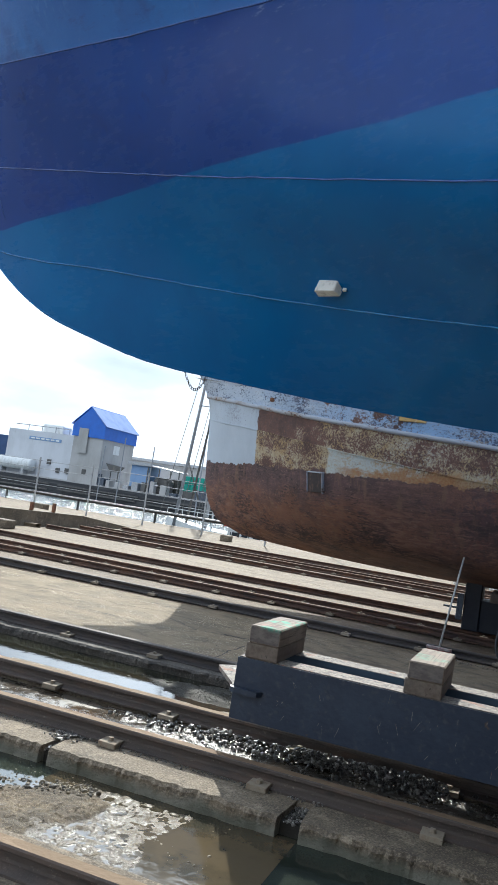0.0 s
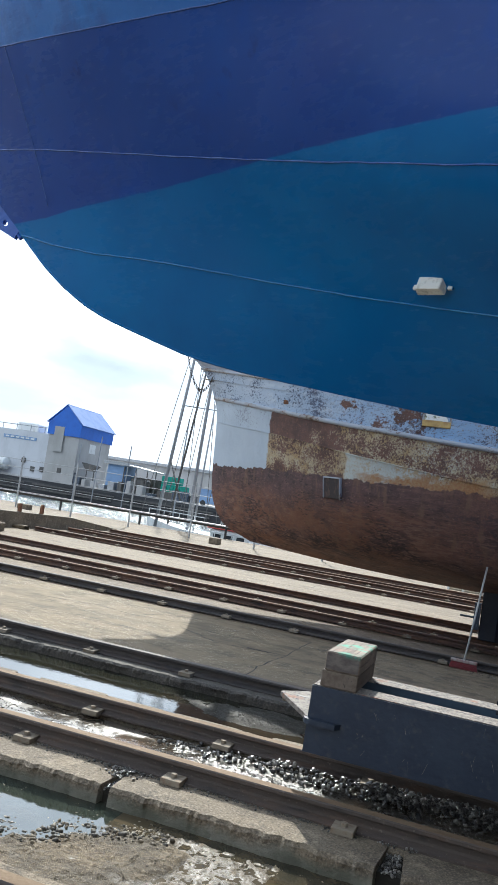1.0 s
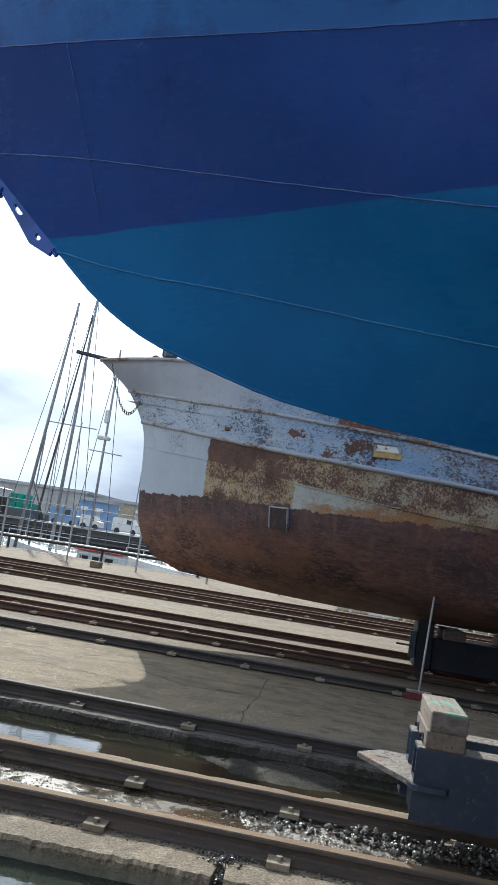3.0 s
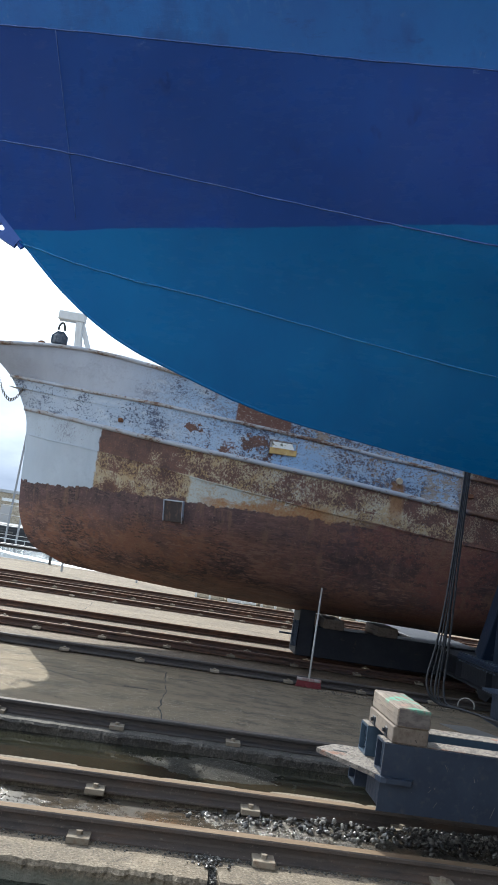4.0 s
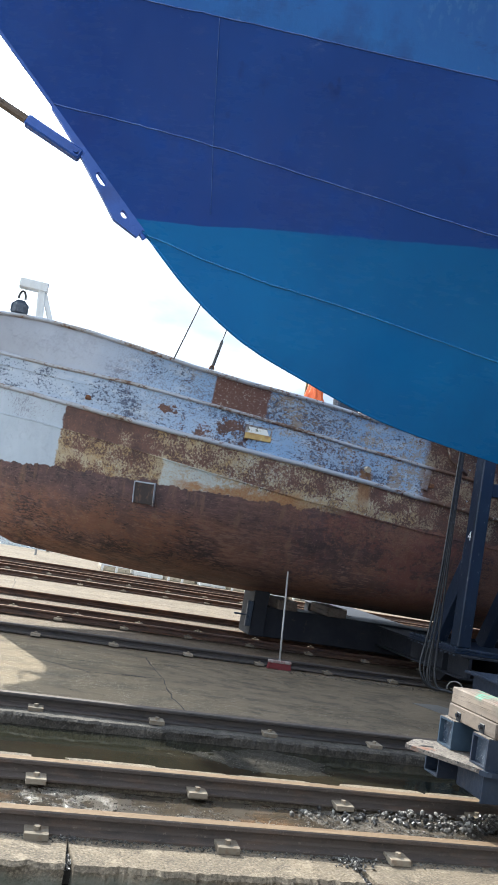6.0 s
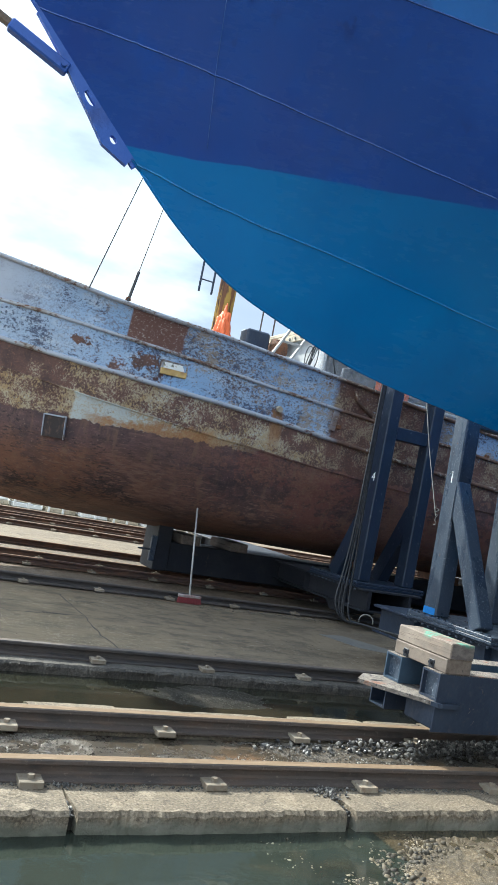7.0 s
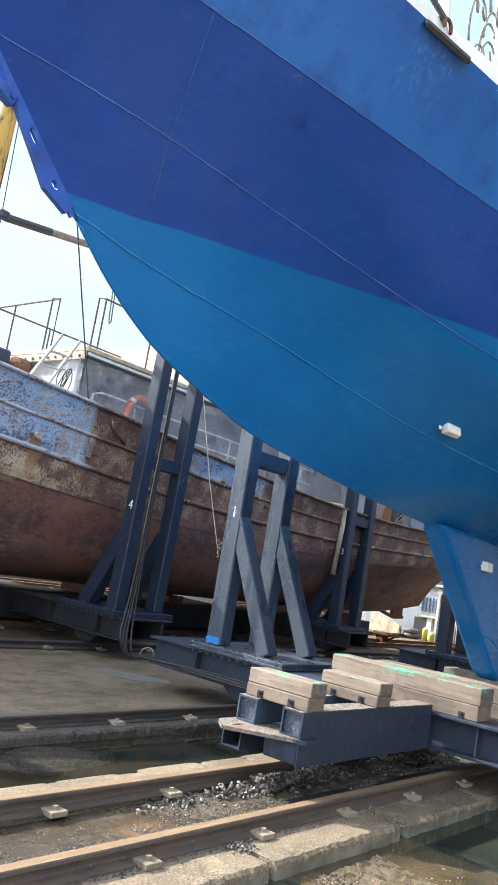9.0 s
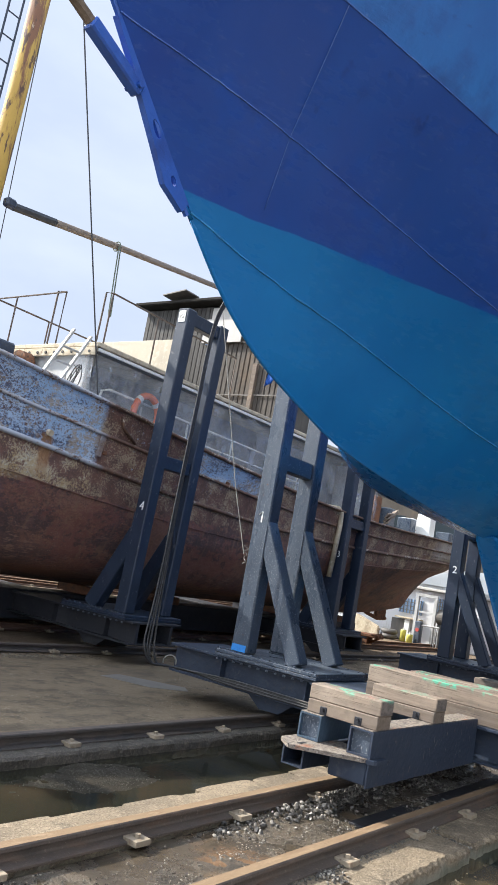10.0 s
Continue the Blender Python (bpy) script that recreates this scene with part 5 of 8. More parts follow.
for x, z in ((-3.9, 2.97), (0.76, 2.62), (3.4, 2.7), (4.6, 2.5)):
    y = b_side(x, z)
    part("rivet_plate", new_box(x - 0.045, x + 0.045, y - 0.015, y + 0.03, z - 0.03, z + 0.03, 0.01), M_RUSTFIT, old_trawler)
y = b_side(0.62, 2.8)
part("doubler_strip", bar(bmesh.new(), (0.70, y - 0.005, 2.86), (0.66, y - 0.005, 2.55), 0.09, 0.02, 0.004), M_STRAKE, old_trawler, "pale vertical strap")
for x0, x1 in ((0.9, 1.25),):
    part("bent_bracket", tube(bmesh.new(), [(x0, b_side(x0, 3.15) - 0.02, 3.16), (x0 + 0.06, b_side(x0, 3.0) - 0.03, 3.03), (x1, b_side(x1, 2.84) - 0.02, 2.86)], 0.022, 8), M_STRAKE, old_trawler, smooth=True)
# vertical fender pipe on the after body
part("fender_pipe", tube(bmesh.new(), [(6.60, 9.96, 2.86), (6.86, 9.90, 2.87), (6.95, 9.87, 2.80), (6.96, 9.87, 2.55), (6.90, 9.90, 1.55)], 0.05, 10), M_CREAMBOARD, old_trawler, "bent cream fender pipe", smooth=True)
# stem sprit with hanging chain, bow bitts with a block
sprit = part("sprit", bar(bmesh.new(), (-6.72, B_Y, 4.05), (-5.5, B_Y, 3.90), 0.05, 0.06, 0.01, (0, 1, 0)), M_NAVY, old_trawler, "dark steel stem sprit")
links = [(-6.02 + 0.55 * s, B_Y - 0.25 + 0.1 * s, 3.86 - 1.62 * s + 1.22 * s * s * s) for s in np.linspace(0, 1, 34)]
for k, (a, b) in enumerate(zip(links, links[1:])):
    part("chain_link", tube(bmesh.new(), [Vector(a).lerp(Vector(b), 0.5) + Vector((0.012 * math.cos(q) * (k % 2), 0.012 * math.cos(q) * ((k + 1) % 2), 0.026 * math.sin(q))) for q in np.linspace(0, 5.5, 8)], 0.0045, 5, closed=True), M_RAIL, sprit)
part("roller", tube(bmesh.new(), [(-5.35, B_Y - 0.25, 4.02), (-5.35, B_Y + 0.25, 4.02)], 0.07, 10), M_RUSTFIT, old_trawler)
bitts = part("bow_bitts", bar(bmesh.new(), (-4.72, 11.30, 3.82), (-4.78, 11.30, 4.36), 0.10, 0.12, 0.01), M_WHITE, old_trawler, "rusty white bow gallows")
part("cross_head", new_box(-5.08, -4.70, 11.22, 11.38, 4.33, 4.46, 0.012), M_WHITE, bitts)
part("brace", bar(bmesh.new(), (-4.52, 11.30, 3.80), (-4.74, 11.30, 4.33), 0.07, 0.05, 0.006), M_WHITE, bitts)
blk = part("hanging_block", new_box(-5.13, -4.90, 11.24, 11.36, 3.92, 4.16, 0.07), M_STEELBLUE, bitts, "dull blue-grey hanging block")
part("shackle", tube(bmesh.new(), [(-5.01 + 0.045 * math.cos(q), 11.30, 4.18 + 0.11 * math.sin(q)) for q in np.linspace(0, 3.14, 9)], 0.016, 6), M_WIRE, blk)

# deckhouse under plastic sheeting
house = thing("deckhouse", "flat-roofed deckhouse wrapped in clear plastic sheeting", "deckhouse")
HX0, HX1, HY0, HY1, HZ = 0.66, 9.4, 10.45, 13.55, 4.15
part("roof", new_box(HX0 - 0.04, HX1, HY0 - 0.03, HY1 + 0.03, HZ - 0.07, HZ, 0.012), M_CREAMBOARD, house, "cream plywood roof edge")
part("gutter", new_box(HX0, HX1, HY0 - 0.012, HY0 + 0.02, HZ - 0.125, HZ - 0.078, 0.005), M_WHITE, house)
part("rubber_strip", new_box(HX0, HX1, HY0 - 0.008, HY0 + 0.02, HZ - 0.165, HZ - 0.13), M_WIRE, house)
part("front_fascia", new_box(HX0 - 0.05, HX0 - 0.02, HY0, HY1, HZ - 0.19, HZ - 0.075, 0.006), M_CREAMBOARD, house)
for k in range(16):
    y = HY0 + 0.12 + 0.19 * k
    part("bolt", tube(bmesh.new(), [(HX0 - 0.065, y, HZ - 0.14), (HX0 - 0.045, y, HZ - 0.14)], 0.022, 8), M_WIRE, house)
part("front_wall", new_box(HX0 + 0.05, HX0 + 0.09, HY0 + 0.25, HY1, 2.72, HZ - 0.07), M_GREY, house, "dull grey front wall")
part("inner_wall", new_box(HX0 + 0.2, HX1 - 0.2, HY0 + 1.0, HY0 + 1.05, 2.62, HZ - 0.07), M_INSIDE, house)
part("inner_floor", new_box(HX0 + 0.1, HX1 - 0.1, HY0 + 0.05, HY1, 2.55, 2.6), M_INSIDE, house)
part("after_wall", new_box(HX1 - 0.3, HX1 - 0.26, HY0 + 0.02, HY1, 2.6, HZ - 0.07), M_WHITE, house)
bm = bmesh.new()
nx, nz = 90, 14
g = [[bm.verts.new((HX0 + (HX1 - HX0) * i / nx, HY0 + 0.012 + 0.03 * noise.noise((i * 0.35, j * 0.12, 0)) + 0.015 * noise.noise((i * 0.9, j * 0.4, 4)), 2.80 + (HZ - 2.93) * j / nz)) for j in range(nz + 1)] for i in range(nx + 1)]
for i in range(nx):
    for j in range(nz):
        bm.faces.new((g[i][j], g[i + 1][j], g[i + 1][j + 1], g[i][j + 1])).smooth = True
part("side_sheet", bm, M_SHEET, house, "clear wrinkled plastic sheet")
bm = bmesh.new()
g = [[bm.verts.new((HX0 - 0.02 + 0.04 * noise.noise((i * 0.6, j * 0.2, 9)), HY0 + 0.02 + 0.45 * i / 12, 2.85 + (HZ - 3.0) * j / nz)) for j in range(nz + 1)] for i in range(13)]
for i in range(12):
    for j in range(nz):
        bm.faces.new((g[i][j], g[i + 1][j], g[i + 1][j + 1], g[i][j + 1])).smooth = True
part("corner_sheet", bm, M_SHEET, house, "bunched plastic sheet at the corner")
for z in (3.62, 3.35):
    part("inner_rail", tube(bmesh.new(), [(HX0 + 0.35, HY0 + 0.22, z - 0.55), (HX0 + 0.40, HY0 + 0.22, z - 0.05), (HX0 + 0.55, HY0 + 0.22, z), (3.5, HY0 + 0.22, z - 0.05), (6.8, HY0 + 0.22, z - 0.12)], 0.02, 8), M_WHITE, house, smooth=True)
for x in (1.9, 3.0, 4.2, 5.3, 6.4):
    part("inner_post", tube(bmesh.new(), [(x, HY0 + 0.22, 2.6), (x, HY0 + 0.22, 3.55)], 0.016, 6), M_WHITE, house)
ring = thing("life_ring", "orange life ring hung inside the plastic sheeting", "life ring")
part("ring", tube(bmesh.new(), [(1.92 + 0.26 * math.cos(q), HY0 + 0.12, 3.42 + 0.30 * math.sin(q)) for q in np.linspace(0, 6.283, 25)[:-1]], 0.055, 8, closed=True), M_ORANGE, ring, smooth=True)
for k in range(4):
    q = 0.8 + k * 1.57
    part("band", tube(bmesh.new(), [(1.92 + 0.26 * math.cos(q + d), HY0 + 0.12, 3.42 + 0.30 * math.sin(q + d)) for d in (-0.12, 0.12)], 0.058, 8), M_WHITE, ring)

rails = thing("roof_railing", "thin dark steel railing on the deckhouse roof", "railing")
RT = 5.03
def post(*pts):
    part("rail_tube", tube(bmesh.new(), pts, 0.015, 6), M_RAIL, rails)
post((0.8, 13.35, HZ), (0.8, 13.35, RT), (0.8, 11.60, RT), (0.8, 11.60, HZ))
post((0.8, 11.80, HZ), (0.8, 11.80, RT + 0.03), (0.8, 11.60, RT))
post((0.8, 12.80, HZ), (0.8, 12.80, RT))
post((0.8, 13.35, RT), (3.6, 13.35, RT))
post((1.9, 13.35, HZ), (1.9, 13.35, RT))
post((1.30, 11.30, HZ), (1.30, 11.30, 5.20), (1.40, 11.25, 5.22), (4.6, 11.25, 5.20), (4.6, 11.25, HZ))
post((1.40, 11.25, HZ), (1.40, 11.25, 5.22))
post((2.45, 11.25, HZ), (2.45, 11.25, 5.21))

ladder = thing("ladder", "aluminium ladder leaning over the bulwark", "ladder")
for dx in (0.0, 0.30):
    part("stile", bar(bmesh.new(), (-0.44 + dx, 10.16, 3.30), (0.06 + dx, 10.30, 4.12), 0.03, 0.06, 0.004), M_ALU, ladder)
for k in range(3):
    f = 0.12 + 0.27 * k
    a = Vector((-0.44, 10.16, 3.30)).lerp(Vector((0.06, 10.30, 4.12)), f)
    part("rung", tube(bmesh.new(), [a, a + Vector((0.30, 0, 0))], 0.016, 6), M_ALU, ladder)
coil = thing("cable_coil", "coil of dark cable hung by the deckhouse", "cable")
for k in range(4):
    part("turn", tube(bmesh.new(), [(0.42 + 0.03 * k, 10.62 + 0.11 * math.cos(q + k), 3.60 + (0.15 + 0.01 * k) * math.sin(q)) for q in np.linspace(0, 6.283, 21)[:-1]], 0.007, 6, closed=True), M_WIRE, coil)

# mast, boom, stays
M_BOOM = mat("grey weathered spar", (0.20, 0.165, 0.140), [((0.125, 0.10, 0.085), 3, 0.42, 0.7, (0.5, 2, 9)), ((0.34, 0.29, 0.23), 9, 0.56, 0.7, ONE)], 0.8, bump=0.3, bump_scale=30)
M_GREENROPE = mat("grey-green rope", (0.10, 0.13, 0.105), [((0.20, 0.21, 0.18), 40, 0.5, 0.65, ONE)], 0.9, bump=0.6, bump_scale=120)
mast = thing("mast", "rust-streaked yellow mast with a ladder and boom", "mast")
part("mast_tube", tube(bmesh.new(), [(-0.34, 12.4, 2.8), (-0.25, 12.4, 11.5)], 0.145, 16), M_YELLOW, mast, smooth=True)
for dx in (-0.84, -0.62):
    part("ladder_stile", tube(bmesh.new(), [(dx, 12.32, 4.5), (dx + 0.06, 12.32, 11.4)], 0.018, 6), M_NAVY, mast)
for k in range(18):
    part("ladder_rung", tube(bmesh.new(), [(-0.83 + 0.0033 * k, 12.32, 4.7 + 0.38 * k), (-0.61 + 0.0033 * k, 12.32, 4.7 + 0.38 * k)], 0.012, 5), M_NAVY, mast)
goose = part("gooseneck", new_box(-0.22, -0.04, 12.08, 12.22, 6.02, 6.16, 0.03), M_NAVY, mast)
part("boom_pole", tube(bmesh.new(), [(0.0, 12.2, 6.10), (2.8, 13.08, 6.82), (8.6, 15.0, 8.3)], 0.060, 10), M_BOOM, mast, "weathered wooden boom", smooth=True)
part("boom_sleeve", tube(bmesh.new(), [(-0.06, 12.18, 6.085), (0.95, 12.50, 6.345)], 0.068, 8), M_WIRE, mast)
part("boom_rope", tube(bmesh.new(), [(2.78, 13.00, 6.78), (2.80, 12.99, 6.4), (2.83, 12.99, 6.0), (2.86, 12.99, 5.55), (2.89, 12.99, 5.44), (2.92, 12.99, 5.50), (2.90, 12.99, 5.8), (2.86, 12.99, 6.3), (2.83, 13.0, 6.76)], 0.014, 6), M_GREENROPE, mast)
part("boom_lashing", tube(bmesh.new(), [(2.80 + 0.0, 13.08 + 0.09 * math.cos(q), 6.82 + 0.09 * math.sin(q)) for q in np.linspace(0, 6.283, 12)[:-1]], 0.014, 5, closed=True), M_GREENROPE, mast)
stays = thing("wire_stay", "thin steel wire stays with rigging screws", "wire")
part("wire", tube(bmesh.new(), [(-2.98, 10.15, 3.58), (-1.2, 12.3, 9.5)], 0.010, 5), M_WIRE, stays)
part("wire", tube(bmesh.new(), [(-2.38, 10.28, 3.98), (-1.0, 12.3, 9.5)], 0.010, 5), M_WIRE, stays)
part("rigging_screw", tube(bmesh.new(), [(-2.48, 10.15, 3.54), (-2.38, 10.28, 3.98)], 0.022, 6), M_WIRE, stays)
part("shackle", tube(bmesh.new(), [(-2.475 + 0.028 * math.cos(q), 10.15, 3.56 + 0.045 * math.sin(q)) for q in np.linspace(0, 5.5, 10)], 0.010, 5), M_RUSTFIT, stays)
part("wire", tube(bmesh.new(), [(0.78, 10.40, 3.4), (-0.79, 10.43, 8.18), (-0.95, 10.43, 8.7)], 0.011, 5), M_WIRE, stays)
part("wire", tube(bmesh.new(), [(-0.05, 12.3, 5.2), (-0.22, 12.3, 10.2)], 0.008, 5), M_WIRE, stays)
cloth = thing("tarpaulin", "crumpled orange tarpaulin tied to the mast foot", "tarpaulin")
bm = bmesh.new()
bmesh.ops.create_icosphere(bm, subdivisions=4, radius=1.0)
for v in bm.verts:
    k = 1 + 0.35 * noise.noise(v.co * 2.2) + 0.15 * noise.noise(v.co * 6)
    k *= 1 + 0.09 * math.sin(9 * math.atan2(v.co.y, v.co.x) + 3 * v.co.z)
    v.co = Vector((-0.40 + v.co.x * (0.135 - 0.075 * v.co.z) * k, 12.12 + v.co.y * 0.15 * k, 3.90 + v.co.z * 0.40 * k))
part("cloth", bm, M_ORANGE, cloth, smooth=True)
winch = thing("deck_winch", "dark blue deck winch beside the mast", "winch")
part("casing", new_box(-0.05, 0.36, 11.9, 12.2, 3.3, 4.06, 0.03), M_NAVY, winch)
part("drum", tube(bmesh.new(), [(0.42, 11.9, 3.8), (0.6, 11.9, 3.8)], 0.2, 14), M_RUSTFIT, winch)
# clutter on the after deck
random.seed(12)
for k in range(12):
    x, y, z = 10.2 + 0.42 * k, 11.2 + random.uniform(-0.3, 0.9), 3.0
    c = thing("deck_crate" if k % 3 else "plank_pile", "pale crate among clutter on the after deck" if k % 3 else "loose pale planks on the after deck", "crate" if k % 3 else "planks")
    if k % 3:
        part("body", new_box(x, x + 0.35, y, y + 0.4, z - 0.2, z + random.uniform(0.35, 0.75), 0.02), random.choice([M_WHITE, M_STEELBLUE, M_CREAMBOARD, M_RUSTFIT]), c)
        part("lid", new_box(x - 0.02, x + 0.37, y - 0.02, y + 0.42, z + 0.755, z + 0.785, 0.006), M_CREAMBOARD, c) if k == 4 else None
    else:
        for q in range(3):
            part("plank", bar(bmesh.new(), (x, y, z + 0.1 + 0.1 * q), (x + 0.9, y + 0.2, z + 0.55 - 0.06 * q), 0.04, 0.16, 0.004), M_TIMBER, c)
# rudder and stern gear
rud = part("rudder", new_box(13.15, 13.75, B_Y - 0.05, B_Y + 0.05, 0.72, 1.75, 0.04), M_RUSTFIT, old_trawler, "rusty rudder")
part("rudder_frame", tube(bmesh.new(), [(12.6, B_Y, 0.85), (13.3, B_Y, 0.72), (13.8, B_Y, 0.74)], 0.05, 8), M_RUSTFIT, old_trawler)

# ---------------------------------------------------------------- cradles
def bolt_row(parent, pts, r=0.016):
    """Hex bolt heads at points, one object each."""
    first = None
    for p in pts:
        if first is None:
            first = part("bolt", tube(bmesh.new(), [(0, 0, 0), (0, 0, 0.018)], r, 6), M_STEELBLUE, parent)
            first.matrix_basis = pose(*p)
        else:
            repeat(first, pose(*p), parent)


def text_part(name, body, size, m, material, parent, label):
    """Lettering as a flat mesh."""
    cu = bpy.data.curves.new(name, "FONT")
    cu.body, cu.size, cu.extrude, cu.align_x, cu.align_y = body, size, 0.0008, "CENTER", "CENTER"
    tmp = bpy.data.objects.new(name, cu)
    me = bpy.data.meshes.new_from_object(tmp)
    bpy.data.objects.remove(tmp)
    me.materials.append(material)
    ob = new(name, me)
    ob.parent = parent
    ob.matrix_basis = m
    return tagged(ob, label)


def facing_bow(x, y, z):
    """Upright on a face that looks towards -x."""
    m = Matrix(((0, 0, -1, x), (-1, 0, 0, y), (0, 1, 0, z), (0, 0, 0, 1)))
    return m


M_LETTER = mat("white stencil paint", (0.8, 0.8, 0.8), [((0.6, 0.6, 0.62), 60, 0.6, 0.7, ONE)], 0.6)
M_TAPE = mat("blue tape", (0.03, 0.22, 0.62), [((0.02, 0.15, 0.45), 20, 0.5, 0.7, ONE)], 0.5)
PW = 0.205                               # width of the posts


def prop_frame(x, y, inward, z_top, number, material, label, gap=0.72, fork=1.95, foot=0.68, lean=0.0, rake=0.165):
    """A pair of tall posts with raking legs, tied by cross bars, bolted to a cradle beam."""
    t = thing("prop_frame", label, "cradle prop", "cradle props")
    for dx in (0.0, gap):
        part("post", new_box(x + dx, x + dx + PW - 0.02, y - PW / 2, y + PW / 2, 0.602, z_top, 0.014), material, t)
        bm = bar(bmesh.new(), (x + dx + 0.085, y + inward * 0.03, fork), (x + dx + 0.085, y + inward * foot, 0.602), 0.168, rake, 0.012)
        part("raking_leg", bm, material, t)
        part("weld_bead", tube(bmesh.new(), [(x + dx - 0.002, y + inward * 0.096, 1.55), (x + dx - 0.002, y + inward * 0.096, 1.93)], 0.006, 5), material, t)
    for z in (2.66, z_top - 0.10):
        part("tie_bar", new_box(x + PW - 0.022, x + gap + 0.004, y - 0.07, y + 0.07, z - 0.10, z + 0.08, 0.01), material, t)
    ya, yb = sorted((y - inward * 0.22, y + inward * 1.02))
    part("base_plate", new_box(x - 0.10, x + gap + PW + 0.08, ya, yb, 0.566, 0.60, 0.004), material, t, "thick bolted base plate")
    part("flange_plate", new_box(x - 0.10, x + gap + PW + 0.08, ya, yb, 0.533, 0.563, 0.004), material, t)
    bolt_row(t, [(x - 0.07, ya + 0.06 + 0.105 * k, 0.598) for k in range(12)])
    bolt_row(t, [(x - 0.07, ya + 0.06 + 0.105 * k, 0.512, 180) for k in range(12)])
    if number:
        text_part("number", number, 0.17, facing_bow(x - 0.0015, y - 0.005, 2.01), M_LETTER, t, "white stencilled number " + number)
        if number == "1":
            part("numeral_flag", bar(bmesh.new(), (x - 0.002, y - 0.004, 2.066), (x - 0.002, y + 0.036, 2.036), 0.018, 0.0012, 0.0, (1, 0, 0)), M_LETTER, t)
    if lean:
        for o in t.children:
            if o.name.split(".")[0] in ("post", "tie_bar", "raking_leg", "weld_bead", "number"):
                k = o.matrix_basis.copy()
                o.data.transform(Matrix(((1, 0, 0, 0), (0, 1, lean / 4.2, -0.602 * lean / 4.2), (0, 0, 1, 0), (0, 0, 0, 1))) @ k)
                o.matrix_basis = Matrix()
    return t


def cross_beam(x, y0, y1, label, material):
    """A deep double-web beam with wide flanges across a track."""
    t = thing("cradle_beam", label, "cradle beam", "cradle beams")
    for dx in (0.05, 0.70):
        part("web", new_box(x + dx, x + dx + 0.05, y0 + 0.01, y1 - 0.01, 0.262, 0.503), material, t)
    part("top_flange", new_box(x - 0.06, x + 0.90, y0, y1, 0.505, 0.531, 0.004), material, t)
    part("bottom_flange", new_box(x - 0.04, x + 0.88, y0 + 0.02, y1 - 0.02, 0.236, 0.26, 0.004), material, t)
    k = y0 + 0.5
    while k < y1:
        part("stiffener", new_box(x - 0.03, x + 0.05, k, k + 0.014, 0.261, 0.504), material, t)
        k += 1.05
    for yr in [tc + o for tc in TRACKS[:2] for o in (-1.945, 1.945) if y0 < tc + o < y1]:
        bm = prism(bmesh.new(), [(yr - 0.30, 0.235), (yr - 0.12, 0.10), (yr + 0.12, 0.10), (yr + 0.30, 0.235)], "x", x + 0.10, x + 0.66)
        b = part("bogie", bm, material, t, "wheel housing over a rail")
        for dx in (0.16, 0.46):
            part("wheel", tube(bmesh.new(), [(x + dx + 0.07, yr - 0.035, 0.155), (x + dx + 0.07, yr + 0.035, 0.155)], 0.080, 16), M_RUSTFIT, b)
    return t


NAVY_LABEL = "dark navy steel prop frame bolted to a cradle beam"
f1 = prop_frame(0.38, 6.99, -1, 4.70, "1", M_STEELBLUE, "scuffed blue-grey steel prop frame bolted to a cradle beam")
part("tape_band", new_box(0.374, 0.375, 6.90, 7.08, 0.61, 0.68), M_TAPE, f1, "blue tape band")
part("coiled_line", tube(bmesh.new(), [(0.345 + 0.012 * math.sin(5 * q), 7.09 + 0.022 * math.cos(q * 4), 1.50 + 0.04 * q) for q in np.linspace(0, 5, 60)], 0.003, 5), M_ROPE, f1)
part("coiled_line", tube(bmesh.new(), [(0.37, 7.13, 1.60), (0.33, 7.37, 2.3), (0.28, 7.56, 3.0), (0.18, 7.90, 4.3)], 0.005, 5), M_ROPE, f1)
f2 = prop_frame(6.06, 7.10, -1, 4.70, "2", M_PROP, NAVY_LABEL)
f4 = prop_frame(1.13, 9.53, 1, 4.78, "4", M_PROP, NAVY_LABEL, fork=1.66, foot=0.60, lean=-0.09, rake=0.235)
f3 = prop_frame(7.05, 9.86, 1, 4.75, "3", M_PROP, NAVY_LABEL, fork=1.66, foot=0.60, rake=0.235)
sign = part("sign", new_box(1.122, 1.127, 9.383, 9.503, 4.58, 4.74, 0.001), M_WHITE, f4, "small white sign")
text_part("sign_text", "V2", 0.085, facing_bow(1.120, 9.443, 4.66), M_WIRE, sign, "dark letters V2")
cross_beam(0.38, 1.4, 7.86, "dark blue steel cradle beam across the near track", M_NAVY)
cross_beam(6.06, 1.4, 7.86, "dark blue steel cradle beam across the near track", M_NAVY)
cross_beam(1.13, 9.20, 15.4, "dark navy steel cradle beam under the rusty trawler", M_DARKSTEEL)
cross_beam(7.05, 9.45, 15.4, "dark navy steel cradle beam under the rusty trawler", M_DARKSTEEL)
cross_beam(11.3, 12.3, 15.4, "dark navy steel cradle beam under the rusty trawler", M_DARKSTEEL)

# keel beam of the near cradle: two square tubes on a deep box
kb = thing("keel_beam", "navy steel keel beam with two open square tubes on top", "cradle beam", "cradle beams")
KX0, KX1 = -1.56, 0.33
kb.location = (-0.008, 0.022, 0.010)


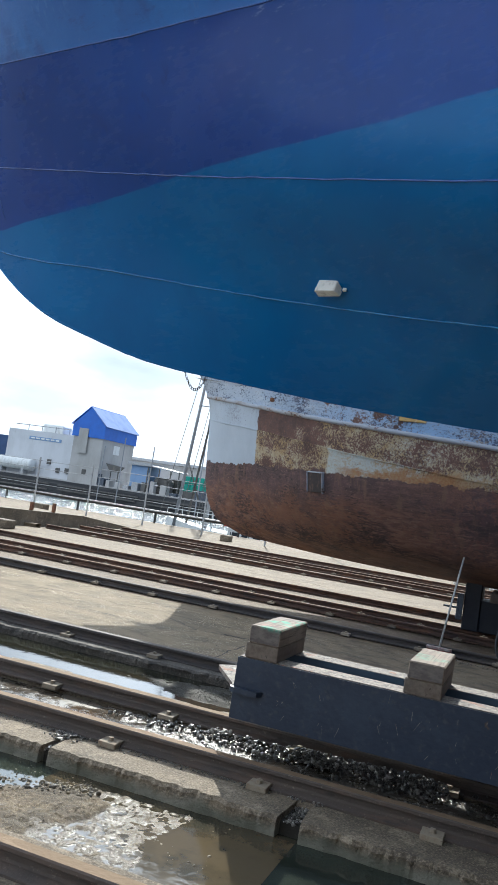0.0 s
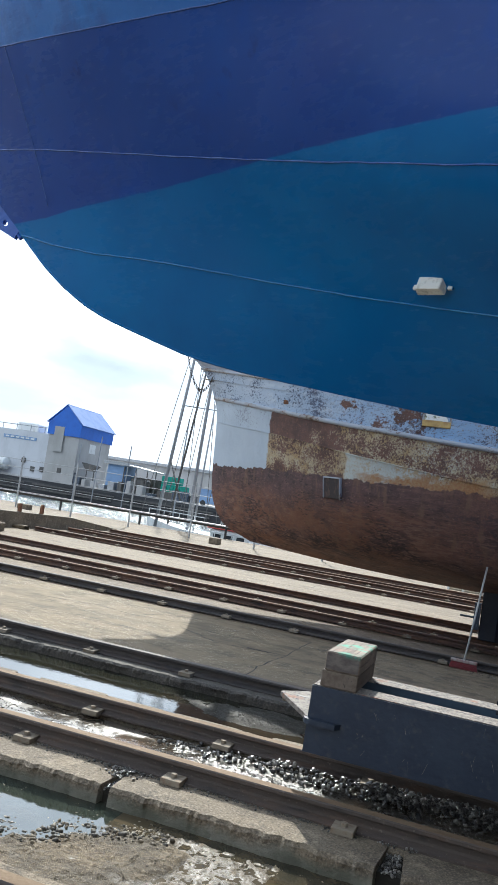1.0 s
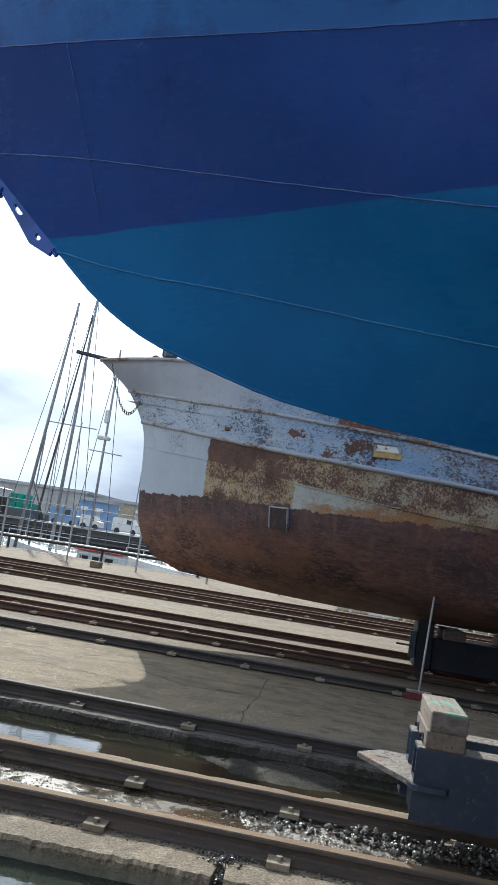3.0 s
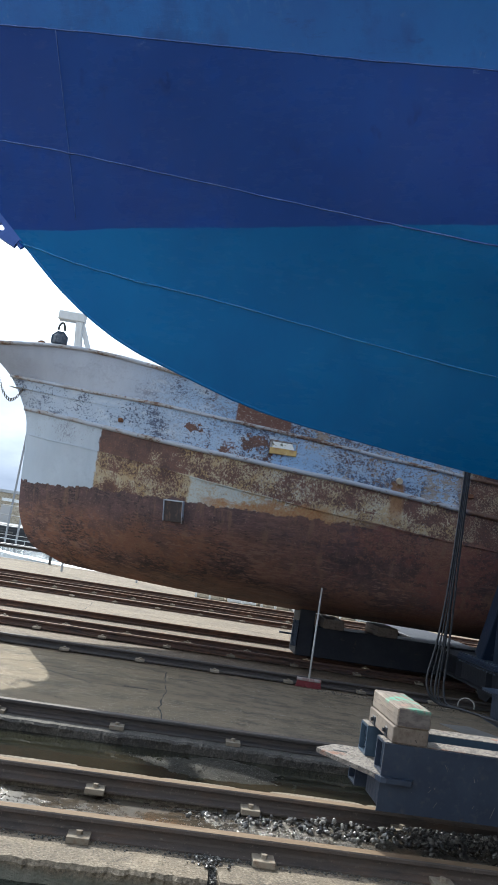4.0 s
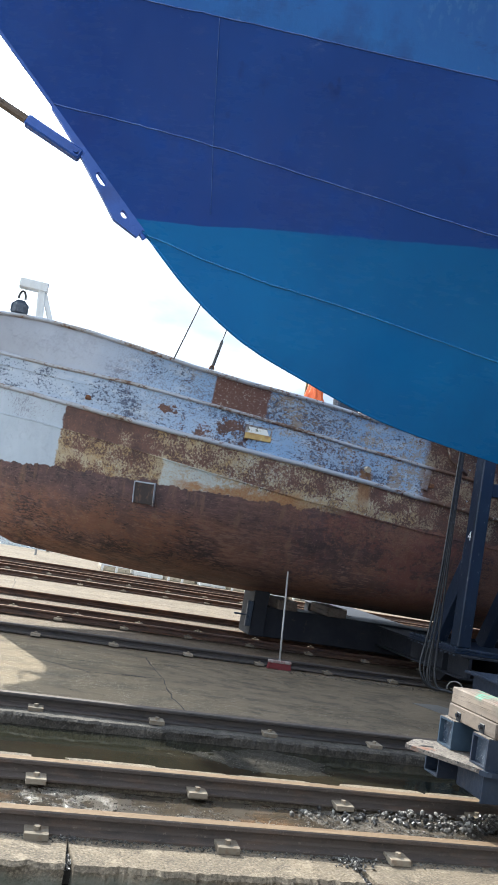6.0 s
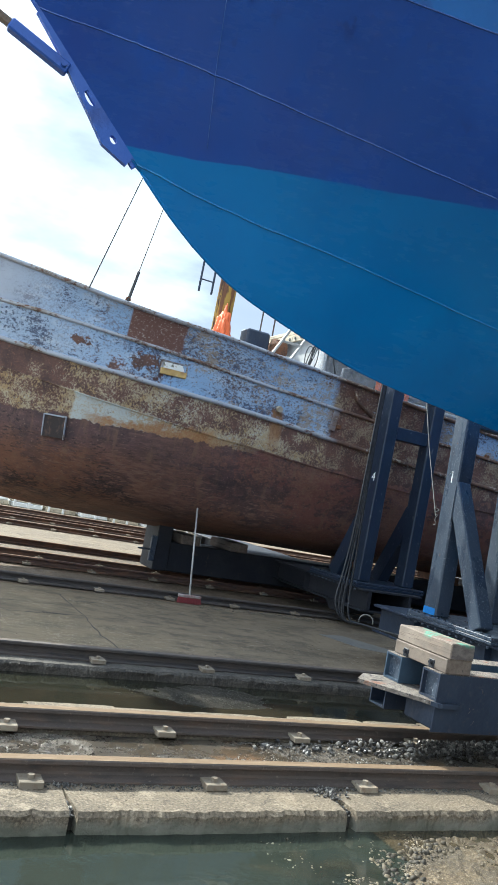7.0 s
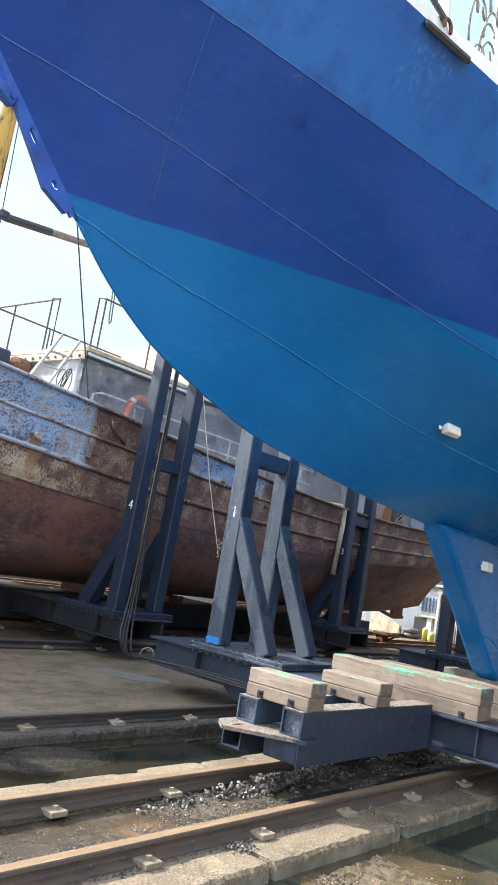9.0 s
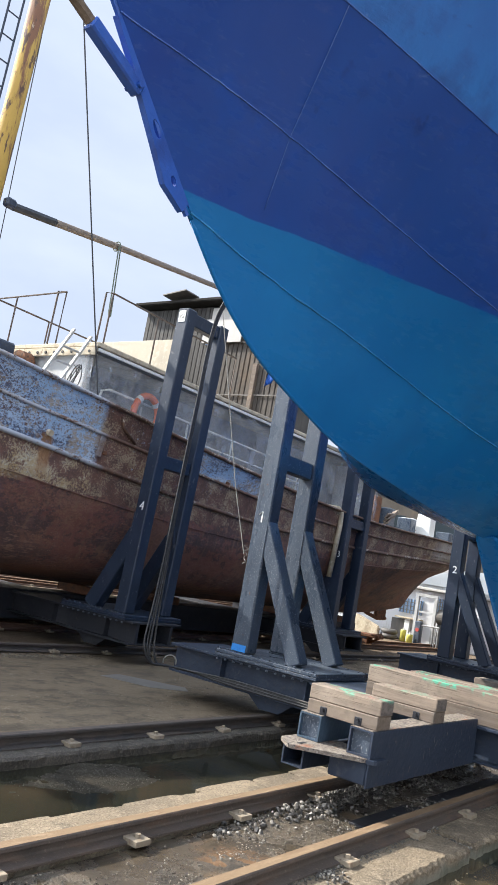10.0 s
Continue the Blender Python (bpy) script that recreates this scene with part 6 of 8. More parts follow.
def square_tube(bm, x0, x1, yc_, zc, w, wall=0.012):
    """An open square tube along x."""
    def ring(x, h):
        return [bm.verts.new((x, yc_ + sy * h, zc + sz * h)) for sy, sz in ((-1, -1), (1, -1), (1, 1), (-1, 1))]
    o0, o1, i0, i1 = ring(x0, w / 2), ring(x1, w / 2), ring(x0, w / 2 - wall), ring(x1, w / 2 - wall)
    for k in range(4):
        j = (k + 1) % 4
        bm.faces.new((o0[k], o1[k], o1[j], o0[j]))
        bm.faces.new((i0[k], i0[j], i1[j], i1[k]))
        bm.faces.new((o0[k], o0[j], i0[j], i0[k]))
        bm.faces.new((o1[k], i1[k], i1[j], o1[j]))
    bmesh.ops.recalc_face_normals(bm, faces=bm.faces)
    return bm


for yy in (4.475, 4.865):
    part("square_tube", square_tube(bmesh.new(), KX0, KX1, yy, 0.492, 0.168), M_NAVY if yy < 4.6 else M_TUBEBLUE, kb, "open square steel tube")
    part("tube_cap", new_box(KX0 + 0.03, KX0 + 0.036, yy - 0.072, yy + 0.072, 0.42, 0.564), M_STEELBLUE, kb)
    part("spattered_top", new_box(KX0 + 0.004, KX1, yy - 0.082, yy + 0.082, 0.5765, 0.580), M_SPECK, kb, "spattered top face")
part("lower_box", new_box(-1.558, KX1, 4.40, 4.68, 0.235, 0.378, 0.01), M_NAVY, kb)
part("side_plate", prism(bmesh.new(), [(-1.566, 0.225), (KX1, 0.225), (KX1, 0.574), (-1.562, 0.574)], "y", 4.384, 4.396), M_NAVY, kb, "scratched navy side plate")
bm = square_tube(bmesh.new(), -1.58, KX1, 0.0, 0.0, 0.17)
for v in bm.verts:
    v.co = Vector((v.co.x, 4.945 + v.co.y, 0.285 + v.co.z * 0.85))
part("stub_tube", bm, M_NAVY, kb, "open lower square tube")
bm = bmesh.new()
prism(bm, [(-1.70, 4.985), (-1.845, 4.83), (-1.605, 4.46), (-1.58, 4.402), (-1.30, 4.402), (-1.30, 4.98)], "z", 0.38, 0.405)
bmesh.ops.bevel(bm, geom=[e for e in bm.edges if abs(e.verts[0].co.z - e.verts[1].co.z) > 0.01], offset=0.012, segments=2, affect="EDGES")
part("end_plate", bm, M_SPECK, kb, "spattered steel end plate")
part("plate_lip", prism(bmesh.new(), [(-1.590, 4.3965), (-1.570, 4.350), (-1.545, 4.340), (-1.405, 4.340), (-1.375, 4.3965)], "z", 0.379, 0.406), M_NAVY, kb, "dark painted edge of the end plate")
part("slot", new_box(-1.74, -1.66, 4.80, 4.83, 0.4052, 0.4065), M_WIRE, kb)
part("wheel_box", new_box(-0.3, 0.3, 4.90, 5.10, 0.076, 0.199, 0.01), M_NAVY, kb)
# paint scratches on the side plate
random.seed(21)
for k in range(46):
    x, z, ln, a = random.uniform(-1.3, 0.25), random.uniform(0.25, 0.52), 0.010 + 0.05 * random.random() ** 2, random.gauss(0.0, 0.45)
    part("scratch", bar(bmesh.new(), (x, 4.3832, z), (x + ln * math.sin(a), 4.3832, z + ln * math.cos(a)), random.uniform(0.0008, 0.0024), 0.001), M_SPECK, kb)

kb2 = thing("keel_beam", "dark navy steel keel beam under the rusty trawler", "cradle beam", "cradle beams")
part("box", new_box(-0.75, 11.7, 11.74, 12.26, 0.12, 0.56, 0.012), M_DARKSTEEL, kb2)
part("end_post", new_box(-0.95, -0.72, 11.70, 12.30, 0.12, 0.80, 0.012), M_DARKSTEEL, kb2)
part("end_bracket", new_box(-1.04, -0.955, 11.66, 11.72, 0.25, 0.62, 0.006), M_STEELBLUE, kb2)
part("end_bracket", new_box(-1.22, -0.96, 11.67, 11.71, 0.40, 0.425, 0.004), M_STEELBLUE, kb2)


def marked_timber():
    """Sawn timber with chalky green and red smears on its upper edge, end checks and nail stains; ends painted darker
    for shade.
    """
    t = Tree("marked timber")
    grain, blot = t.noise(3.5, (10, 0.5, 10), 1), t.noise(2.4, seed=2)
    col = t.mix(t.step(grain, 0.38, 0.68), (0.262, 0.208, 0.163), (0.155, 0.122, 0.098))
    col = t.mix(t.both(t.step(blot, 0.45, 0.7), 0.7), col, (0.33, 0.275, 0.222))
    col = t.mix(t.both(t.step(t.noise(1.6, seed=18), 0.50, 0.60), 0.55), col, (0.125, 0.108, 0.098))
    col = t.mix(t.both(t.step(t.noise(5, (9, 0.35, 9), 3), 0.60, 0.66), 0.85), col, (0.12, 0.09, 0.07))
    crack = t.math("ABSOLUTE", t.math("SUBTRACT", t.noise(2.6, (11, 0.22, 11), 15, 4.0), 0.5))
    col = t.mix(t.both(t.step(crack, 0.016, 0.006), t.step(t.noise(2.2, seed=16), 0.45, 0.55)), col, (0.11, 0.085, 0.065))
    col = t.mix(t.both(t.step(t.noise(7, seed=14, rough=0.7), 0.52, 0.66), 0.65), col, (0.145, 0.122, 0.100))
    col = t.mix(t.step(t.noise(40, seed=4), 0.64, 0.70), col, (0.10, 0.085, 0.08))
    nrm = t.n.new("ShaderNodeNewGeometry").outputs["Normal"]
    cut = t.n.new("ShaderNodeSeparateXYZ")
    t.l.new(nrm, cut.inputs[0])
    ends = t.step(t.math("ABSOLUTE", cut.outputs[1]), 0.8, 0.9)          # grey end grain, painted darker to carry the shade on these faces
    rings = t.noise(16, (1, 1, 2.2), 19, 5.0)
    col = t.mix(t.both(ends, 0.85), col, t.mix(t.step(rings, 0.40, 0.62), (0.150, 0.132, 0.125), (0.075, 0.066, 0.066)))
    high = t.step(t.z, 0.755, 0.785)
    patchy = t.step(t.noise(22, (1, 1, 1), 6, 3.0), 0.42, 0.55)
    col = t.mix(t.both(high, patchy, t.step(t.noise(4.5, (0.6, 1, 1), 5, 2.0), 0.54, 0.60), 0.85), col, (0.08, 0.40, 0.27))
    col = t.mix(t.both(high, patchy, t.step(t.noise(4.0, (0.6, 1, 1), 9, 2.0), 0.66, 0.70), 0.7), col, (0.50, 0.17, 0.12))
    return t.finish(col, 0.85, 0.0, t.math("ADD", grain, t.math("MULTIPLY", t.noise(60, seed=8), 0.3)), 0.5, 0.006)


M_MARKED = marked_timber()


def timber_block(x, y0, y1, z0, z1, w, label, clips=True):
    """Two squared timbers, one on the other, held by small angle clips."""
    t = thing("timber_block", label, "timber", "timber blocks")
    h = z0 + (z1 - z0) * 0.46
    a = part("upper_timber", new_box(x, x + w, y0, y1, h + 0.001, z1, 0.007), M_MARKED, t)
    # the lower timber's darker colour takes in some of its shade
    part("lower_timber", new_box(x - 0.012, x + w - 0.002, y0 + 0.006, y1 - 0.005, z0, h, 0.005), M_TIMBER, t)
    if clips:
        for q in (y0 + 0.12, y1 - 0.16):
            part("angle_clip", new_box(x - 0.016, x + 0.002, q, q + 0.055, z0, z0 + 0.055, 0.004), M_DARKSTEEL, t)
            part("clip_bolt", tube(bmesh.new(), [(x - 0.02, q + 0.027, z0 + 0.035), (x - 0.034, q + 0.027, z0 + 0.035)], 0.012, 6), M_DARKSTEEL, t)
    return t


BLK = "stacked squared timber keel block on a steel beam"
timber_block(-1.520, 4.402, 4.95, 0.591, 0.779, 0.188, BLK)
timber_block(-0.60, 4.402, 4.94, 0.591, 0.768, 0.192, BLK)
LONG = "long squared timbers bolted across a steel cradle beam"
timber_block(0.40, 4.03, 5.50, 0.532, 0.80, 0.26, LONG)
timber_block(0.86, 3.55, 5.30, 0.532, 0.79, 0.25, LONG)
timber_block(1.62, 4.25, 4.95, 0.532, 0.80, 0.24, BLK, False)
part("pad", new_box(1.55, 1.95, 4.3, 4.9, 0.24, 0.531, 0.01), M_NAVY, kb)
for x in (-0.6, 0.2, 2.5, 4.4, 8.4, 10.5):
    t = thing("timber_block", "dark squared timber block under the rusty hull", "timber", "timber blocks")
    part("timber", new_box(x, x + 0.3, 11.6, 12.4, 0.562, 0.70, 0.01), M_RUSTFIT if x > 2 else M_TIMBER, t)

# push broom leaning under the rusty hull
broom = thing("push_broom", "red push broom leaning on the rusty hull", "broom")
part("handle", tube(bmesh.new(), [(-1.02, 9.90, 0.06), (-0.915, 10.45, 1.16)], 0.0125, 8), M_ALU, broom, "pale handle", smooth=True)
hd = part("head", new_box(-0.15, 0.15, -0.028, 0.028, 0.0, 0.035, 0.006), mat("dusty broom back", (0.30, 0.26, 0.24), [((0.2, 0.1, 0.09), 20, 0.5, 0.65, ONE)], 0.8), broom)
hd.matrix_basis = pose(-1.02, 9.89, 0.045, 0, 0, -4)
M_BRISTLE = mat("red bristles", (0.20, 0.030, 0.035), [((0.12, 0.03, 0.03), 40, 0.5, 0.65, ONE)], 0.8)
random.seed(31)
bm = bmesh.new()
for i in range(30):
    for j in range(4):
        x, y = -0.14 + 0.28 * i / 29, -0.02 + 0.04 * j / 3
        bar(bm, (x, y, 0.0), (x * 1.08 + random.uniform(-0.006, 0.006), y * 1.3 - 0.004, -0.072), 0.006, 0.006)
tuft = part("bristles", bm, M_BRISTLE, broom)
tuft.matrix_basis = pose(-1.02, 9.89, 0.045, 0, 0, -4)

# ---------------------------------------------------------------- quay edge, fence, moored boats
M_GALV = mat("galvanised steel", (0.38, 0.39, 0.40), [((0.24, 0.24, 0.25), 8, 0.5, 0.7, ONE)], 0.5, metal=0.4)
tagged(part("water_harbour", new_box(-500, 500, 28.6, 82, -2.0, -1.5), M_SEA), "glittering harbour water", "water", kind="structure")
fence = thing("quay_fence", "galvanised post and wire fence along the quay", "fence")
for k in range(14):
    x = -8.7 - 2.35 * (k - 4)
    part("fence_post", tube(bmesh.new(), [(x, 25.4, -0.02), (x - 0.02, 25.4, 1.88)], 0.035, 6), M_GALV, fence)
for z in (0.55, 0.85, 1.15, 1.45, 1.75):
    part("fence_wire", tube(bmesh.new(), [(-32, 25.4, z), (1, 25.4, z)], 0.010, 4), M_GALV, fence)
edge = thing("quay_rail", "low dark steel pipe along the quay edge", "railing")
part("pipe", tube(bmesh.new(), [(-40, 28.3, 0.42), (30, 28.3, 0.42)], 0.07, 8), M_WIRE, edge)
for k in range(18):
    part("stanchion", tube(bmesh.new(), [(-36 + 3.6 * k, 28.3, -0.02), (-36 + 3.6 * k, 28.3, 0.42)], 0.05, 6), M_WIRE, edge)
bm = prism(bmesh.new(), [(14.6, -0.03), (22.4, -0.03), (22.4, 0.02), (19.6, 0.30), (14.6, 0.44)], "x", -12.55, -12.25)
tagged(part("wall_low", bm, M_CONC), "low weathered concrete retaining wall", "wall", kind="structure")
tagged(part("pavement_raised", new_box(-40, -12.56, 14.6, 19.6, -0.03, 0.30), M_SLAB), "pale raised quay apron behind the low wall", "ground", kind="structure")
strip("kerb_far", 16.95, 17.15, -0.03, 0.07, M_SLAB, "low pale concrete kerb", -24, -11.9, rough=0.01)
for x, y in ((-12.4, 17.35), (-12.4, 18.35), (-12.4, 15.6)):
    s = thing("bollard_stub", "rusty steel stub on the low wall", "post", "stubs")
    part("stub", new_box(x - 0.045, x + 0.045, y - 0.04, y + 0.04, 0.31, 0.58, 0.01), M_RUSTFIT, s)
for x, y, w in ((-12.9, 15.2, 1.4), (-9.9, 24.3, 0.3), (-17.5, 24.6, 0.4)):
    s = thing("concrete_block", "small loose concrete block on the quay", "block")
    part("block", new_box(x, x + w, y, y + 0.4, -0.02, 0.18, 0.02), M_CONC, s)

M_MAST = mat("grey spar", (0.30, 0.31, 0.33), [((0.2, 0.2, 0.21), 4, 0.5, 0.7, (1, 1, 0.2))], 0.5)
M_SPAR = mat("dark spar", (0.10, 0.095, 0.09), [((0.17, 0.15, 0.13), 4, 0.5, 0.7, (1, 1, 0.2))], 0.6)
M_RED = mat("red trim", (0.42, 0.06, 0.05), rough=0.6)
M_BLUEBOX = mat("pale blue cladding", (0.22, 0.33, 0.52), [((0.16, 0.26, 0.44), 0.6, 0.45, 0.7, ONE)], 0.6)
M_GREENBOX = mat("green net bins", (0.02, 0.30, 0.22), [((0.01, 0.20, 0.15), 1.2, 0.45, 0.65, ONE)], 0.6)
M_GLASS = mat("dark window glass", (0.03, 0.04, 0.05), rough=0.08)


def moored_boat(x, y, length, label, cabin):
    t = thing("moored_boat", label, "boat", "moored boats")
    bm = bmesh.new()
    n = 12
    rows = []
    for i in range(n + 1):
        s = i / n
        b = 1.25 * math.sin(math.pi * min(1.0, 0.12 + 0.95 * s) * 0.5) if s < 0.9 else 1.2
        zt = -0.55 + 0.45 * (1 - s) ** 2
        rows.append([bm.verts.new((x + length * s, y + sy * b * k, z)) for sy, k, z in ((-1, 1.0, zt), (-1, 0.8, -1.55), (1, 0.8, -1.55), (1, 1.0, zt))])
    for a, b in zip(rows, rows[1:]):
        for k in range(4):
            bm.faces.new((a[k], b[k], b[(k + 1) % 4], a[(k + 1) % 4]))
    bm.faces.new(rows[0])
    bm.faces.new(rows[-1][::-1])
    bmesh.ops.recalc_face_normals(bm, faces=bm.faces)
    part("hull", bm, M_WHITE, t)
    if cabin:
        c = part("cabin", new_box(x + 1.9, x + 4.0, y - 0.9, y + 0.9, -0.62, 0.48, 0.06), M_WHITE, t)
        part("cabin_roof", new_box(x + 1.75, x + 4.15, y - 1.0, y + 1.0, 0.49, 0.55, 0.02), M_RED, c, "red cabin roof edge")
        for k in range(3):
            part("window", new_box(x + 2.10 + 0.62 * k, x + 2.5 + 0.62 * k, y - 0.915, y - 0.902, -0.25, 0.25, 0.01), M_GLASS, c)
    for k in range(4):
        part("rail_post", tube(bmesh.new(), [(x + 0.4 + k * 0.9, y - 1.0, -0.5), (x + 0.4 + k * 0.9, y - 1.0, 0.35)], 0.02, 5), M_WHITE, t)
    part("top_rail", tube(bmesh.new(), [(x + 0.4, y - 1.0, 0.35), (x + length - 0.5, y - 1.0, 0.3)], 0.02, 5), M_WHITE, t)
    return t


b1 = moored_boat(-18.2, 38, 6.5, "small white motor boat with a red cabin roof, moored", True)
b2 = moored_boat(-13.2, 39.5, 7.0, "white sailing yacht with tall spars, moored", False)
b3 = moored_boat(-19.8, 40.5, 4.2, "white two-masted yacht, moored behind the fence", False)
b1.location = (1.5, 0, -0.55)


def spar(t, a, b, r, material):
    part("spar", tube(bmesh.new(), [a, b], r, 8, taper=r * 0.6), material, t, smooth=True)


spar(b3, (-19.15, 40, -0.6), (-18.1, 40, 12.8), 0.10, M_MAST)
spar(b3, (-18.45, 40, -0.6), (-17.2, 40, 12.2), 0.07, M_SPAR)
spar(b3, (-17.9, 40, 1.0), (-18.9, 40, 3.2), 0.05, M_SPAR)
spar(b2, (-17.25, 40, -0.6), (-17.1, 40, 14.0), 0.10, M_MAST)
spar(b2, (-16.9, 40, -0.6), (-16.75, 40, 6.4), 0.06, M_MAST)
spar(b2, (-15.3, 40, -0.6), (-15.35, 40, 10.5), 0.08, M_MAST)
part("radar", new_box(-15.75, -15.1, 39.8, 40.2, 5.6, 5.8, 0.05), M_WHITE, b2)
part("radar_dome", new_box(-15.55, -15.3, 39.85, 40.15, 6.5, 7.2, 0.05), M_WHITE, b2)
for z, x0, x1 in ((6.1, -18.7, -15.9), (4.9, -16.1, -14.3)):
    part("crosstree", tube(bmesh.new(), [(x0, 40, z + 0.1), (x1, 40, z)], 0.03, 5), M_MAST, b2)
for x0, z0, x1, z1 in ((-17.1, 13.5, -15.6, -0.4), (-17.1, 13.5, -18.9, -0.4), (-18.1, 12.5, -20.2, -0.4), (-18.1, 12.5, -17.6, 0.0), (-15.35, 10.3, -14.3, -0.4), (-15.35, 10.3, -16.4, -0.4), (-17.1, 9.5, -16.2, -0.4), (-17.1, 9.5, -17.9, -0.4)):
    part("shroud", tube(bmesh.new(), [(x0, 40.05, z0), (x1, 40.05, z1)], 0.018, 4), M_SPAR, b2)
for k, (x, y, z) in enumerate(((-33, 78, 9), (-45.5, 79, 6.2), (-41.7, 79, 5.6), (-48, 79, 5), (-27, 60, 7.5), (-12.2, 44, 7), (-11.2, 42, 9), (-24, 79, 7))):
    t = thing("far_mast", "thin grey mast of a distant moored boat", "mast", "far masts")
    part("pole", tube(bmesh.new(), [(x, y, -1.5), (x + 0.1, y, z)], 0.06, 5), M_MAST, t)

# ---------------------------------------------------------------- far quay
M_QUAY = mat("dark quay wall", (0.045, 0.046, 0.05), [((0.09, 0.09, 0.09), 0.9, 0.5, 0.65, (0.15, 1, 3.0)), ((0.02, 0.02, 0.022), 2, 0.55, 0.7, (0.3, 1, 4))], 0.85)
M_APRON = mat("far quay apron", (0.36, 0.35, 0.34), [((0.28, 0.27, 0.26), 0.4, 0.45, 0.7, ONE)], 0.85)
M_WHITEWALL = mat("white building wall", (0.60, 0.61, 0.64), [((0.47, 0.48, 0.50), 0.35, 0.45, 0.7, (1, 1, 0.4)), ((0.36, 0.35, 0.33), 1.2, 0.62, 0.72, (1, 1, 0.3))], 0.75)
M_GREYWALL = mat("grey concrete tower wall", (0.44, 0.43, 0.42), [((0.34, 0.33, 0.31), 0.5, 0.45, 0.7, (1, 1, 0.4))], 0.8)
M_BLUEROOF = mat("blue roof cladding", (0.020, 0.13, 0.56), [((0.015, 0.10, 0.46), 0.7, 0.45, 0.7, ONE)], 0.45)
tagged(part("quay_far", new_box(-600, 600, 80, 900, -2.2, 0.25), M_QUAY), "dark far quay wall", "ground", kind="structure")
tagged(part("pavement_far_quay", new_box(-600, 600, 80.05, 900, 0.252, 0.32), M_APRON), "pale far quay apron", "ground", kind="structure")
for k in range(9):
    t = thing("quay_fender", "dark timber fender band on the far quay wall", "fender", "quay fenders")
    part("band", new_box(-90 + k * 12, -79.5 + k * 12, 79.8, 79.98, -0.9 - 0.08 * (k % 3), -0.72 - 0.08 * (k % 3)), M_SPAR, t)
    part("band", new_box(-90 + k * 12, -79.2 + k * 12, 79.8, 79.98, -0.35, -0.2), M_SPAR, t)
ice = thing("ice_plant", "white harbour plant building with a blue gabled loft", "building")
part("wall", new_box(-64.7, -51.8, 82, 89.4, 0.3, 5.85), M_WHITEWALL, ice)
part("tower_wall", new_box(-55.1, -51, 81.9, 89.5, 0.3, 5.9), M_GREYWALL, ice)
bm = bmesh.new()
prism(bm, [(-55.3, 5.88), (-50.8, 5.88), (-50.8, 7.35), (-53.1, 9.5), (-55.3, 7.35)], "y", 81.7, 89.6)
part("loft", bm, M_BLUEROOF, ice, "blue gabled loft")
M_ROOFPALE = mat("pale blue roof sheet", (0.13, 0.23, 0.50), [((0.10, 0.19, 0.44), 0.8, 0.45, 0.65, ONE)], rough=0.75, spec=0.2)
for s, (xa, xb) in ((1, (-53.1, -50.6)), (-1, (-53.1, -55.5))):
    part("roof_slope", bar(bmesh.new(), ((xa + xb) / 2, 81.6, 8.46), ((xa + xb) / 2, 89.7, 8.46), 3.4, 0.08, 0, (xb - xa, 0, -2.25)), M_ROOFPALE if s > 0 else M_BLUEROOF, ice)
part("louvre", new_box(-54.3, -53.0, 81.62, 81.69, 3.9, 6.9), M_GREYWALL, ice, "pale grey louvre shaft")
part("window", new_box(-50.995, -50.97, 84.6, 86.0, 4.3, 5.4), M_WHITE, ice)
part("wall_sign", new_box(-61.5, -56.8, 81.95, 81.98, 4.75, 5.15), M_BLUEBOX, ice, "pale blue wall sign with unreadable writing")
for k in range(6):
    part("sign_bar", new_box(-61.2 + 0.72 * k, -60.7 + 0.72 * k, 81.92, 81.945, 4.86, 5.04), M_WHITE, ice)
for x, z in ((-58.3, 2.0), (-55.6, 1.2), (-53.2, 1.4), (-56.9, 1.1)):
    part("wall_box", new_box(x, x + 0.5, 81.8, 81.99, z, z + 0.6), M_SPAR, ice)
for k in range(4):
    part("roof_rail", tube(bmesh.new(), [(-62 + 2 * k, 82.2, 5.85), (-62 + 2 * k, 82.2, 6.6)], 0.05, 5), M_GALV, ice)
part("roof_rail", tube(bmesh.new(), [(-64, 82.2, 6.5), (-56, 82.2, 6.5)], 0.05, 5), M_GALV, ice)
part("roof_unit", new_box(-60.5, -57.5, 83, 85, 5.86, 6.9, 0.1), M_WHITE, ice)
part("lower_hall", new_box(-80, -64.75, 83, 90, 0.3, 4.9), mat("dark blue hall cladding", (0.02, 0.05, 0.14), [((0.03, 0.07, 0.18), 0.5, 0.45, 0.65, ONE)], 0.6), ice)
ice.location = (0.9, 0, 0)
tank = thing("storage_tank", "white horizontal storage tank on supports", "tank")
part("shell", tube(bmesh.new(), [(-64.3, 80.9, 1.6), (-64.1, 80.9, 1.6), (-58.9, 80.9, 1.6), (-58.7, 80.9, 1.6)], 0.75, 16), M_WHITE, tank, smooth=True)
for x in (-63.2, -60.0):
    part("saddle", new_box(x, x + 0.4, 80.4, 81.4, 0.32, 1.1), M_GALV, tank)


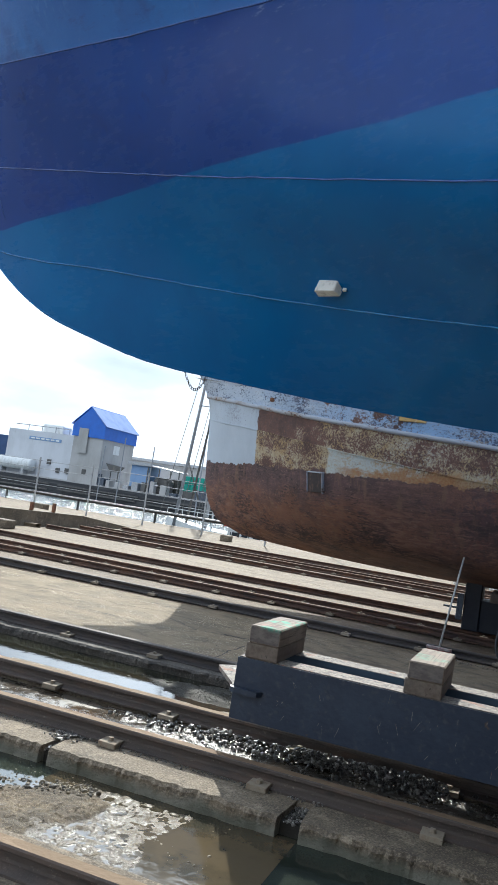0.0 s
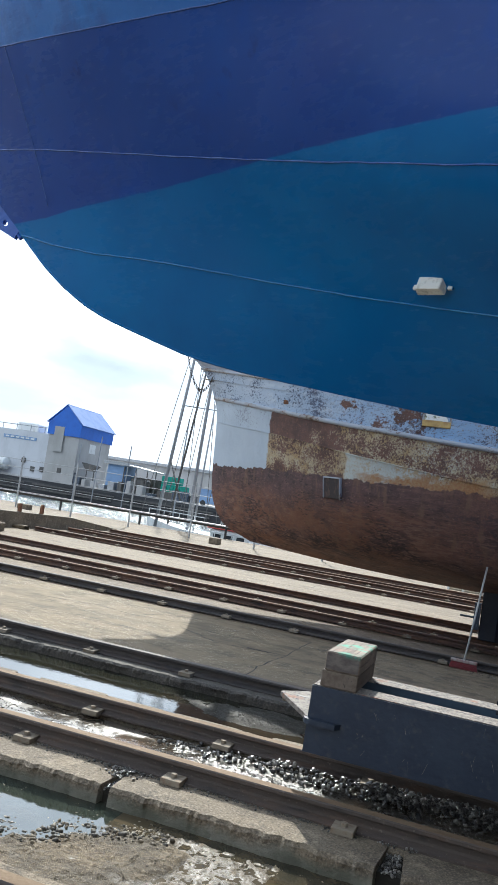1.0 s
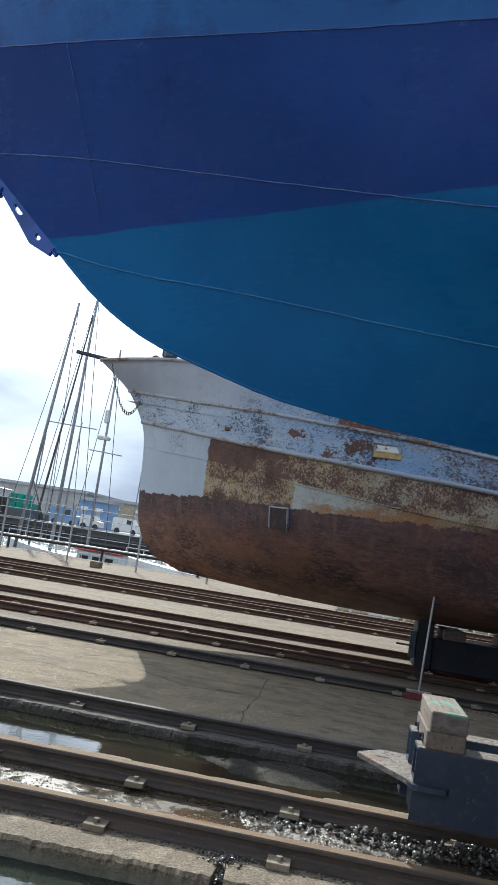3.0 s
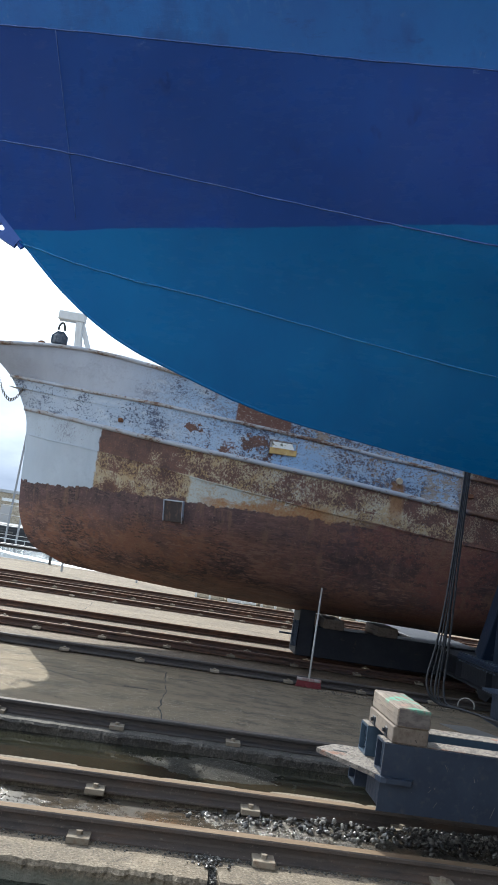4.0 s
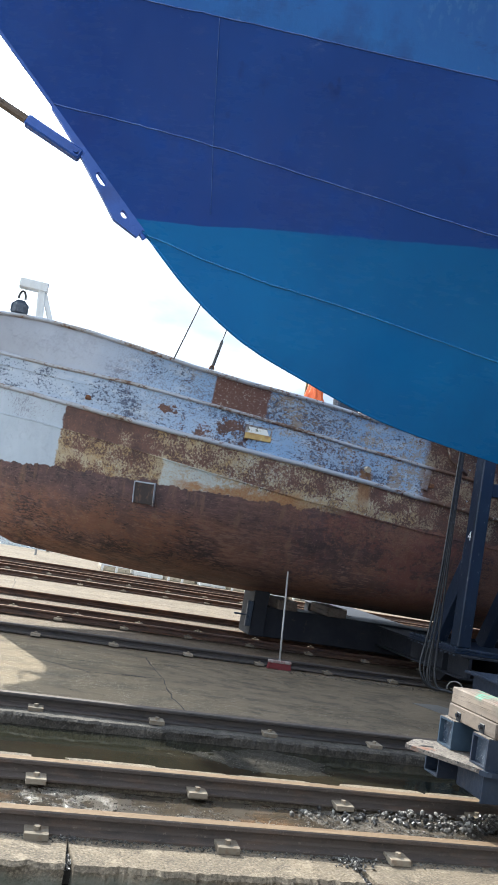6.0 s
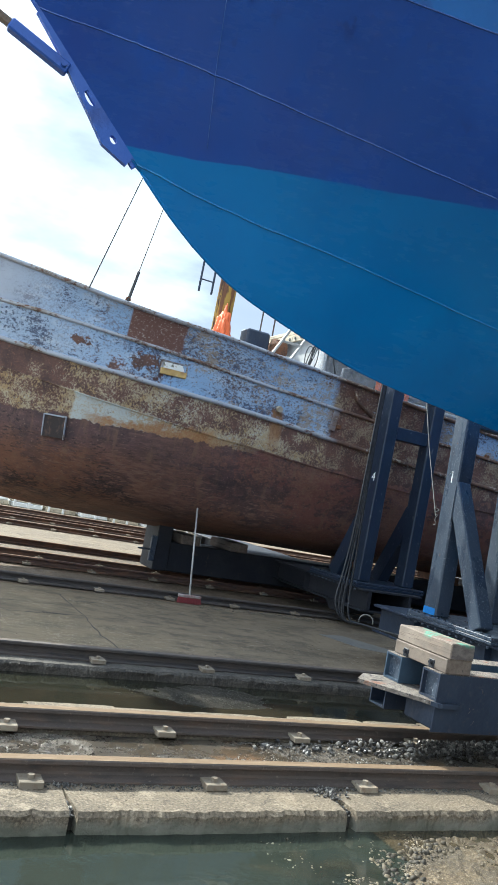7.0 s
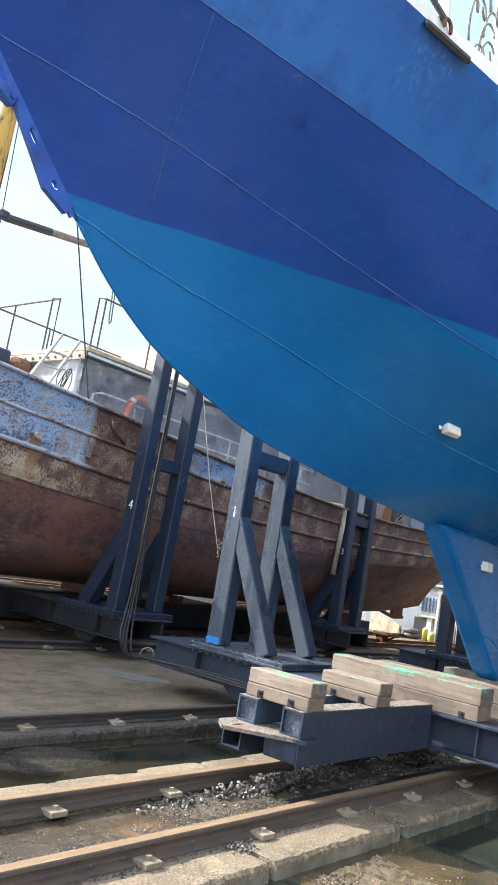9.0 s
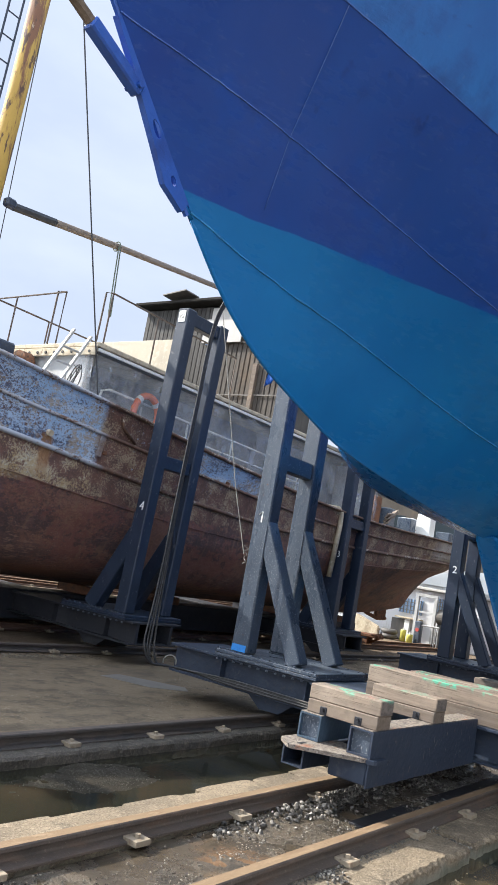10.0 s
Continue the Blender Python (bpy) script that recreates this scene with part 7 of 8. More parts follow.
def shed_building(x0, x1, y0, y1, z1, material, label, name="warehouse", roof=None, bays=0):
    t = thing(name, label, "building")
    w = part("wall", new_box(x0, x1, y0, y1, 0.32, z1), material, t)
    part("roof", new_box(x0 - 0.4, x1 + 0.4, y0 - 0.4, y1 + 0.4, z1 + 0.01, z1 + 0.4), roof or M_GALV, t)
    for k in range(bays):
        x = x0 + (x1 - x0) * (k + 0.2) / bays
        part("roof_light", new_box(x, x + (x1 - x0) / bays * 0.5, y0 - 0.43, y0 - 0.41, z1 - 1.1, z1 - 0.7), M_WHITE, t)
        part("door", new_box(x, x + (x1 - x0) / bays * 0.3, y0 - 0.06, y0 - 0.01, 0.32, 2.6), M_GREYWALL, t)
    return t


shed_building(-64, -38, 104, 130, 4.6, M_GREYWALL, "long low grey harbour warehouse")
shed_building(-46.5, -5, 108, 140, 4.2, M_CREAMBOARD, "long cream harbour shed with roof lights", bays=9)
shed_building(-33, -29.5, 88, 92, 3.4, M_BLUEBOX, "pale blue site cabin", "site_cabin", bays=2)
shed_building(-46.3, -44, 83, 86, 3.4, M_BLUEBOX, "pale blue loading cabin", "site_cabin")
t = thing("loading_shelter", "open dark loading shelter on the far quay", "shelter")
part("roof", bar(bmesh.new(), (-44.2, 84, 3.6), (-39.9, 84, 3.15), 3.0, 0.16, 0, (0, 1, 0)), M_GALV, t)
for x in (-44, -42.5, -41, -39.9):
    part("post", tube(bmesh.new(), [(x, 82.8, 0.3), (x, 82.8, 3.3)], 0.08, 6), M_SPAR, t)
part("tank", new_box(-43.2, -41.2, 83, 84.6, 0.32, 2.2, 0.2), M_SPAR, t)
part("back", new_box(-44, -40, 85.4, 85.6, 0.32, 2.4), M_SPAR, t)
random.seed(17)
for k in range(7):
    x, z = -39.4 + (k % 4) * 0.82, 1.2 + 0.9 * (k // 4)
    t = thing("net_bin", "green plastic bin stacked on the far quay", "bin", "green bins")
    part("bin", new_box(x, x + 0.78, 83.4, 84.3, z, z + 0.86, 0.04), M_GREENBOX, t)
t = thing("stacked_crates", "dark fishing crates stacked on the far quay", "crates")
part("stack", new_box(-39.6, -35.0, 83.2, 84.8, 0.32, 1.19, 0.05), M_SPAR, t)
part("stack", new_box(-37.5, -35.5, 82.6, 83.1, 0.32, 1.5, 0.05), M_STEELBLUE, t)


def van(x, y, length, h, label, colour):
    t = thing("van", label, "van", "parked vans")
    bm = prism(bmesh.new(), [(x, 0.62), (x + length, 0.62), (x + length, 0.45 + h * 0.55), (x + length * 0.82, 0.42 + h * 0.62), (x + length * 0.70, 0.42 + h), (x + 0.1, 0.42 + h), (x, 0.42 + h * 0.9)], "y", y, y + 1.7)
    part("body", bm, colour, t)
    part("side_window", new_box(x + length * 0.52, x + length * 0.70, y - 0.02, y - 0.005, 0.42 + h * 0.6, 0.42 + h * 0.9), M_GLASS, t)
    for q in (0.2, 0.8):
        part("wheel", tube(bmesh.new(), [(x + length * q, y - 0.03, 0.62), (x + length * q, y + 0.2, 0.62)], 0.31, 12), M_WIRE, t)


van(-34.2, 82.4, 3.3, 1.75, "pale blue van parked on the far quay", M_BLUEBOX)
van(-30.7, 82.4, 2.2, 1.35, "white van parked on the far quay", M_WHITE)
van(-27.4, 83.4, 3.0, 1.6, "white van parked on the far quay", M_WHITE)
for k in range(10):
    x = -51 + k * 1.15 + random.uniform(-0.3, 0.3)
    t = thing("quay_pallet", "mixed gear heaped on the far quay", "gear", "quay gear")
    part("load", new_box(x, x + random.uniform(0.5, 1.0), 82.0, 83, 0.32, 0.32 + random.uniform(0.4, 1.5), 0.05), random.choice([M_SPAR, M_GALV, M_STEELBLUE, M_GREYWALL]), t)
crane = thing("loading_hopper", "small steel hopper and frame on the far quay", "hopper")
bm = prism(bmesh.new(), [(-49.4, 3.1), (-47.4, 2.9), (-48.1, 2.2), (-48.7, 2.2)], "y", 82.2, 83.4)
part("hopper", bm, M_SPAR, crane)
for x in (-48.9, -47.9):
    part("leg", tube(bmesh.new(), [(x, 82.8, 0.3), (x, 82.8, 2.3)], 0.07, 5), M_SPAR, crane)

# low hills and roofs that close the view on the far side
M_FAR = mat("hazy far shore", (0.20, 0.23, 0.26), [((0.28, 0.30, 0.32), 0.03, 0.45, 0.6, ONE)], 0.9)
random.seed(6)
for k in range(26):
    x = -420 + 34 * k + random.uniform(-8, 8)
    t = thing("distant_building", "hazy pale building on the far shore", "building", "distant buildings")
    h = random.uniform(3.0, 7.5)
    part("block", new_box(x, x + random.uniform(16, 30), 320, 340, 0.3, h), random.choice([M_FAR, M_GREYWALL, M_WHITEWALL]), t)
    part("roof", new_box(x - 0.5, x + 18, 319.5, 340, h + 0.02, h + 0.6), M_FAR, t)

# ---------------------------------------------------------------- yard behind the rusty trawler
hall = thing("boat_shed", "tall timber and sheet-metal boat shed with a dark roof", "building")
M_BOARD = mat("dark weathered boards", (0.045, 0.044, 0.044), [((0.075, 0.072, 0.07), 3, 0.45, 0.65, (1, 6, 0.3)), ((0.04, 0.038, 0.036), 10, 0.55, 0.7, (1, 3, 0.3))], 0.85, bump=0.4, bump_scale=20, vary=0.3)
M_SHEETING = mat("grey ribbed sheeting", (0.082, 0.074, 0.067), [((0.055, 0.050, 0.046), 1.5, 0.45, 0.7, (1, 1, 0.3)), ((0.115, 0.088, 0.066), 0.9, 0.55, 0.68, (1, 1, 0.4))], 0.75, vary=0.10, spec=0.2)
M_TAR = mat("tarred roof felt", (0.022, 0.021, 0.020), [((0.04, 0.038, 0.036), 2, 0.5, 0.7, ONE)], 0.92, spec=0.1)
part("wall", new_box(12.1, 13.7, 15.4, 21.7, -0.02, 9.5), M_BOARD, hall)
for k in range(17):
    bm = new_box(12.0, 12.09, 21.7 - 0.19 * k - 0.175, 21.7 - 0.19 * k, 0.0, 9.45, 0.01)
    part("board", bm, M_BOARD, hall)
for k in range(17):
    y = 18.6 - 0.19 * k
    part("ribbed_sheet", new_box(12.05, 12.09, y - 0.15, y, 0.0, 8.7, 0.012), M_SHEETING, hall)
part("backing", new_box(12.085, 12.1, 15.4, 18.6, 0, 8.7), M_SHEETING, hall)
part("lintel", new_box(11.95, 12.09, 15.4, 18.7, 8.72, 9.4, 0.02), M_GREYWALL, hall)
part("sign_board", new_box(11.90, 11.94, 17.3, 18.9, 8.2, 9.0, 0.01), M_GREYWALL, hall, "blank pale grey board")
part("roof", new_box(11.6, 14.1, 14.9, 22.0, 9.52, 9.64, 0.03), M_TAR, hall, "dark overhanging roof")
part("roof_flap", bar(bmesh.new(), (11.8, 20.6, 9.78), (11.8, 19.6, 9.90), 0.7, 0.04), M_SPAR, hall)
part("corner_post", new_box(11.93, 12.05, 16.50, 16.66, 0.0, 7.5, 0.01), M_TIMBER, hall, "brown timber post")
part("window", new_box(11.95, 12.04, 18.15, 18.75, 8.15, 8.65, 0.01), M_BLUEBOX, hall, "pale blue window")
for k in range(5):
    part("purlin_line", new_box(11.99, 12.01, 15.5, 18.5, 1.4 + 1.7 * k, 1.44 + 1.7 * k), M_SPAR, hall)
tarp = thing("blue_tarpaulin", "bright blue tarpaulin hung on the boat shed", "tarpaulin")
bm = bmesh.new()
g = [[bm.verts.new((11.86 + 0.06 * math.sin(i * 1.3 + 0.5 * j), 15.35 + 0.065 * i, 7.75 - 0.13 * j * (0.45 + 0.055 * i) + 0.04 * math.sin(i * 0.9))) for j in range(9)] for i in range(11)]
for i in range(10):
    for j in range(8):
        bm.faces.new((g[i][j], g[i + 1][j], g[i + 1][j + 1], g[i][j + 1])).smooth = True
bmesh.ops.solidify(bm, geom=list(bm.faces), thickness=0.02)
part("sheet", bm, M_BLUEROOF, tarp)
tarp.scale, tarp.location = (1.3, 1.3, 1.3), (1.935, -0.615, -0.45)
hall.scale, hall.location = (1.3, 1.3, 1.3), (1.935, -0.615, -0.45)     # the shed stands well back from the stern
wall2 = tagged(part("wall_yard", new_box(14.94, 15.2, 22.8, 33.2, -0.02, 9.5, 0.02), mat("cream block wall", (0.42, 0.375, 0.30), [((0.30, 0.265, 0.21), 1.0, 0.45, 0.7, (1, 1, 0.4)), ((0.50, 0.46, 0.38), 5, 0.55, 0.7, ONE)], 0.8)), "cream rendered yard wall", "wall", kind="structure")

office = thing("yard_office", "low white yard office with blue barred windows", "building")
part("wall", new_box(18.75, 23, 11.2, 16.6, -0.02, 1.72, 0.02), M_WHITEWALL, office)
part("roof", new_box(18.55, 23.2, 11.0, 16.8, 1.73, 1.82, 0.02), M_GREYWALL, office)
for ya, yb, za in ((13.12, 13.95, 0.88), (12.02, 12.66, 1.05)):
    w = part("window", new_box(18.69, 18.74, ya, yb, za, za + 0.48, 0.004), M_BLUEBOX, office, "pale blue window behind bars")
    for k in range(7):
        y = ya + (yb - ya) * (k + 0.5) / 7
        part("window_bar", new_box(18.665, 18.685, y - 0.012, y + 0.012, za, za + 0.48), M_SPAR, w)
    for k in range(3):
        part("window_bar", new_box(18.65, 18.664, ya, yb, za + 0.1 + 0.13 * k, za + 0.118 + 0.13 * k), M_SPAR, w)
part("ledge", new_box(18.45, 18.74, 13.05, 13.95, 0.70, 0.745, 0.004), M_CREAMBOARD, office, "cream window ledge")
part("wall_post", new_box(18.52, 18.62, 13.42, 13.60, -0.02, 0.70, 0.006), M_WHITE, office)
part("door_leaf", new_box(18.69, 18.74, 13.62, 14.15, 0.0, 0.66, 0.004), M_SPAR, office, "dark low doorway")
portal = thing("door_frame", "grey door frame standing before the office", "frame")
for y in (12.42, 13.06):
    part("jamb", new_box(18.2, 18.32, y, y + 0.10, -0.02, 1.50, 0.006), M_GREY, portal)
part("head", new_box(18.2, 18.32, 12.42, 13.16, 1.502, 1.60, 0.006), M_GREY, portal)
part("rail", new_box(18.22, 18.30, 12.525, 13.055, 0.98, 1.04, 0.004), M_GREY, portal)
store = thing("yard_store", "long dull grey yard store behind the stern", "building")
part("wall", new_box(32, 36, 6, 24, -0.02, 6.9, 0.02), M_SHEETING, store)
part("roof", new_box(31.7, 36.3, 5.7, 24.3, 6.92, 7.1, 0.02), M_TAR, store)
for k in range(5):
    part("door", new_box(31.94, 32.0, 7.2 + 3.4 * k, 9.2 + 3.4 * k, -0.02, 3.2, 0.01), M_GREYWALL, store)
    part("window", new_box(31.94, 32.0, 7.0 + 3.4 * k, 9.4 + 3.4 * k, 4.3, 5.5, 0.01), M_GLASS, store)
roofboat = thing("covered_boat", "white covered boat standing behind the office", "boat")
bm = prism(bmesh.new(), [(11.6, 1.9), (16.0, 1.9), (15.6, 2.35), (14.2, 2.75), (12.6, 2.85), (11.7, 2.5)], "x", 24.0, 30.0)
bmesh.ops.bevel(bm, geom=list(bm.edges), offset=0.12, segments=2, affect="EDGES")
part("cover", bm, M_WHITE, roofboat, "white cover")
part("cradle_post", new_box(24.3, 24.6, 12.4, 12.7, -0.02, 1.92), M_SPAR, roofboat)
part("cradle_post", new_box(24.3, 24.6, 15.0, 15.3, -0.02, 1.92), M_SPAR, roofboat)
my = mat("yellow-green plastic", (0.50, 0.47, 0.10), [((0.36, 0.34, 0.08), 6, 0.5, 0.7, ONE)], 0.5)
for x, y, h, r, nm, lb in ((17.9, 13.30, 0.30, 0.09, "gas_bottle", "tall yellow-green gas bottle by the office"), (17.8, 13.02, 0.20, 0.10, "plastic_can", "small yellow-green can by the office")):
    t = thing(nm, lb, "bottle")
    part("body", tube(bmesh.new(), [(x, y, -0.02), (x, y, h), (x, y, h + 0.05)], r, 14), my, t, smooth=True)
    part("cap", tube(bmesh.new(), [(x, y, h + 0.05), (x, y, h + 0.10)], 0.03, 8), M_WHITE, t)
pump = thing("water_pump", "grey pump set with pipes and a red valve", "pump")
part("cabinet", new_box(17.95, 18.15, 12.75, 12.98, -0.02, 0.72, 0.04), M_STEELBLUE, pump)
part("valve", tube(bmesh.new(), [(17.93, 12.86, 0.44), (17.95, 12.86, 0.44)], 0.06, 12), M_RED, pump, "red valve wheel")
for y in (12.18, 12.28, 12.36):
    part("pipe", tube(bmesh.new(), [(18.0, y, -0.02), (18.0, y, 0.62)], 0.02, 8), M_GALV, pump)
part("manifold", tube(bmesh.new(), [(18.0, 12.15, 0.62), (18.0, 12.75, 0.60)], 0.025, 8), M_GALV, pump)
t = thing("cable_drum", "dark rubber-covered drum beside the office", "drum")
part("drum", tube(bmesh.new(), [(18.45, 11.95, 0.95), (18.45, 12.40, 0.95)], 0.24, 18), M_SPAR, t)
part("stand", new_box(18.35, 18.55, 12.0, 12.38, -0.02, 0.72, 0.01), M_SPAR, t)
t = thing("boat_mould", "cream curved boat moulding standing on the yard", "moulding")
bm = prism(bmesh.new(), [(15.2, -0.02), (14.05, -0.02), (14.05, 0.30), (14.35, 0.40), (14.8, 0.55), (15.2, 0.60)], "x", 17.6, 17.75)
bmesh.ops.bevel(bm, geom=list(bm.edges), offset=0.03, segments=2, affect="EDGES")
part("moulding", bm, M_CREAMBOARD, t)
t = thing("mesh_panel", "white wire mesh panel leaning in the yard", "panel")
for k in range(7):
    part("wire", new_box(17.7, 17.715, 15.45 + 0.075 * k, 15.465 + 0.075 * k, -0.02, 0.52), M_WHITE, t)
for k in range(6):
    part("wire", new_box(17.685, 17.699, 15.45, 15.92, 0.0 + 0.1 * k, 0.015 + 0.1 * k), M_WHITE, t)
t = thing("tyre_stack", "dark tyres stacked by the office", "tyre")
for k in range(2):
    part("tyre", tube(bmesh.new(), [(17.9 + 0.2 * math.cos(q), 13.8 + 0.2 * math.sin(q), 0.06 + 0.15 * k) for q in np.linspace(0, 6.283, 17)[:-1]], 0.08, 8, closed=True), M_SPAR, t, smooth=True)
t = thing("gear_stub", "rusty winch gear on the yard floor", "winch")
part("base", new_box(12.40, 12.70, 11.70, 11.95, -0.02, 0.24, 0.03), M_RUSTFIT, t)
part("arm", new_box(12.36, 12.74, 11.42, 12.02, 0.24, 0.33, 0.02), M_RUSTFIT, t)
part("brace", bar(bmesh.new(), (12.55, 11.72, 0.10), (12.55, 11.45, 0.26), 0.05, 0.05, 0.006), M_RUSTFIT, t)
for k in range(7):
    t = thing("plank_stack", "pale planks stacked beyond the far track", "planks", "plank stacks")
    x = -2.2 + 0.95 * k
    for q in range(3):
        part("plank", new_box(x, x + 0.85, 23.2 + 0.1 * q, 24.0, -0.02 + 0.13 * q, 0.10 + 0.13 * q, 0.01), M_WHITE if (k + q) % 2 else M_CREAMBOARD, t)
    for q in range(2):
        part("upright", new_box(x + 0.4 * q, x + 0.4 * q + 0.06, 22.9, 22.96, -0.02, 0.75, 0.01), M_WHITE, t)

# ---------------------------------------------------------------- loose stones, shells, rubble, joints
def scatter(name, label, spots, material, kind="stuff", category="gravel"):
    """Many small uneven stones in one mesh: (x, y, z, radius)."""
    vs, fs = [], []
    t = (1 + 5 ** 0.5) / 2
    ico = [Vector(p).normalized() for p in ((-1, t, 0), (1, t, 0), (-1, -t, 0), (1, -t, 0), (0, -1, t), (0, 1, t), (0, -1, -t), (0, 1, -t), (t, 0, -1), (t, 0, 1), (-t, 0, -1), (-t, 0, 1))]
    tri = ((0, 11, 5), (0, 5, 1), (0, 1, 7), (0, 7, 10), (0, 10, 11), (1, 5, 9), (5, 11, 4), (11, 10, 2), (10, 7, 6), (7, 1, 8), (3, 9, 4), (3, 4, 2), (3, 2, 6), (3, 6, 8), (3, 8, 9), (4, 9, 5), (2, 4, 11), (6, 2, 10), (8, 6, 7), (9, 8, 1))
    for x, y, z, r in spots:
        b = len(vs)
        e = Euler((random.uniform(0, 6), random.uniform(0, 6), random.uniform(0, 6))).to_matrix()
        k = Vector((random.uniform(0.7, 1.4), random.uniform(0.6, 1.1), random.uniform(0.45, 0.9)))
        for p in ico:
            q = e @ Vector((p.x * k.x, p.y * k.y, p.z * k.z))
            vs.append((x + q.x * r * random.uniform(0.8, 1.15), y + q.y * r, z + q.z * r * 0.8))
        fs += [(b + i, b + j, b + m) for i, j, m in tri]
    me = bpy.data.meshes.new(name)
    me.from_pydata(vs, [], fs)
    me.materials.append(material)
    return tagged(new(name, me), label, category, kind=kind)


def island_mat(name, a, b, c, rough):
    """Stones that differ one from another."""
    m = mat(name, a, rough=rough, bump=0.4, bump_scale=120)
    n, l = m.node_tree.nodes, m.node_tree.links
    g = n.new("ShaderNodeNewGeometry")
    r = n.new("ShaderNodeValToRGB")
    r.color_ramp.elements[0].color, r.color_ramp.elements[1].color = (*a, 1), (*c, 1)
    e = r.color_ramp.elements.new(0.6)
    e.color = (*b, 1)
    l.new(g.outputs["Random Per Island"], r.inputs["Fac"])
    l.new(r.outputs["Color"], n["Principled BSDF"].inputs["Base Color"])
    return m


M_SHELL = island_mat("mussel shells and stones", (0.018, 0.017, 0.018), (0.070, 0.064, 0.058), (0.30, 0.28, 0.25), 0.28)
M_GRIT = island_mat("wet grit", (0.04, 0.036, 0.030), (0.095, 0.083, 0.068), (0.30, 0.27, 0.23), 0.16)
M_DARKGRIT = island_mat("dark silt grit", (0.028, 0.026, 0.022), (0.06, 0.054, 0.045), (0.15, 0.138, 0.118), 0.4)
M_SILTGRIT = island_mat("silt grit", (0.020, 0.018, 0.014), (0.045, 0.039, 0.031), (0.11, 0.10, 0.08), 0.35)
M_CLOD = island_mat("wet mud clods", (0.030, 0.025, 0.018), (0.062, 0.050, 0.034), (0.15, 0.118, 0.072), 0.7)
# pale colour painted for glints off the wet bed
M_GLINT = island_mat("white shell fragments", (0.13, 0.12, 0.105), (0.22, 0.21, 0.19), (0.42, 0.40, 0.37), 0.26)
M_RUBBLE = island_mat("concrete rubble", (0.075, 0.058, 0.040), (0.17, 0.135, 0.088), (0.36, 0.295, 0.20), 0.55)

random.seed(41)
spots = []
while len(spots) < 2700:
    x = random.uniform(-2.55, 1.6)
    edge = min(1.0, max(0.04, (x + 1.95) / 0.8))
    y = random.gauss(4.80, 0.055) if random.random() < 0.93 else random.gauss(4.45, 0.05)
    if not 4.40 < y < 4.94 or random.random() > edge * (0.45 + 1.6 * noise.noise((x * 2.6, y * 4, 1))):
        continue
    h = 0.085 * edge * max(0, 1 - abs(y - 4.82) / 0.17)
    spots.append((x, y, inner_bed(x, y) + random.uniform(0, h) + 0.006, 0.006 + 0.014 * random.random() ** 1.3))
for k in range(280):
    x, y = random.uniform(-2.25, -0.9), random.gauss(4.80, 0.06)
    if 4.45 < y < 4.93 and random.random() < 0.25 + (x + 2.25) / 0.9:
        spots.append((x, y, inner_bed(x, y) + 0.008 + 0.05 * random.random() * max(0.0, 1 - abs(y - 4.82) / 0.15) * min(1.0, (x + 2.3) / 0.5), 0.010 + 0.013 * random.random() ** 1.5))
scatter("shell_heap", "heap of dark mussel shells and wet stones between rails", spots, M_SHELL)
spots = []
while len(spots) < 8000:
    x, y = random.uniform(-6.5, 1.5), random.uniform(4.42, 4.89)
    if noise.noise((x * 1.6, y * 4, 7)) < -0.15:
        continue
    spots.append((x, y, inner_bed(x, y) + 0.002, random.uniform(0.0022, 0.0068)))
scatter("wet_grit", "wet grit scattered between the rails", spots, M_GRIT)
# pale flecks in place of glints on the wet stones
spots = []
while len(spots) < 1000:
    x, y = random.uniform(-3.2, 1.4), random.gauss(4.62, 0.08)
    if not 4.42 < y < 4.88 or noise.noise((x * 2.1, y * 5, 17)) < 0.18 - 0.3 * min(1.0, (x + 3.2) / 1.6):
        continue
    spots.append((x, y, inner_bed(x, y) + 0.006 + random.uniform(0, 0.05) * max(0, 1 - abs(y - 4.82) / 0.17), random.uniform(0.002, 0.0058)))
scatter("shell_fragments", "pale flecks standing in for wet glints among the stones", spots, M_GLINT)
spots = []
while len(spots) < 1100:
    x, y = random.uniform(-3.3, -1.4), random.uniform(5.60, 6.30)
    if middle_bed(x, y) < -0.100 + 0.02 * random.random():
        continue
    spots.append((x, y, middle_bed(x, y) + 0.002, random.uniform(0.0015, 0.0060)))
scatter("trough_grit", "dark grit on the silt bank in the trough", spots, M_SILTGRIT)
spots = []
while len(spots) < 1300:
    x, y = random.uniform(-2.9, -1.6), random.uniform(2.95, 3.80)
    if near_bed(x, y) < -0.116 or noise.noise((x * 3, y * 3, 2)) < -0.25:
        continue
    spots.append((x, y, near_bed(x, y), 0.0012 + 0.0060 * random.random() ** 4))
while len(spots) < 2300:                                      # a loose rim of gravel along the water side of the bank
    x = random.uniform(-2.82, -2.05)
    y = 3.47 + 0.72 * (x + 2.5) + random.gauss(0.0, 0.07)
    if not 2.95 < y < 3.84 or noise.noise((x * 5, y * 5, 8)) < -0.05:
        continue
    spots.append((x, y, max(near_bed(x, y), -0.118), 0.0020 + 0.0110 * random.random() ** 3))
for k in range(620):                                          # single stones out in the shallow water
    x, y = random.uniform(-3.1, -1.2), random.uniform(3.3, 3.82)
    if noise.noise((x * 4, y * 4, 18)) > 0.05:
        spots.append((x, y, max(near_bed(x, y), -0.116), 0.0020 + 0.0080 * random.random() ** 3))
scatter("gravel_heap", "pale gravel and rubble on the sand heap", spots, M_RUBBLE)
spots = []
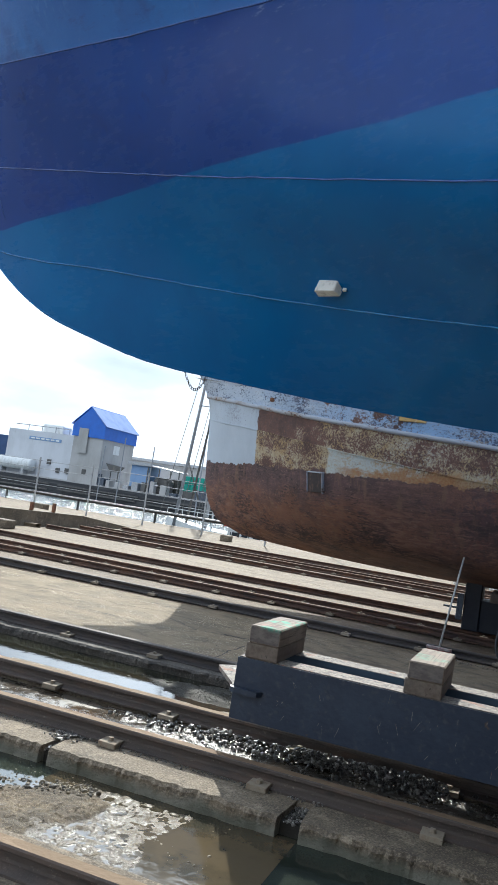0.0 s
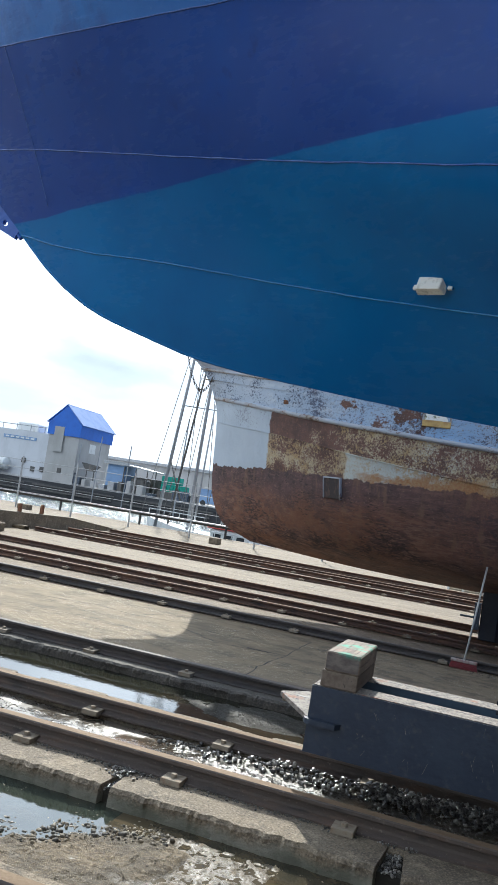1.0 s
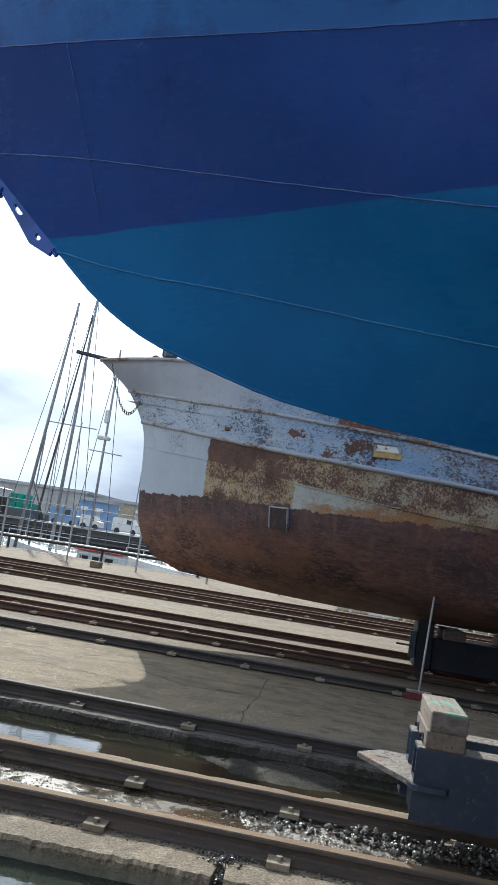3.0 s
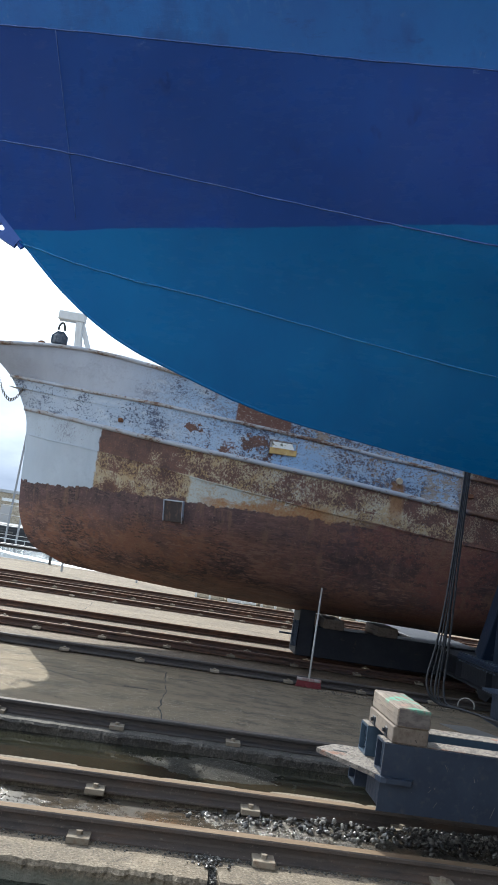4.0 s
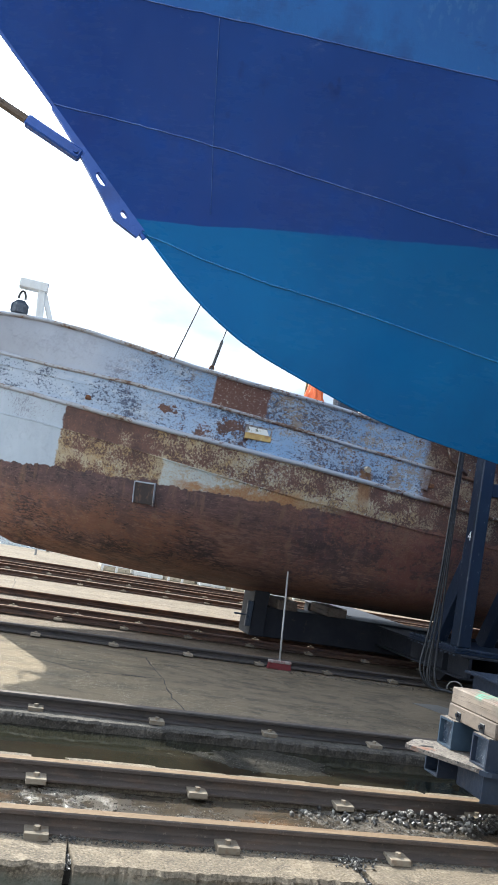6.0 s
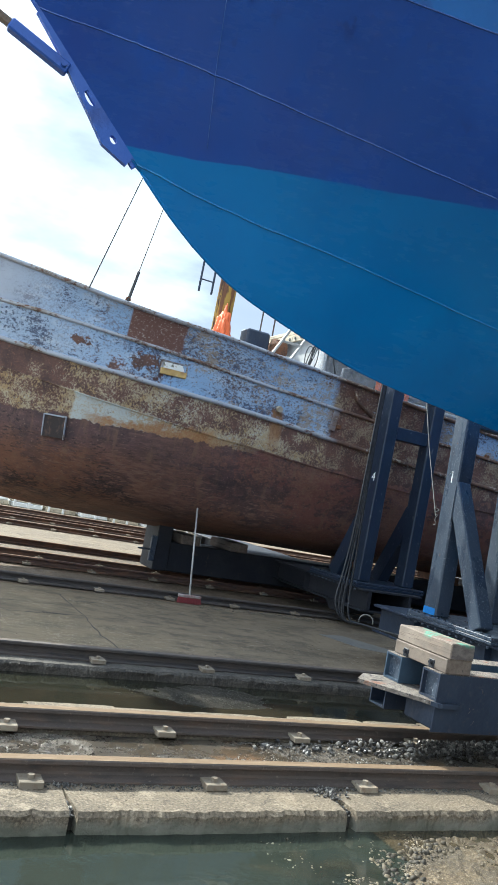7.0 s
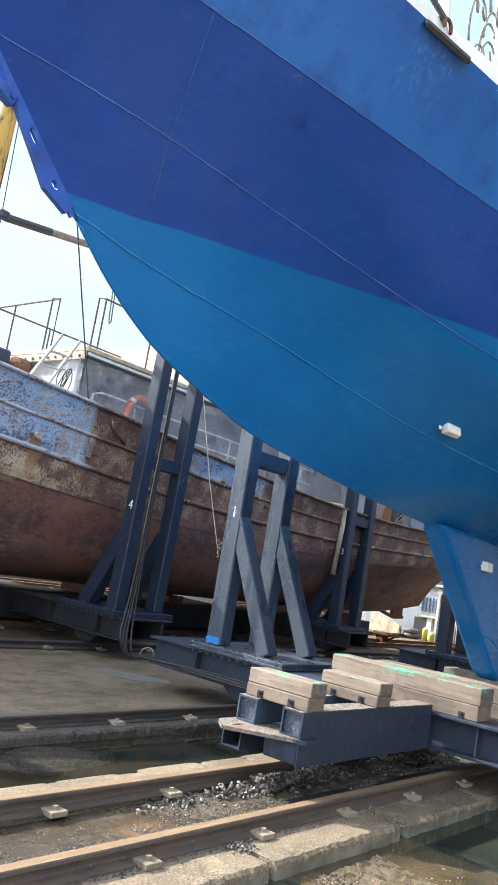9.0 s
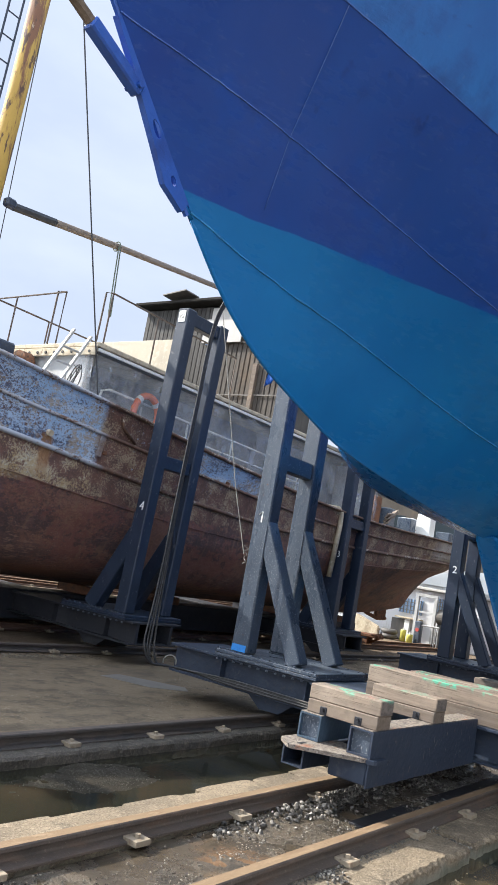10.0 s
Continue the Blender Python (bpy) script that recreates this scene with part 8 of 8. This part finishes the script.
while len(spots) < 520:
    x = random.uniform(-2.85, -1.95)
    y = 3.43 + 0.70 * (x + 2.5) + random.gauss(0.0, 0.085)
    if not 2.95 < y < 3.80 or noise.noise((x * 4, y * 4, 28)) < 0.0:
        continue
    spots.append((x, y, max(near_bed(x, y), -0.120), 0.006 + 0.017 * random.random() ** 2.5))
scatter("mud_clods", "wet dark mud clods along the edge of the sand bank", spots, M_CLOD)
for f in bpy.data.objects["mud_clods"].data.polygons:
    f.use_smooth = True
spots = []
for k in range(5200):
    x = random.uniform(-5.5, 1.0)
    for y0, s in ((4.33, 0.03), (4.155, 0.022), (4.17, 0.012), (5.10, 0.03), (6.55, 0.05)):
        if random.random() < 0.36 and noise.noise((x * 1.3, y0, 4)) > 0.0:
            y = random.gauss(y0, s)
            spots.append((x + random.uniform(-0.2, 0.2), y, CONC + 0.002, 0.0015 + 0.008 * random.random() ** 2))
scatter("dirt_crumbs", "dark dirt crumbs along the rail feet", spots, M_DARKGRIT)
spots = []
for k in range(900):
    g, gw = random.choice(JOINTS)
    y = 3.89 + 0.29 * random.random() ** 0.7
    over = y > 4.13
    x = g + random.uniform(-gw, gw) * (2.2 if over else 0.95)
    spots.append((x, y, (CONC if over else CONC - 0.030) + 0.010 * random.random(), random.uniform(0.003, 0.011)))
for k in range(170):
    y = 4.15 - 0.13 * random.random() ** 1.4
    spots.append((-2.44 + random.gauss(0, 0.045) * (y - 3.96) / 0.12, y, CONC + 0.012 * random.random(), random.uniform(0.003, 0.011)))
scatter("joint_rubble", "rubble and dirt in the joints of the concrete beam", spots, M_SHELL)
spots = []
for k in range(1500):
    x, y = random.uniform(-6, 2.5), random.uniform(6.88, 9.8)
    spots.append((x, y, -0.03, random.uniform(0.002, 0.006)))
for k in range(500):
    x = random.uniform(-1.2, 1.0)
    spots.append((x + 0.2, random.gauss(9.78, 0.08), -0.03, random.uniform(0.004, 0.012)))
scatter("yard_grit", "fine grit on the yard floor", spots, M_GRIT)


# dark flat strip lying along the inner side of the second rail
pl = thing("steel_plate", "dark flat strip lying on the mud beside a rail", "plate")
part("plate", new_box(-1.46, 1.6, 4.355, 4.545, -0.075, -0.020, 0.003), M_DARKSTEEL, pl)

# cracks in the yard asphalt and joints in the slabs: thin dark grooves with raised lips
def crack(pts, w, z, name="crack"):
    bm = bmesh.new()
    random.seed(len(pts) * 7 + int(abs(pts[0][0]) * 100))
    fx = []
    for (x0, y0), (x1, y1) in zip(pts, pts[1:]):
        sg = min(0.007, 0.012 * math.hypot(x1 - x0, y1 - y0))
        for k in range(8):
            f = k / 8
            fx.append((x0 + (x1 - x0) * f + random.gauss(0, sg), y0 + (y1 - y0) * f + random.gauss(0, sg)))
    fx.append(pts[-1])
    prev = None
    for i, (x, y) in enumerate(fx):
        a, b = fx[max(i - 1, 0)], fx[min(i + 1, len(fx) - 1)]
        d = Vector((b[0] - a[0], b[1] - a[1])).normalized()
        h = w * random.uniform(0.08, 0.5) / 2
        ring = [bm.verts.new((x - d.y * s * h, y + d.x * s * h, z + dz)) for s, dz in ((-1.8, -0.004), (-1, 0.0007), (1, 0.0007), (1.8, -0.004))]
        if prev:
            for k in range(3):
                bm.faces.new((prev[k], prev[k + 1], ring[k + 1], ring[k]))
        prev = ring
    return bm


M_GROOVE = mat("dirt-filled crack", (0.028, 0.025, 0.021), [((0.055, 0.047, 0.038), 30, 0.5, 0.7, ONE)], 0.9)
floor = bpy.data.objects["pavement_middle"]
for pts, w in (([(-2.75, 9.5), (-2.76, 9.14), (-2.74, 8.3), (-2.78, 7.6), (-2.74, 6.92)], 0.034), ([(-4.1, 8.7), (-3.5, 8.25), (-3.2, 8.28), (-2.9, 8.34), (-2.75, 8.36)], 0.036), ([(-2.75, 9.12), (-2.3, 9.2), (-1.8, 9.3), (-1.2, 9.25)], 0.03), ([(-6.0, 8.75), (-5.3, 8.95), (-4.8, 8.80), (-4.3, 8.92), (-3.7, 8.78), (-3.3, 8.82)], 0.036), ([(-4.8, 8.80), (-4.6, 9.2), (-4.2, 9.5)], 0.028), ([(-5.6, 7.9), (-5.0, 8.1), (-4.3, 8.0)], 0.026)):
    part("crack", crack(pts, w, -0.03), M_GROOVE, floor)
drain = thing("drain_slot", "short slotted drain in the yard asphalt", "drain")
for k in range(8):
    part("slot", new_box(-3.16 + 0.032 * k, -3.142 + 0.032 * k, 8.30, 8.345, -0.031, -0.0275), M_GROOVE, drain)
floor2 = bpy.data.objects["pavement_far"]
for x in (-14, -9.2, -4.4, 0.4, 5.2, 10):
    part("slab_joint", crack([(x, 14.4), (x + 0.02, 15.7), (x, 17.0)], 0.03, -0.02), M_GROOVE, floor2)
part("slab_joint", crack([(-20, 15.6), (-10, 15.65), (0, 15.6), (8, 15.6)], 0.02, -0.02), M_GROOVE, floor2)
M_PATCH = mat("smooth repair mortar", (0.155, 0.148, 0.136), [((0.115, 0.108, 0.10), 5, 0.45, 0.7, ONE)], 0.7, bump=0.2, bump_scale=30)
bm = prism(bmesh.new(), [(0.25, 8.75), (0.60, 8.80), (1.0, 8.1), (0.85, 7.92), (0.45, 8.15)], "z", -0.0305, -0.0265)
part("repair_patch", bm, M_PATCH, floor)
beam_b = bpy.data.objects["rail_beam_b"]
for x, w in JOINTS:
    part("joint_fill", new_box(x - w - 0.02, x + w + 0.02, 3.93, 4.16, -0.16, CONC - 0.035), M_GROOVE, beam_b)
# low-lying pieces of concrete broken from the beam behind the second rail
random.seed(77)
beam_c = bpy.data.objects["rail_beam_c"]
for k in range(11):
    x, y, n = -6.1 + 0.62 * k + random.uniform(-0.1, 0.1), 5.385 + random.uniform(-0.015, 0.02), 14
    w, d = random.uniform(0.26, 0.31), random.uniform(0.040, 0.050)
    ring = []
    for i in range(n):
        a, r = 2 * math.pi * i / n, random.uniform(0.9, 1.06)
        c, q = math.cos(a), math.sin(a)
        ring.append((x + w * r * math.copysign(abs(c) ** 0.5, c), y + d * r * math.copysign(abs(q) ** 0.5, q)))
    bm = prism(bmesh.new(), ring, "z", -0.13, CONC - random.uniform(0.006, 0.012))
    part("broken_slab", bm, M_CONC, beam_c)
